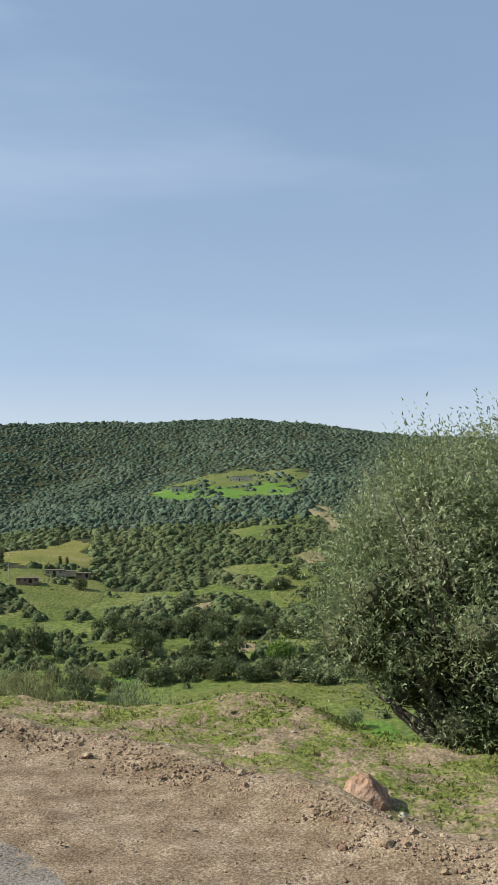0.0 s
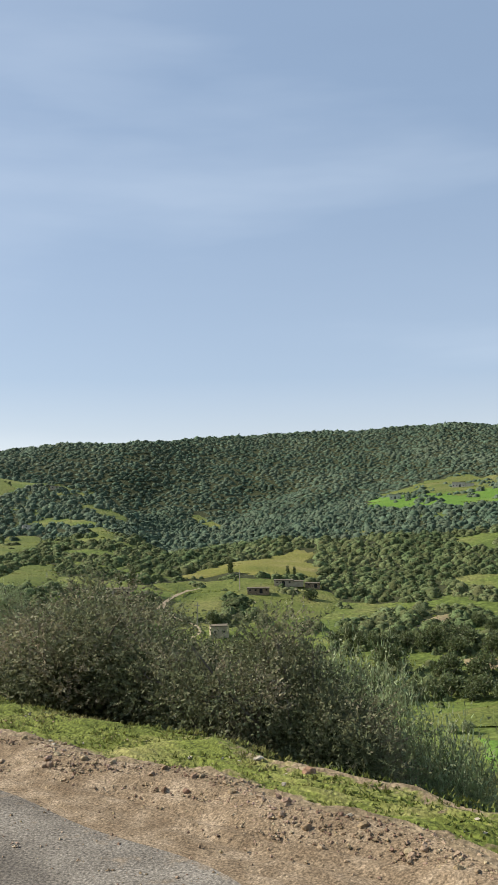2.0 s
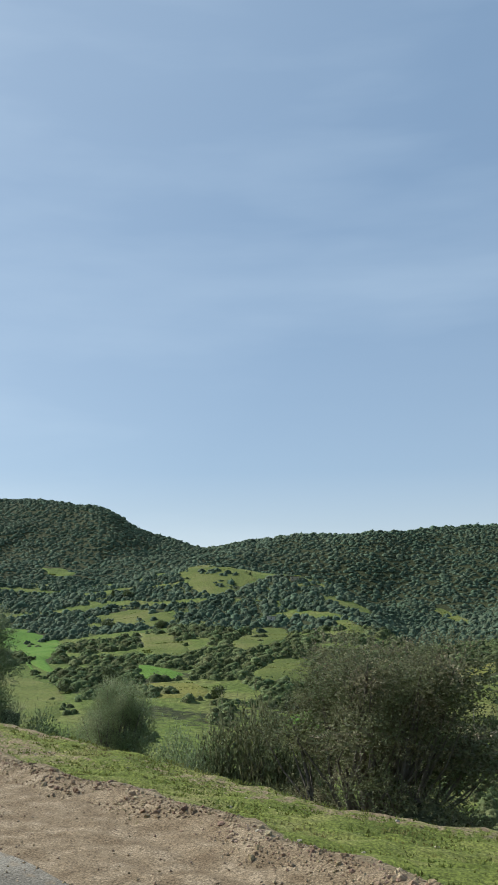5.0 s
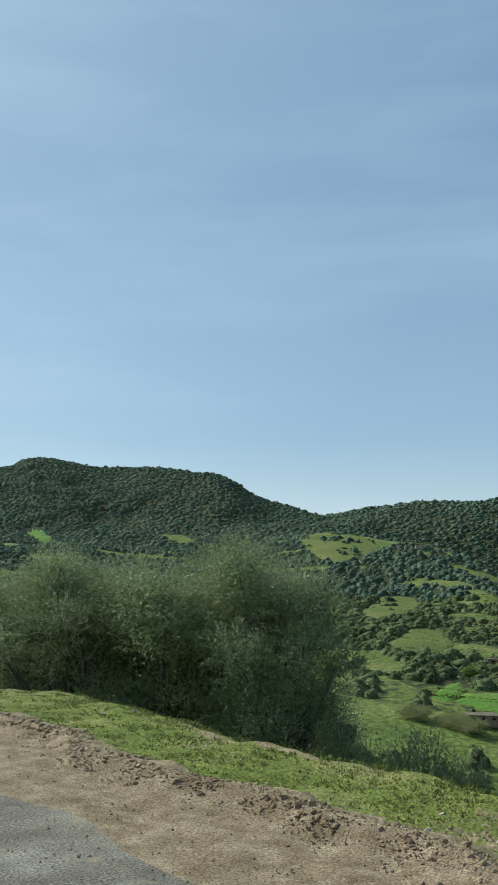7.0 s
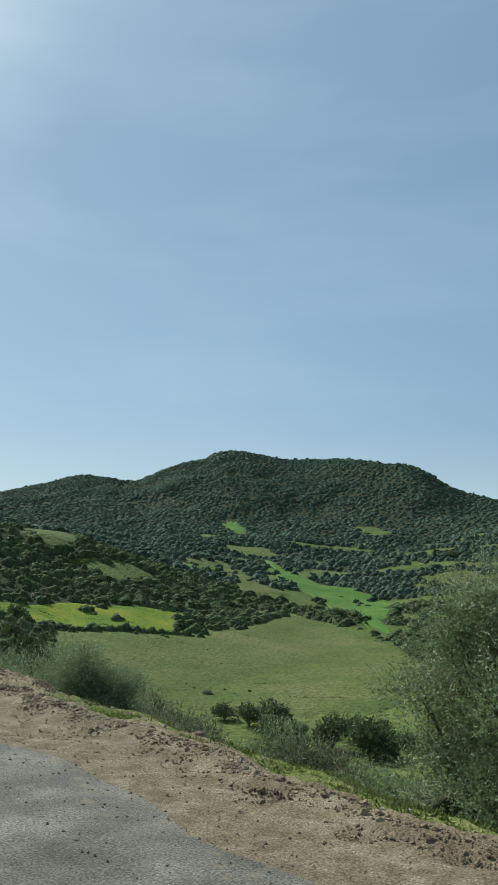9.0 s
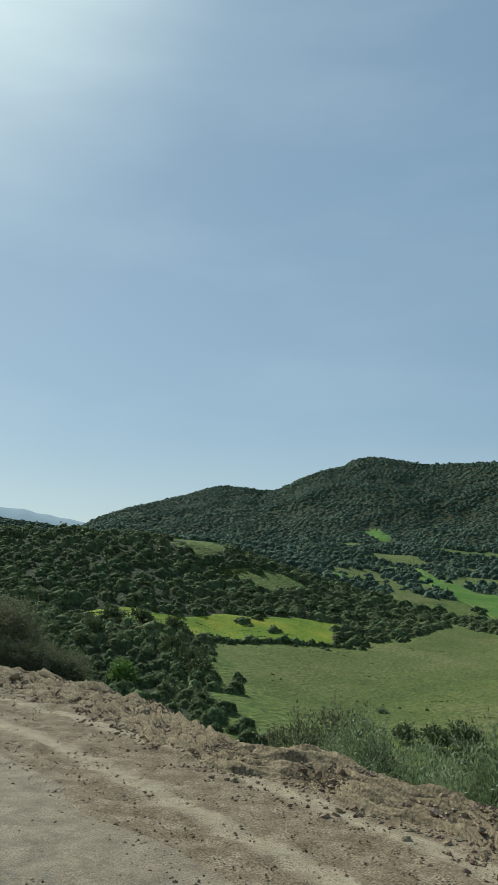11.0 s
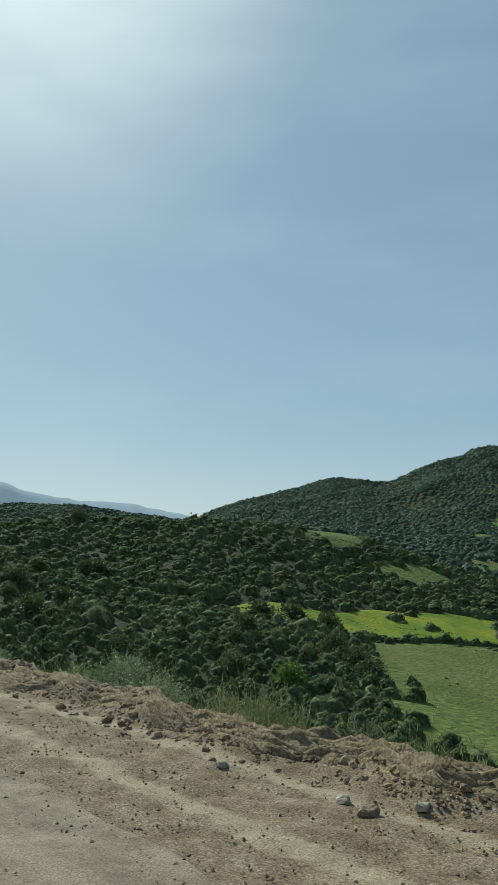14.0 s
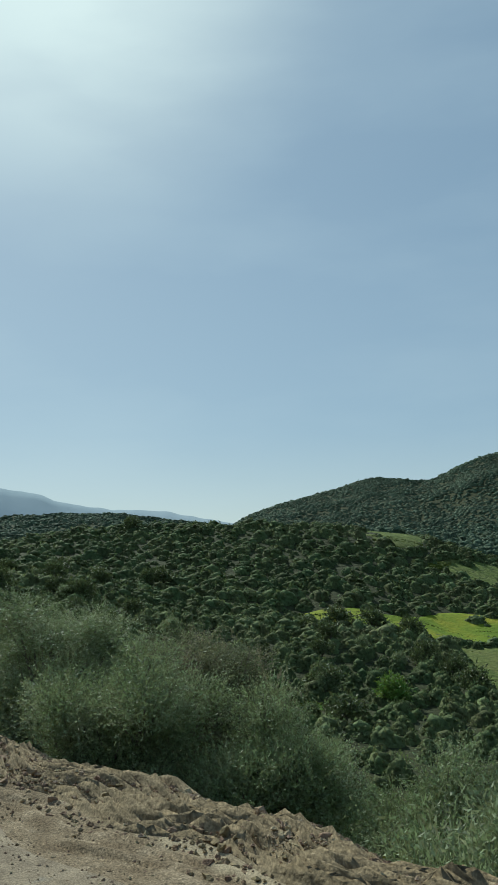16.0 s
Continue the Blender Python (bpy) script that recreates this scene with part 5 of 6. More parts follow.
    t["reeds"] = plant("reed_clump", "bush", "feathery grey-green broom and reeds on the damp slope", REED_LEAF,
                       clump_set(g, 10, 1.2, 0.55, 0.4, 1.1), 532, 1700, 6, 0.34, 0.13, 0.022, 0.9, 0.04, 0.8)
    return t


NEAR = near_templates()
NEAR_SIZE = {}
for kind, root in NEAR.items():
    crown = [c for c in root.children if c.name.startswith("crown")][0]
    co = np.array([v.co for v in crown.data.vertices])
    NEAR_SIZE[kind] = (float(np.percentile(np.hypot(co[:, 0], co[:, 1]), 96)), float(co[:, 2].max()))


def grown(kind, x, y, radius, top, turn, *label):
    """A place whose plant has that crown radius and reaches the height top."""
    r0, h0 = NEAR_SIZE[kind]
    ground = float(height(x, y)[0]) - 0.15
    if (top - ground) * r0 > 1.05 * h0 * radius and kind[:-1] in ("olive", "mastic"):
        kind = "tall_" + ("mastic0" if kind[:-1] == "mastic" else kind[:-1] + str(int(kind[-1]) % 2))
        r0, h0 = NEAR_SIZE[kind]
    scale = radius / r0
    return (kind, x, y, scale, turn, (top - ground) / (h0 * scale), *label)


NEAR_PLACES = [
    grown("round_olive", 3.05, 6.95, 1.3, 2.5, 20, "grey-green olive tree with a dark trunk beside a spoil heap"),
    grown("wild_olive", 3.5, 8.0, 0.6, -0.3, 0),
    grown("shrub", 2.4, 11.0, 0.8, -1.2, 40),
    grown("mastic0", -7.9, 16.2, 1.75, 1.1, 10, "broad dark mastic thicket with brownish leaves below the verge"),
    grown("mastic1", -5.5, 15.0, 1.5, 0.75, 60, "broad dark mastic thicket with brownish leaves below the verge"),
    grown("wild_olive", -3.9, 16.0, 0.9, -0.1, 140),
    grown("wild_olive", -4.9, 17.2, 1.1, 0.25, 30),
    grown("reeds", -2.2, 15.2, 0.9, -0.85, 240),
    grown("wild_olive", -4.2, 20.0, 1.3, -0.2, 0),
    grown("reeds", -1.6, 19.5, 1.4, -1.35, 70),
    grown("wild_olive", 0.6, 17.0, 0.9, -1.35, 140),
    grown("reeds", -6.6, 25.5, 1.8, -0.9, 200),
    grown("reeds", -10.5, 28.0, 1.6, -1.5, 20),
    grown("olive1", -10.3, 20.4, 0.78, 0.62, 30, "slender silvery olive beside the cut bank"),
    grown("mastic1", -8.8, 20.3, 0.9, 0.3, 80),
    grown("mastic1", -17.3, 27.1, 1.85, 1.3, 200, "broad dark evergreen tree beyond the grassy platform"),
    grown("shrub", -19.6, 28.8, 1.1, 0.3, 250),
    grown("wild_olive", -20.7, 28.7, 0.8, -0.3, 15),
    grown("olive1", -22.5, 28.8, 0.85, 0.4, 70, "small grey-green olive with a dark trunk on the bank"),
    grown("olive1", -32.3, 32.0, 1.9, 2.35, 120),
    grown("olive2", -30.2, 32.2, 1.9, 2.4, 10),
    grown("olive0", -28.3, 31.9, 1.45, 2.35, 200),
    grown("olive0", -34.0, 32.6, 1.6, 2.15, 40),
    grown("wild_olive", -25.7, 31.6, 0.95, -0.4, 260),
    grown("wild_olive", -27.0, 31.2, 0.7, -0.3, 160),
    grown("wild_olive", -23.6, 33.8, 1.1, -0.9, 60),
    grown("olive1", -41.6, 32.6, 0.95, 0.42, 300),
    grown("wild_olive", -44.2, 34.0, 1.0, 0.2, 0),
    grown("wild_olive", -47.0, 35.0, 1.0, -0.2, 40),
    grown("wild_olive", -39.0, 31.9, 0.6, -0.7, 100),
    grown("shrub", -40.2, 32.6, 0.8, -0.75, 30),
    grown("shrub", -41.9, 34.4, 1.1, -0.9, 130),
    grown("wild_olive", -43.4, 36.2, 1.3, -1.0, 230),
    grown("shrub", -39.4, 34.0, 1.0, -1.25, 330),
    grown("wild_olive", -38.0, 35.6, 1.2, -1.5, 70),
    grown("shrub", -40.6, 37.8, 1.5, -1.7, 170),
    grown("shrub", -45.4, 38.4, 1.6, -1.2, 270),
    grown("shrub", -37.2, 33.0, 0.8, -1.3, 10),
    grown("wild_olive", -42.6, 39.6, 1.5, -1.6, 110),
    grown("wild_olive", -46.6, 36.4, 1.2, -0.6, 210),
    grown("shrub", -49.4, 37.6, 1.4, -0.5, 310),
    grown("shrub", -35.6, 35.0, 1.1, -1.8, 50),
    grown("mastic0", -54.2, 32.7, 1.4, 1.4, 100, "dark leafy tree shading the bank below the spoil bank"),
    grown("mastic1", -55.7, 32.5, 1.15, 1.45, 330, "dark leafy tree shading the bank below the spoil bank"),
    grown("mastic1", -52.8, 33.2, 1.15, 0.75, 150, "dark leafy tree shading the bank below the spoil bank"),
    grown("shrub", -52.4, 33.6, 0.7, -0.35, 30),
    grown("shrub", -57.4, 33.6, 0.9, 0.15, 170),
    grown("wild_olive", -58.8, 34.0, 0.9, -0.1, 290),
    grown("wild_olive", -62.6, 31.9, 0.7, 0.4, 120),
    grown("reeds", -61.8, 33.0, 0.7, 0.2, 300),
    grown("wild_olive", -65.8, 31.4, 0.7, 0.45, 220),
    grown("wild_olive", -68.7, 31.1, 0.75, 0.55, 20),
    grown("shrub", -64.2, 32.8, 0.7, 0.1, 80),
    grown("reeds", -60.6, 34.4, 0.9, -0.15, 200),
    grown("shrub", -62.2, 34.8, 1.0, -0.3, 10),
    grown("reeds", -64.2, 34.2, 0.9, -0.35, 10),
    grown("wild_olive", -66.0, 33.8, 0.9, -0.3, 90),
    grown("reeds", -67.8, 33.9, 1.0, -0.02, 190),
    grown("wild_olive", -69.7, 32.5, 0.85, 0.18, 60),
    grown("wild_olive", -68.6, 32.6, 0.7, -0.3, 150),
    grown("olive1", -71.6, 31.7, 0.75, 0.68, 160),
    grown("olive0", -72.2, 30.75, 0.8, 1.08, 60, "silvery olive bush growing up through the edge of the road"),
    grown("olive2", -74.6, 31.1, 1.0, 1.3, 220),
    grown("mastic1", -73.4, 32.2, 1.0, 0.9, 20),
    grown("olive0", -77.2, 31.0, 1.15, 1.5, 300),
    grown("olive2", -80.2, 30.6, 1.2, 1.5, 30),
    grown("olive2", -71.6, 33.5, 1.0, 0.0, 20, "bushy silvery olive on the bank below the spoil"),
    grown("olive0", -74.4, 33.0, 1.1, 0.3, 110),
    grown("wild_olive", -72.8, 37.4, 1.2, -0.8, 110),
    grown("wild_olive", -69.2, 35.0, 1.0, -0.9, 250),
    grown("shrub", -75.8, 33.6, 1.3, 0.9, 200),
    grown("wild_olive", -79.0, 33.4, 1.4, 1.0, 290),
    grown("wild_olive", -83.4, 31.4, 1.4, 1.2, 40),
    grown("shrub", -67.0, 36.0, 1.1, -0.6, 60),
    grown("shrub", -70.0, 36.2, 1.2, -0.4, 140),
]
# low bushes all along the upper bank
bx, by, _, _ = candidates(25, 2600, -30, 92, 6, 120)
bs, bside = beside(bx, by)
bover = bside - verge_edge(bs)
bkeep = (bover > 7.5) & (bover < 18) & (bs > 2) & (bs < 86) & (0.5 * waves(bx, by, 14, 15) > -0.12)
bx, by = bx[bkeep], by[bkeep]
bk = thin(bx, by, 2.9, 5)
bg = np.random.default_rng(78)
for i in bk[:70]:
    rad = float(bg.uniform(0.7, 1.25))
    NEAR_PLACES.append(grown(["shrub", "wild_olive"][bg.integers(0, 2)], float(bx[i]), float(by[i]), rad, float(height(bx[i], by[i])[0]) + rad * float(bg.uniform(1.0, 1.5)), float(bg.uniform(0, 360))))
for x, y, rad, tall, turn in [(-49.9, 146.7, 2.79, 2.74, 189), (-43.0, 147.6, 3.33, 2.67, 297), (-36.9, 152.5, 2.65, 2.21, 240), (-33.1, 156.8, 2.81, 2.43, 240), (-58.2, 148.4, 3.03, 2.75, 203), (-52.6, 148.6, 3.11, 2.35, 325), (-12.5, 133.7, 2.72, 3.13, 199), (-2.8, 138.8, 3.19, 2.87, 32), (2.4, 142.8, 2.73, 3.16, 21)]:
    NEAR_PLACES.append(grown("reeds", x, y, rad, float(height(x, y)[0]) + tall, turn, "grey-green reeds and broom along the stream"))
place_all(NEAR, NEAR_PLACES)


def far_templates():
    t = {}
    for k in range(3):
        g = np.random.default_rng(600 + k)
        t["oak%d" % k] = plant("tree", "tree", "round dark evergreen tree in the valley", TREE_LEAF, clump_set(g, 7, 1.5, 1.15, 1.5, 3.2), 610 + k, 420, 4, 0.5, 0.42, 0.24, 0.2, 0.16, 0.85)
    g = np.random.default_rng(640)
    t["fresh"] = plant("tree", "tree", "round bright green tree in full leaf in the valley", FRESH_LEAF, clump_set(g, 8, 1.6, 1.3, 1.6, 3.4), 641, 520, 4, 0.5, 0.4, 0.26, 0.2, 0.16, 0.9)
    g = np.random.default_rng(650)
    t["field_olive"] = plant("olive_tree", "olive tree", "small grey-green olive tree in the meadow", OLIVE_LEAF, clump_set(g, 6, 0.9, 0.75, 1.2, 2.3), 651, 420, 5, 0.4, 0.3, 0.09, 0.3, 0.1, 0.75)
    t["cypress"] = plant("cypress", "tree", "slim dark upright tree beside a farm", TREE_LEAF,
                         [((0, 0, 1.3), (0.75, 0.75, 1.2)), ((0.05, 0, 2.9), (0.7, 0.65, 1.3)), ((0, 0.05, 4.4), (0.45, 0.45, 1.2))], 661, 360, 4, 0.5, 0.4, 0.18, 1.2, 0.12, 0.85)
    return t


FAR = far_templates()
FAR_PLACES = [
    ('cypress', -28.1, 244.3, 0.8, 0, 1),
    ('cypress', -12.7, 245.5, 0.55, 67, 0.9),
    ('cypress', -10.9, 246.9, 0.5, 134, 0.9),
    ('oak0', -6.7, 219.8, 0.75, 201, 1, 'round dark tree casting shade beside a farmhouse'),
    ('cypress', -48.9, 215.6, 1.1, 268, 1),
    ('cypress', -53.7, 222.8, 0.7, 335, 0.9),
    ('fresh', 28.6, 144.8, 1.0, 42, 0.9),
    ('oak1', -26.8, 193.1, 0.75, 109, 1),
    ('field_olive', 17.6, 105.9, 1.1, 176, 0.95),
    ('field_olive', 5.4, 137.1, 0.6, 243, 0.9),
    ('field_olive', 7.1, 137.1, 0.6, 310, 0.9),
    ('field_olive', 8.5, 135.9, 0.6, 17, 0.9),
    ('field_olive', 9.9, 135.1, 0.6, 84, 0.9),
    ('field_olive', 11.0, 116.7, 0.55, 151, 0.9),
    ('field_olive', 12.8, 116.2, 0.6, 218, 0.9),
    ('field_olive', 28.2, 101.1, 0.9, 285, 0.9),
    ('field_olive', 6.0, 47.1, 0.8, 352, 0.85),
    ('field_olive', 7.4, 46.9, 0.7, 59, 0.9),
    ('oak0', -81.3, 110.7, 1.0, 126, 1, 'round dark green tree at the foot of the meadow'),
    ('oak1', -177.7, 121.4, 0.95, 193, 0.9),
    ('oak2', -172.8, 124.3, 1.0, 260, 0.85),
    ('fresh', -139.9, 97.3, 0.8, 327, 1, 'fresh yellow-green tree below the road'),
    ('oak0', -257.2, 124.4, 1.0, 34, 1, 'lone dark tree on the crest of the scrub hill'),
    ('oak1', -449.2, 197.0, 0.9, 101, 0.8),
    ('oak2', -11.7, 155.2, 1.1, 168, 1.2),
    ('oak0', 6.5, 154.6, 1.1, 235, 1.1),
    ('oak1', 15.4, 149.1, 1.1, 302, 0.9),
    ('oak2', 20.8, 147.5, 1.1, 9, 0.9),
    ('oak0', 35.3, 142.4, 1.0, 76, 0.9),
    ('oak1', 40.7, 139.5, 1.0, 143, 0.9),
    ('oak2', 27.1, 166.8, 1.0, 210, 0.8),
    ('oak1', 49.3, 159.6, 1.1, 277, 0.9),
    ('oak2', 43.1, 159.7, 0.9, 344, 0.9),
    ('oak0', 22.0, 175.3, 1.0, 51, 0.9),
    ('oak1', 42.7, 214.1, 0.8, 118, 0.9),
    ('oak2', 48.1, 198.0, 0.9, 185, 0.9),
    ('oak1', 56.0, 198.6, 0.8, 252, 0.9),
    ('oak2', -157.1, 225.1, 0.9, 319, 0.9),
    ('oak0', -173.7, 316.2, 1.0, 26, 0.8),
    ('oak1', -111.7, 180.5, 0.6, 93, 0.8),
    ('field_olive', -119.8, 128.1, 0.6, 160, 0.6),
    ('oak2', -174.8, 320.9, 0.8, 227, 0.7),
    ('oak0', -147.0, 306.0, 0.9, 294, 0.8),
    ('fresh', -58.8, 189.0, 0.6, 1, 1),
    ('oak1', -55.8, 188.9, 0.45, 68, 1),
    ('oak1', -196.7, 379.8, 1.0, 135, 1),
    ('cypress', -207.8, 386.2, 0.9, 202, 0.9),
    ('oak0', 2.4, 140.0, 0.85, 269, 0.87),
    ('oak0', 4.2, 140.9, 0.74, 336, 0.98),
    ('oak0', 6.6, 134.3, 0.79, 43, 0.82),
    ('oak0', 8.7, 136.3, 0.68, 110, 0.98),
    ('oak2', 11.4, 135.4, 0.67, 177, 0.83),
    ('oak2', 14.0, 136.5, 0.9, 244, 0.83),
    ('oak1', 16.4, 133.5, 0.66, 311, 0.87),
    ('oak0', 18.4, 135.3, 0.92, 18, 0.89),
    ('oak1', 20.8, 132.2, 0.74, 85, 0.9),
    ('oak1', 22.8, 131.8, 0.68, 152, 0.81),
    ('oak0', 24.3, 133.0, 0.76, 219, 1.0),
    ('oak2', 26.8, 128.9, 0.65, 286, 0.92),
    ('oak0', 29.1, 129.6, 0.82, 353, 0.86),
    ('oak0', 30.4, 126.5, 0.86, 60, 0.83),
    ('oak2', 32.3, 126.9, 0.64, 127, 0.77),
    ('oak0', 35.0, 127.6, 0.64, 194, 0.98),
    ('oak1', 38.4, 129.6, 0.61, 261, 0.92),
    ('oak1', 40.2, 129.3, 0.71, 328, 0.83),
    ('oak0', 42.3, 127.9, 0.7, 35, 0.8),
    ('oak1', 43.9, 126.9, 0.69, 102, 0.9),
    ('oak0', 46.7, 127.9, 0.73, 169, 0.86),
    ('oak1', 47.6, 124.1, 0.8, 236, 0.86),
    ('oak0', 50.4, 125.1, 0.64, 303, 0.77),
    ('oak2', 52.1, 125.3, 0.81, 10, 0.89),
    ('oak2', 53.4, 122.8, 0.95, 77, 0.78),
    ('oak2', 55.0, 120.9, 0.83, 144, 0.8),
    ('oak0', 56.6, 120.1, 0.74, 211, 0.76),
    ('oak1', 60.1, 121.3, 0.83, 278, 0.86),
    ('oak0', -1.5, 178.0, 0.71, 345, 0.89),
    ('oak0', 1.5, 177.5, 1.01, 52, 0.91),
    ('oak1', 3.0, 175.4, 0.72, 119, 0.99),
    ('oak2', 5.6, 171.1, 0.86, 186, 0.99),
    ('oak2', 8.2, 171.9, 0.85, 253, 0.91),
    ('oak2', 11.5, 173.6, 0.82, 320, 0.92),
    ('oak2', 14.8, 171.6, 0.91, 27, 0.95),
    ('oak2', 17.5, 172.4, 1.07, 94, 0.99),
    ('oak0', 19.7, 167.3, 0.97, 161, 0.86),
    ('oak2', 22.7, 172.1, 0.97, 228, 0.86),
    ('oak0', 25.7, 166.5, 0.89, 295, 0.91),
    ('oak1', 29.1, 174.3, 0.78, 2, 0.87),
    ('oak2', 31.8, 171.9, 0.86, 69, 0.97),
    ('oak1', 33.2, 164.6, 0.72, 136, 0.99),
    ('oak0', 36.5, 163.6, 1.01, 203, 0.92),
    ('oak2', 41.7, 169.7, 0.73, 270, 0.95),
    ('oak0', 42.9, 161.4, 1.05, 337, 0.94),
    ('oak0', 45.1, 163.1, 0.73, 44, 0.98),
    ('oak0', 48.8, 161.8, 1.03, 111, 0.86),
    ('oak2', 52.0, 160.2, 0.78, 178, 1.0),
    ('oak1', 53.8, 158.3, 1.04, 245, 0.91),
    ('oak0', 55.8, 156.2, 1.02, 312, 0.9),
    ('oak1', 40.8, 212.4, 0.72, 19, 1),
    ('oak2', 46.9, 221.2, 0.83, 86, 1),
    ('oak0', 52.9, 222.1, 0.79, 153, 1),
    ('oak0', 52.9, 210.9, 0.79, 220, 1),
    ('oak1', 45.6, 203.3, 0.73, 287, 1),
    ('oak2', 52.6, 194.8, 0.65, 354, 1),
    ('oak0', 59.0, 203.2, 0.65, 61, 1),
    ('oak0', 27.8, 190.8, 0.7, 128, 1),
    ('oak1', 29.2, 184.4, 0.68, 195, 1),
    ('oak0', 51.2, 169.6, 0.81, 262, 1),
    ('oak0', 52.7, 164.2, 0.79, 329, 1),
    ('oak0', 59.6, 171.0, 0.76, 36, 1),
    ('oak1', -106.4, 115.9, 0.71, 103, 0.79),
    ('oak1', -101.7, 115.2, 0.8, 170, 0.93),
    ('oak2', -97.7, 115.1, 0.97, 237, 0.89),
    ('field_olive', -93.1, 114.3, 0.67, 304, 0.94),
    ('field_olive', -90.2, 116.0, 0.77, 11, 0.78),
    ('oak0', -86.5, 116.2, 0.8, 78, 0.93),
    ('oak2', -83.0, 116.3, 0.75, 145, 0.9),
    ('oak1', -79.4, 115.5, 0.68, 212, 0.79),
    ('field_olive', -75.5, 113.5, 0.96, 279, 0.9),
    ('field_olive', -92.8, 110.4, 0.76, 346, 0.82),
    ('oak2', -86.4, 111.0, 0.95, 53, 0.93),
    ('oak1', -80.6, 110.8, 0.94, 120, 0.78),
]
rng = np.random.default_rng(77)
tx, ty, taz, tr = candidates(24, 1500, -40, 88, 35, 200)
ts, tside = beside(tx, ty)
tover = tside - verge_edge(ts)
tkeep = (tover > 28) & ~open_land(tx, ty, 1.1)
tkeep &= (0.5 * waves(tx, ty, 40, 15) > np.interp(taz, [-40, 6, 20, 48, 55, 88], [0.2, 0.15, 0.3, 0.3, -0.4, -0.4]))
tx, ty, tover = tx[tkeep], ty[tkeep], tover[tkeep]
tk = thin(tx, ty, 5.5, 4)
for i in tk[:100]:
    FAR_PLACES.append((["oak0", "oak1", "oak2", "field_olive"][rng.integers(0, 4)], float(tx[i]), float(ty[i]), float(rng.uniform(0.5, 0.85) * np.clip(0.5 + tover[i] / 60, 0.5, 1.1)), float(rng.uniform(0, 360)), float(rng.uniform(0.85, 1.15))))
place_all(FAR, FAR_PLACES)

# ---- stones, clods, turf ----
def pebble_template(seed, lump=0.22):
    g = np.random.default_rng(seed)
    t = (1 + 5**0.5) / 2
    v = np.array([(-1, t, 0), (1, t, 0), (-1, -t, 0), (1, -t, 0), (0, -1, t), (0, 1, t), (0, -1, -t), (0, 1, -t), (t, 0, -1), (t, 0, 1), (-t, 0, -1), (-t, 0, 1)]) / 1.9
    f = np.array([(0, 11, 5), (0, 5, 1), (0, 1, 7), (0, 7, 10), (0, 10, 11), (1, 5, 9), (5, 11, 4), (11, 10, 2), (10, 7, 6), (7, 1, 8), (3, 9, 4), (3, 4, 2), (3, 2, 6), (3, 6, 8), (3, 8, 9), (4, 9, 5), (2, 4, 11), (6, 2, 10), (8, 6, 7), (9, 8, 1)])
    return v * (1 + g.normal(0, lump, (12, 1))) * g.uniform(0.75, 1.25, 3), f


def grit_template(seed):
    g = np.random.default_rng(seed)
    v = np.array([(1, 0, 0), (-1, 0, 0), (0, 1, 0), (0, -1, 0), (0, 0, 1), (0, 0, -1)]) * g.uniform(0.7, 1.3, (6, 1))
    f = np.array([(0, 2, 4), (2, 1, 4), (1, 3, 4), (3, 0, 4), (2, 0, 5), (1, 2, 5), (3, 1, 5), (0, 3, 5)])
    return v, f


PEBBLES = [pebble_template(k) for k in range(9)]
GRIT = [grit_template(k) for k in range(6)]


def strew(name, label, category, mat, s, side, size, seed, squash=0.7, lift=0.15, shapes=None):
    """Loose stones or clods lying on the bench, as one mesh."""
    g = np.random.default_rng(seed)
    x, y = along(s, side)
    z = bench(s, side) + size * lift
    shapes = shapes or PEBBLES
    pick = g.integers(0, len(shapes), len(s))
    vs, fs, base = [], [], 0
    for k, (tv, tf) in enumerate(shapes):
        m = np.where(pick == k)[0]
        a = g.uniform(0, 6.283, len(m))
        c, q = np.cos(a)[:, None], np.sin(a)[:, None]
        sz = size[m][:, None]
        px, py, pz = tv[None, :, 0] * sz, tv[None, :, 1] * sz * 0.8, tv[None, :, 2] * sz * squash
        v = np.stack([px * c - py * q + x[m][:, None], px * q + py * c + y[m][:, None], pz + z[m][:, None]], -1)
        vs.append(v.reshape(-1, 3))
        fs.append((tf[None] + (np.arange(len(m)) * len(tv))[:, None, None]).reshape(-1, 3) + base)
        base += len(tv) * len(m)
    ob = mesh_object(name, np.concatenate(vs), np.concatenate(fs), mat, smooth_faces=False)
    return tagged(ob, label, category, kind="stuff")


g = np.random.default_rng(91)
n = 34000
s = g.uniform(-3, 48, n)
strew("earth_clods", "ridge of crumbled brown earth clods beside the road", "earth clods", CLOD, s, turf_edge(s) + g.normal(-0.08, 0.13, n), 0.004 + 0.011 * g.random(n) ** 2, 1, lift=0.0, shapes=GRIT)
n = 2600
s = g.uniform(-3, 48, n)
strew("large_clods", "larger lumps of dry earth in the ridge beside the road", "earth clods", CLOD, s, turf_edge(s) + g.normal(-0.07, 0.1, n), 0.010 + 0.02 * g.random(n) ** 3, 8, lift=0.1, shapes=PEBBLES)
n = 38000
s = g.uniform(46, 90, n)
strew("spoil_clods", "loose clods and stones of the spoil bank", "earth clods", CLOD, s, turf_edge(s) - 0.15 + (verge_edge(s) + 0.35 - turf_edge(s)) * g.random(n) ** 0.7, 0.006 + 0.02 * g.random(n) ** 2.5, 2, squash=0.6, lift=0.1, shapes=GRIT)
n = 4500
s = g.uniform(46, 90, n)
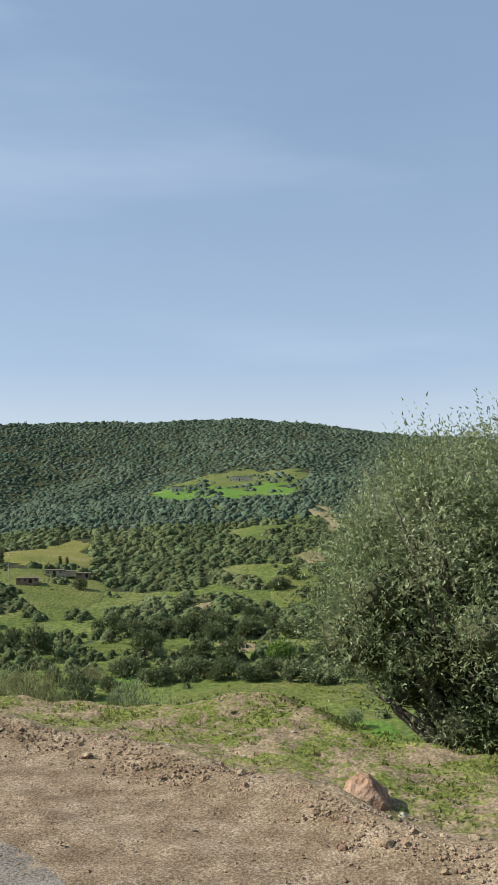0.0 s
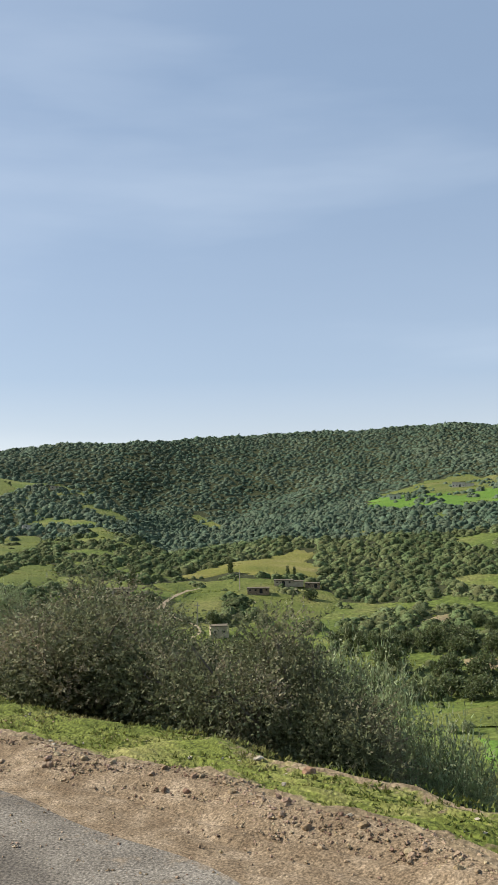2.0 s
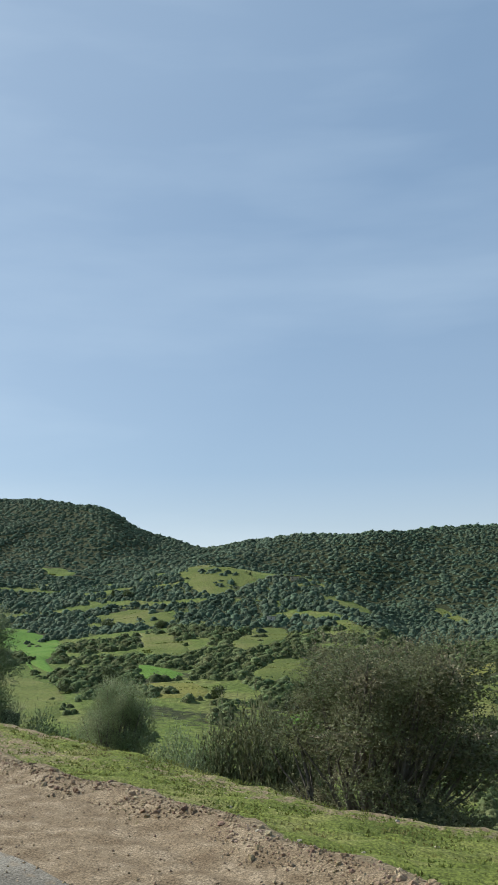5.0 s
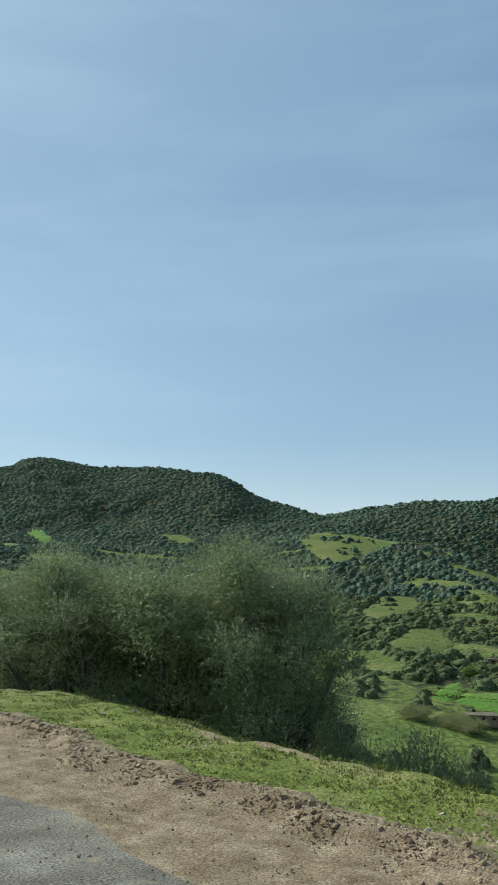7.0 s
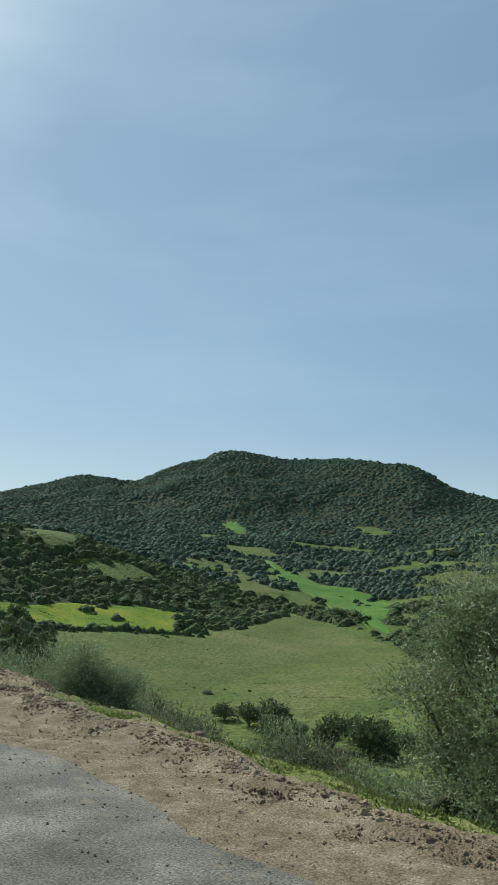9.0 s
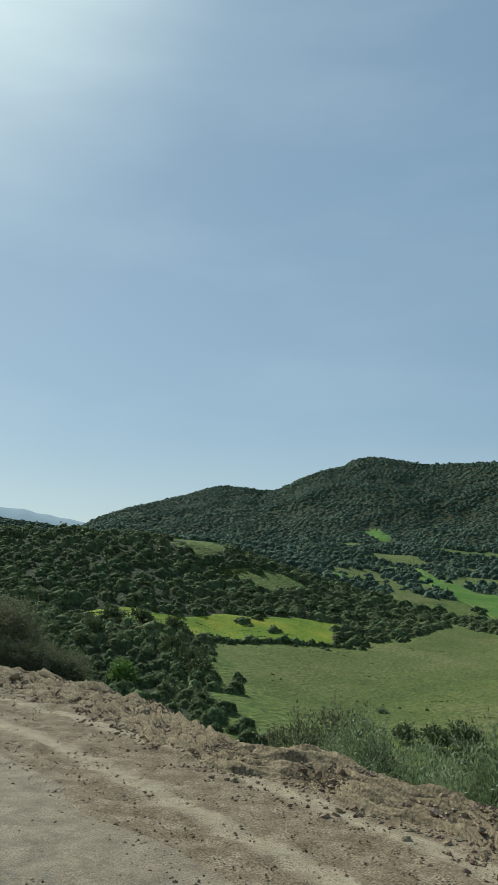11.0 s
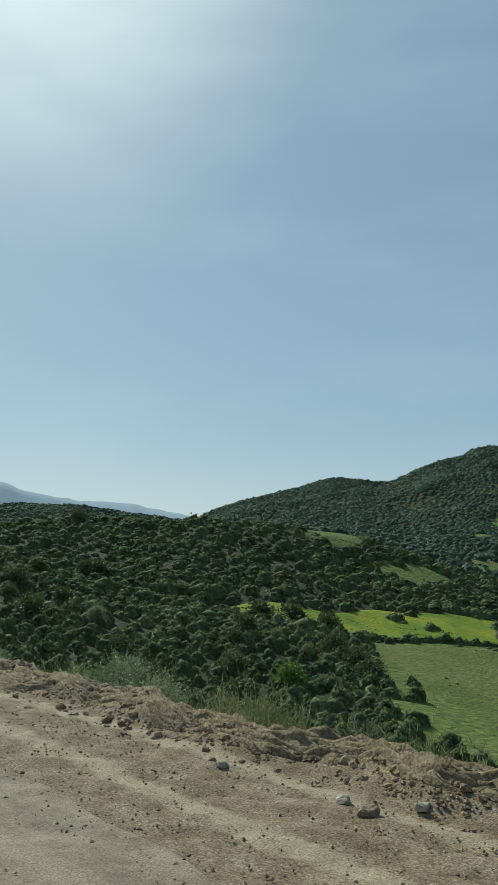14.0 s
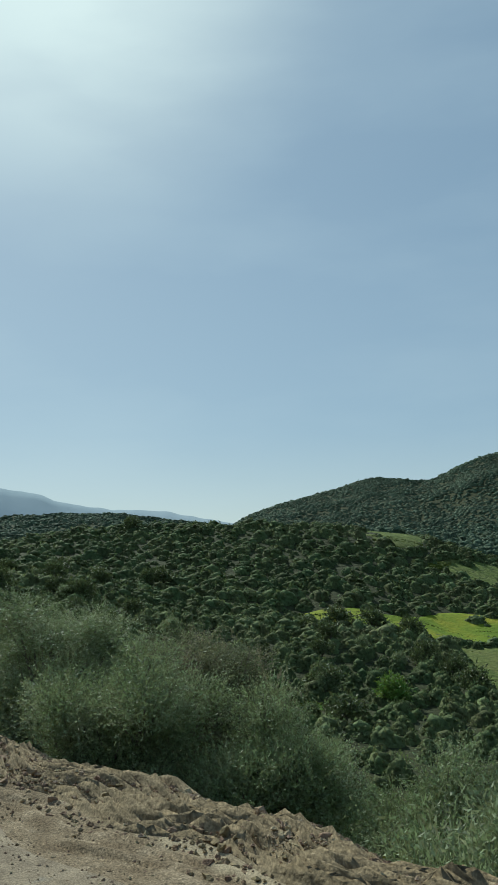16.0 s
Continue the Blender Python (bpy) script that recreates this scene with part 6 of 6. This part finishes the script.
strew("spoil_stones", "broken stones and lumps on the spoil bank", "stones", CLOD, s, turf_edge(s) - 0.3 + (verge_edge(s) + 0.4 - turf_edge(s)) * g.random(n) ** 0.7, 0.010 + 0.03 * g.random(n) ** 4, 9, lift=0.05, shapes=PEBBLES)
n = 26000
s = g.uniform(44, 84, n)
strew("loose_road_stones", "stones and crumbs of earth on the unpaved road", "gravel", CLOD, s, np.array([-0.7, 0.8, 1.9, 2.75])[g.integers(0, 4, n)] + 0.12 * np.sin(s * 0.4) + g.normal(0, 0.24, n), 0.004 + 0.012 * g.random(n) ** 3, 7, squash=0.5, lift=0.0, shapes=GRIT)
n = 32000
s = g.uniform(-4, 88, n)
strew("road_gravel", "scattered grit and gravel on the road shoulder", "gravel", CLOD, s, g.uniform(1.7, 3.4, n), 0.003 + 0.011 * g.random(n) ** 4, 3, shapes=GRIT)
n = 1500
s = g.uniform(-8, 47, n)
strew("verge_pebbles", "small pale stones lying in the turf", "pebbles", STONE, s, turf_edge(s) + (verge_edge(s) - turf_edge(s)) * g.random(n), 0.005 + 0.020 * g.random(n) ** 5, 4, lift=0.0, squash=0.5)


# crumbling red earth on the cut faces beside the ditch, and what was dug out of it
n = 260000
s, side = g.uniform(18.0, 22.2, n), g.uniform(3.5, 7.6, n)
steep = np.hypot(bench(s, side + 0.05) - bench(s, side - 0.05), bench(s + 0.05, side) - bench(s - 0.05, side)) / 0.1
keep = (steep > 0.85) & (side < verge_edge(s) - 0.05)
s, side = s[keep][:16000], side[keep][:16000]
strew("cut_bank_crumbs", "crumbling red-brown earth on the cut faces of the ditch", "earth clods", MOUND, s, side, 0.008 + 0.024 * g.random(len(s)) ** 2.5, 11, squash=0.8, lift=0.0)
n = 2600
strew("ditch_spoil", "heap of grey-brown clods dug out of the ditch", "earth clods", CLOD, g.normal(19.3, 0.5, n), g.normal(3.38, 0.12, n), 0.007 + 0.024 * g.random(n) ** 3, 12, squash=0.75, lift=0.2)
n = 700
strew("red_crumbs", "loose red earth in front of the head wall", "earth clods", MOUND, g.normal(20.75, 0.28, n), g.normal(3.4, 0.1, n), 0.008 + 0.022 * g.random(n) ** 3, 13, squash=0.7, lift=0.15)


def build_turf():
    """Short blades and low leafy tufts of the grazed turf."""
    g = np.random.default_rng(92)
    n = 60000
    s = g.uniform(-4, 49, n)
    e, t = verge_edge(s), turf_edge(s)
    side = t + 0.1 + (e + 0.9 - t) * g.random(n) ** 0.8
    x, y = along(s, side)
    soil = verge_soil(s, side, x, y)
    keep = (soil < 0.5 + 0.4 * (g.random(n) - 0.5)) & (0.5 * waves(x, y, 1.3, 31) + 0.5 * g.normal(0, 1, n) > -0.45)
    s, side, x, y = s[keep], side[keep], x[keep], y[keep]
    n = len(x)
    rim = np.exp(-((side - verge_edge(s)) / 0.35) ** 2)
    h = (0.010 + 0.02 * g.random(n) ** 2) * (1 + 0.6 * rim * g.random(n))
    vs = []
    for k in range(3):
        a = g.uniform(0, 6.283, n)
        lean = g.uniform(0.2, 1.3, n)
        w = g.uniform(0.004, 0.011, n)
        bx, by = x + g.normal(0, 0.015, n), y + g.normal(0, 0.015, n)
        bz = bench(s, side) + 0.002
        dx, dy = np.cos(a), np.sin(a)
        p1 = np.stack([bx - dy * w, by + dx * w, bz], -1)
        p2 = np.stack([bx + dy * w, by - dx * w, bz], -1)
        p3 = np.stack([bx + dx * h * lean, by + dy * h * lean, bz + h], -1)
        vs.append(np.stack([p1, p2, p3], 1).reshape(-1, 3))
    v = np.concatenate(vs)
    tagged(mesh_object("turf_grass", v, np.arange(len(v)).reshape(-1, 3), GRASS_BLADE, smooth_faces=False), "short grazed grass and herbs on the verge", "grass", kind="stuff")
    # rank grass and weeds along the brow of the bank
    n = 9000
    s = g.uniform(-6, 92, n)
    side = verge_edge(s) + g.uniform(0.1, 2.6, n)
    x, y = along(s, side)
    h = g.uniform(0.02, 0.08, n) * np.clip((side - verge_edge(s)) / 0.8, 0.25, 1)
    vs = []
    for k in range(4):
        a, lean, w = g.uniform(0, 6.283, n), g.uniform(0.1, 0.6, n), g.uniform(0.006, 0.014, n)
        bx, by, bz = x + g.normal(0, 0.04, n), y + g.normal(0, 0.04, n), bench(s, side) - 0.01
        dx, dy = np.cos(a), np.sin(a)
        vs.append(np.stack([np.stack([bx - dy * w, by + dx * w, bz], -1), np.stack([bx + dy * w, by - dx * w, bz], -1), np.stack([bx + dx * h * lean, by + dy * h * lean, bz + h], -1)], 1).reshape(-1, 3))
    v = np.concatenate(vs)
    tagged(mesh_object("bank_weeds", v, np.arange(len(v)).reshape(-1, 3), GRASS_BLADE, smooth_faces=False), "rank grass and weeds on the brow of the bank", "grass", kind="stuff")


build_turf()


def rock(x, y, size, mat, label, seed, squash=(1, 0.78, 0.6), sink=0.2):
    """A boulder with broken faces."""
    bm = bmesh.new()
    bmesh.ops.create_icosphere(bm, subdivisions=3, radius=1.0)
    g = random.Random(seed)
    planes = [(Vector((g.gauss(0, 1), g.gauss(0, 1), g.gauss(0.2, 0.8))).normalized(), g.uniform(0.55, 0.85)) for _ in range(9)]
    for v in bm.verts:
        for nrm, d in planes:
            k = v.co.dot(nrm) - d
            if k > 0:
                v.co -= nrm * k * 0.9
        v.co *= 1 + 0.05 * noise.noise(v.co * 3 + Vector((seed, 0, 0))) + 0.025 * noise.noise(v.co * 9)
        v.co = Vector((v.co.x * squash[0], v.co.y * squash[1], v.co.z * squash[2])) * size
    me = bpy.data.meshes.new("rock")
    bm.to_mesh(me)
    bm.free()
    me.materials.append(mat)
    ob = new("rock", me)
    sd, side = beside(x, y)
    z = float(bench(sd, side)[0])
    ob.matrix_basis = pose(x, y, z + size * squash[2] * (0.5 - sink), 0, 0, g.uniform(0, 360))
    return tagged(ob, label, "rock", "rocks on the verge")


ROCKS = [
    (1.28, 4.36, 0.2, "brown", "large broken brown sandstone rock on the verge"),
    (2.55, 5.70, 0.14, "brown", "brown sandstone block at the verge edge"),
    (1.39, 4.10, 0.04, "pale", "small pale stone on bare earth"),
    (-3.57, 10.38, 0.09, "pale", "grey limestone rock at the brow of the bank"),
    (-4.42, 11.04, 0.07, "pale", "flat pale stone at the brow of the bank"),
    (-5.32, 11.27, 0.06, "pale", "pale stone lying in the turf"),
    (-6.13, 12.34, 0.11, "pale", "grey cracked limestone rock in front of a bush"),
    (-7.98, 12.85, 0.11, "pale", "pale rounded stone lying in the turf"),
    (-5.01, 10.97, 0.06, "brown", "brown stone in the turf"),
    (-7.85, 12.75, 0.07, "pale", "pale stone lying in the turf"),
    (-12.52, 17.27, 0.05, "pale", "white stone on the grassy platform"),
    (-12.71, 17.65, 0.05, "brown", "buff stone on the grassy platform"),
    (-14.29, 18.37, 0.05, "brown", "dark stone on the platform"),
    (-14.36, 17.87, 0.04, "pale", "pale stone on the platform"),
    (-11.89, 16.87, 0.04, "pale", "pale stone near the cut edge"),
    (-12.63, 18.76, 0.05, "pale", "pale stone at the platform edge"),
    (-12.00, 17.72, 0.04, "pale", "pale stone on the platform"),
    (-13.64, 18.89, 0.05, "pale", "flat pale stone on the platform"),
    (-23.90, 23.52, 0.05, "pale", "white stone on the verge"),
    (-23.91, 25.39, 0.10, "pale", "grey limestone at the brow of the bank"),
    (-25.12, 26.06, 0.07, "pale", "white stone at the brow of the bank"),
    (-23.14, 23.44, 0.05, "pale", "flat buff stone in dry turf"),
    (-21.50, 24.15, 0.09, "pale", "white limestone at the brow of the bank"),
    (-21.73, 24.05, 0.07, "pale", "grey stone at the brow of the bank"),
    (-25.32, 26.24, 0.08, "pale", "white stone at the brow of the bank"),
    (-29.04, 27.99, 0.08, "pale", "grey stone at the brow of the bank"),
    (-27.57, 26.62, 0.05, "pale", "flat pale stone in the turf"),
    (-27.74, 26.29, 0.04, "pale", "pale stone in the turf"),
    (-23.51, 23.32, 0.05, "pale", "white stone on the verge"),
    (-35.52, 28.12, 0.09, "pale", "buff limestone at the brow of the bank"),
    (-35.10, 28.09, 0.08, "brown", "brown stone at the brow of the bank"),
    (-32.61, 27.43, 0.05, "pale", "pale stone in the turf"),
    (-57.89, 30.66, 0.09, "pale", "grey stone on top of the spoil bank"),
    (-57.66, 30.62, 0.10, "brown", "brown stone on the spoil bank"),
    (-57.53, 30.85, 0.07, "pale", "pale stone on top of the spoil bank"),
    (-58.87, 30.61, 0.09, "pale", "grey stone on top of the spoil bank"),
    (-56.04, 29.65, 0.04, "brown", "dark stone on the gravel"),
    (-61.43, 30.76, 0.09, "brown", "grey-brown stone on the spoil bank"),
    (-60.46, 30.90, 0.09, "brown", "brown stone on the spoil bank"),
    (-60.62, 30.77, 0.10, "brown", "large clod on the spoil bank"),
    (-61.07, 30.72, 0.07, "pale", "flat buff stone on the bare earth"),
    (-61.54, 30.52, 0.05, "pale", "pale stone on the bare earth"),
    (-49.16, 31.04, 0.16, "brown", "rounded boulder in the spoil bank"),
]
for k, (x, y, size, kind, label) in enumerate(ROCKS):
    rock(x, y, size * (0.65 if kind == "pale" or x < -45 else 0.9), CLOD if kind == "brown" and x < -45 else {"pale": STONE, "brown": BROWN_ROCK}[kind], label, 900 + k)


def part(name, bm, mat, parent, label="", bevel=0.0):
    if bevel:
        bmesh.ops.bevel(bm, geom=list(bm.edges), offset=bevel, segments=2, affect="EDGES", profile=0.6)
    me = bpy.data.meshes.new(name)
    bm.to_mesh(me)
    bm.free()
    me.materials.append(mat)
    ob = new(name, me)
    if parent:
        ob.parent = parent
    if label:
        ob["label"] = label
    return ob


def box(bm, lo, hi):
    """A box between two corners."""
    m = Matrix.Translation([(a + b) / 2 for a, b in zip(lo, hi)]) @ Matrix.Diagonal((*[b - a for a, b in zip(lo, hi)], 1))
    return bmesh.ops.create_cube(bm, size=1.0, matrix=m)["verts"]


def culvert_block():
    """The concrete head wall of the culvert, chipped, with a joint across it."""
    root = new("culvert_head_wall")
    length = 0.79
    for k, (a, b) in enumerate(((-length / 2, 0.13), (0.138, length / 2))):
        bm = bmesh.new()
        box(bm, (a, -0.07, -0.75), (b, 0.07, 0.33))
        bmesh.ops.subdivide_edges(bm, edges=list(bm.edges), cuts=7, use_grid_fill=True)
        for v in bm.verts:
            w = v.co + Vector((k * 3.0, 0, 0))
            v.co += 0.006 * Vector((noise.noise(w * 6), noise.noise(w * 6 + Vector((9, 0, 0))), noise.noise(w * 6 + Vector((0, 9, 0)))))
            edge = (abs(abs(v.co.y) - 0.07) < 0.02) + (abs(v.co.z - 0.33) < 0.02)
            if edge == 2:
                v.co.z -= 0.012 + 0.012 * max(0, noise.noise(w * 9))
                v.co.y *= 0.955
        part("slab", bm, CONCRETE, root)
    ax, ay = (-13.425, 16.56)
    bx, by = (-12.844, 16.027)
    turn = math.degrees(math.atan2(by - ay, bx - ax))
    root.matrix_basis = pose((ax + bx) / 2 + 0.048, (ay + by) / 2 + 0.051, 0.0, 0, 0, turn)
    return tagged(root, "short weathered concrete culvert head wall beside the ditch", "culvert wall")


culvert_block()


def turf_lip():
    """The sod that hangs over the cut side of the platform."""
    s = np.arange(18.95, 21.9, 0.05)
    front = 4.0 + np.clip(0.33 * (21.4 - s), 0, 0.72) + 0.04 * np.sin(s * 6) + 0.03 * np.sin(s * 13 + 1)
    g = np.random.default_rng(55)
    rows = []
    for out, drop in ((0.16, 0.0), (0.04, 0.012), (-0.06, -0.005), (-0.10, -0.045), (-0.07, -0.075), (0.02, -0.06)):
        side = front + 0.05 + out * (1 + 0.35 * np.sin(s * 8 + 1)) + g.normal(0, 0.008, len(s))
        x, y = along(s, side)
        rows.append(np.stack([x, y, bench(s, front + 0.2) + drop * (1 + 0.4 * np.sin(s * 11)) + g.normal(0, 0.007, len(s))], -1))
    ob = mesh_object("turf_lip", np.concatenate(rows), grid_faces(len(rows), len(s)), TURF)
    tagged(ob, "overhanging sod along the cut bank of the ditch", "turf edge", kind="structure")
    n = 2600
    k = g.uniform(18.95, 21.9, n)
    fr = 4.0 + np.clip(0.33 * (21.4 - k), 0, 0.72) + 0.04 * np.sin(k * 6) + 0.03 * np.sin(k * 13 + 1)
    x, y = along(k, fr - 0.03 + g.normal(0, 0.03, n))
    nx, ny = along(k, fr - 0.3)
    z = bench(k, fr + 0.2) - 0.01
    dx, dy = (nx - x) * 0.4, (ny - y) * 0.4
    ln, w = g.uniform(0.03, 0.12, n), 0.006
    p3 = np.stack([x + dx * ln * 3, y + dy * ln * 3, z - ln * g.uniform(0.2, 1.0, n)], -1)
    v = np.stack([np.stack([x - dy * w * 6, y + dx * w * 6, z], -1), np.stack([x + dy * w * 6, y - dx * w * 6, z], -1), p3], 1).reshape(-1, 3)
    tagged(mesh_object("hanging_grass", v, np.arange(len(v)).reshape(-1, 3), GRASS_BLADE, smooth_faces=False), "grass hanging over the cut bank", "grass", kind="stuff")


turf_lip()


# ---- farms in the valley ----
def house(x, y, turn, width, depth, tall, wall, label, windows=2, door=True, parapet=0.25, sink=0.6, annex=None):
    """A small flat-roofed farm building; x runs along its front, which faces -y."""
    root = new("farm_house")
    t = 0.35
    bm = bmesh.new()
    holes = []
    slots = windows + (1 if door else 0)
    for k in range(slots):
        cx = -width / 2 + width * (k + 0.5) / slots
        is_door = door and k == slots // 2
        holes.append((cx - (0.45 if is_door else 0.28), cx + (0.45 if is_door else 0.28), 0.0 if is_door else 1.0, min(2.0, tall - 0.2) if is_door else min(1.65, tall - 0.3), is_door))
    # all walls are built of cells that share their edges, and leave the openings free
    zs = sorted({-sink, tall} | {z for h in holes for z in (h[2], h[3])})
    ends = [-width / 2, -width / 2 + t, width / 2 - t, width / 2]
    xs = sorted(set(ends) | {x for h in holes for x in h[:2]})
    for z0, z1 in zip(zs, zs[1:]):
        for x0, x1 in zip(xs, xs[1:]):
            if not any(a <= (x0 + x1) / 2 <= b and lo <= (z0 + z1) / 2 <= hi for a, b, lo, hi, _ in holes):
                box(bm, (x0, -depth / 2, z0), (x1, -depth / 2 + t, z1))
        for x0, x1 in zip(ends, ends[1:]):
            box(bm, (x0, depth / 2 - t, z0), (x1, depth / 2, z1))
        for x0, x1 in (ends[:2], ends[2:]):
            box(bm, (x0, -depth / 2 + t, z0), (x1, depth / 2 - t, z1))
    bmesh.ops.remove_doubles(bm, verts=bm.verts, dist=0.001)
    part("wall", bm, wall, root)
    bm = bmesh.new()
    box(bm, (-width / 2 - 0.15, -depth / 2 - 0.15, tall), (width / 2 + 0.15, depth / 2 + 0.15, tall + parapet))
    part("roof", bm, EARTH_ROOF, root)
    for a, b, lo, hi, is_door in holes:
        bm = bmesh.new()
        box(bm, (a, -depth / 2 + 0.2, lo), (b, -depth / 2 + 0.26, hi))
        part("door" if is_door else "window", bm, DARK_OPENING, root)
    if annex:
        aw, ad, ah = annex
        bm = bmesh.new()
        box(bm, (width / 2 + 0.02, -ad / 2, -sink), (width / 2 + aw, ad / 2, ah))
        part("annex", bm, wall, root)
        bm = bmesh.new()
        box(bm, (width / 2 + 0.04, -ad / 2 - 0.1, ah), (width / 2 + aw + 0.1, ad / 2 + 0.1, ah + 0.2))
        part("annex_roof", bm, EARTH_ROOF, root)
    z = float(height(x, y)[0]) + 0.35
    root.matrix_basis = pose(x, y, z, 0, 0, turn) @ Matrix.Diagonal((0.85, 0.85, 0.62, 1))
    return tagged(root, label, "farm house")


house(-24.7, 183.5, 12, 4.2, 4.0, 3.0, ADOBE, "pale ochre cube-shaped farm house beside the track", 2, False, 0.2)
house(-19.2, 221.5, 5, 6.2, 3.6, 1.9, RUBBLE, "long low brown stone farm shed on the green slope", 3, True, 0.25)
house(-13.4, 231.5, 3, 5.5, 3.8, 2.0, ADOBE, "low adobe farm house with a flat earth roof", 2, True, 0.25, annex=(3.2, 3.0, 1.6))
house(-6.0, 233.0, -4, 4.2, 3.4, 1.8, RUBBLE, "small brown stone outbuilding beside the farm", 1, True, 0.2)
house(-51.8, 194.0, 14, 5.6, 3.6, 2.1, RUBBLE, "brown stone cottage above the bright green field", 2, True, 0.3)
house(-50.2, 205.5, 14, 6.2, 4.0, 2.6, ADOBE, "larger adobe house with a dark roof among trees", 3, True, 0.3)
house(-57.6, 206.0, 14, 2.6, 2.4, 1.7, RUBBLE, "small stone shed beside the stone cottage", 0, True, 0.2)
house(-49.4, 152.5, 20, 5.2, 3.6, 1.9, RUBBLE, "grey rendered building beside the stream", 3, False, 0.2)
house(-115.0, 335.5, 20, 3.6, 3.2, 2.4, WHITEWASH, "small white hut on the terraced hump", 1, False, 0.2)
house(33.1, 425.0, -8, 6.0, 5.0, 3.6, WHITEWASH, "pale hilltop house above the bright green field", 2, True, 0.3)
house(64.0, 433.0, -12, 7.0, 5.0, 3.8, WHITEWASH, "whitewashed farm house on the hilltop", 3, True, 0.3, annex=(5.0, 4.0, 2.6))
house(-128.0, 415.0, 18, 5.0, 4.0, 2.4, ADOBE, "flat-roofed house on top of the wooded hump", 2, False, 0.3)


def utility_pole(x, y, tall, label):
    root = new("utility_pole")
    v, f = tube([(0, 0, -0.8), (0, 0, tall / 2), (0.03, 0, tall)], [0.13, 0.11, 0.085], 8)
    mesh_object("pole", v, f, POLE_WOOD, root)
    bm = bmesh.new()
    box(bm, (-0.6, -0.05, tall - 0.7), (0.6, 0.05, tall - 0.58))
    part("crossarm", bm, POLE_WOOD, root)
    root.matrix_basis = pose(x, y, float(height(x, y)[0]) + 0.3, 0, 0, 15)
    return tagged(root, label, "utility pole", "poles in the valley")


utility_pole(-43.7, 163.0, 5.6, "thin pale wooden utility pole standing in the green crop")
utility_pole(-30.0, 190.4, 5.0, "thin pale wooden utility pole beside the farm track")
utility_pole(-24.0, 225.0, 4.6, "thin wooden utility pole on the green slope")
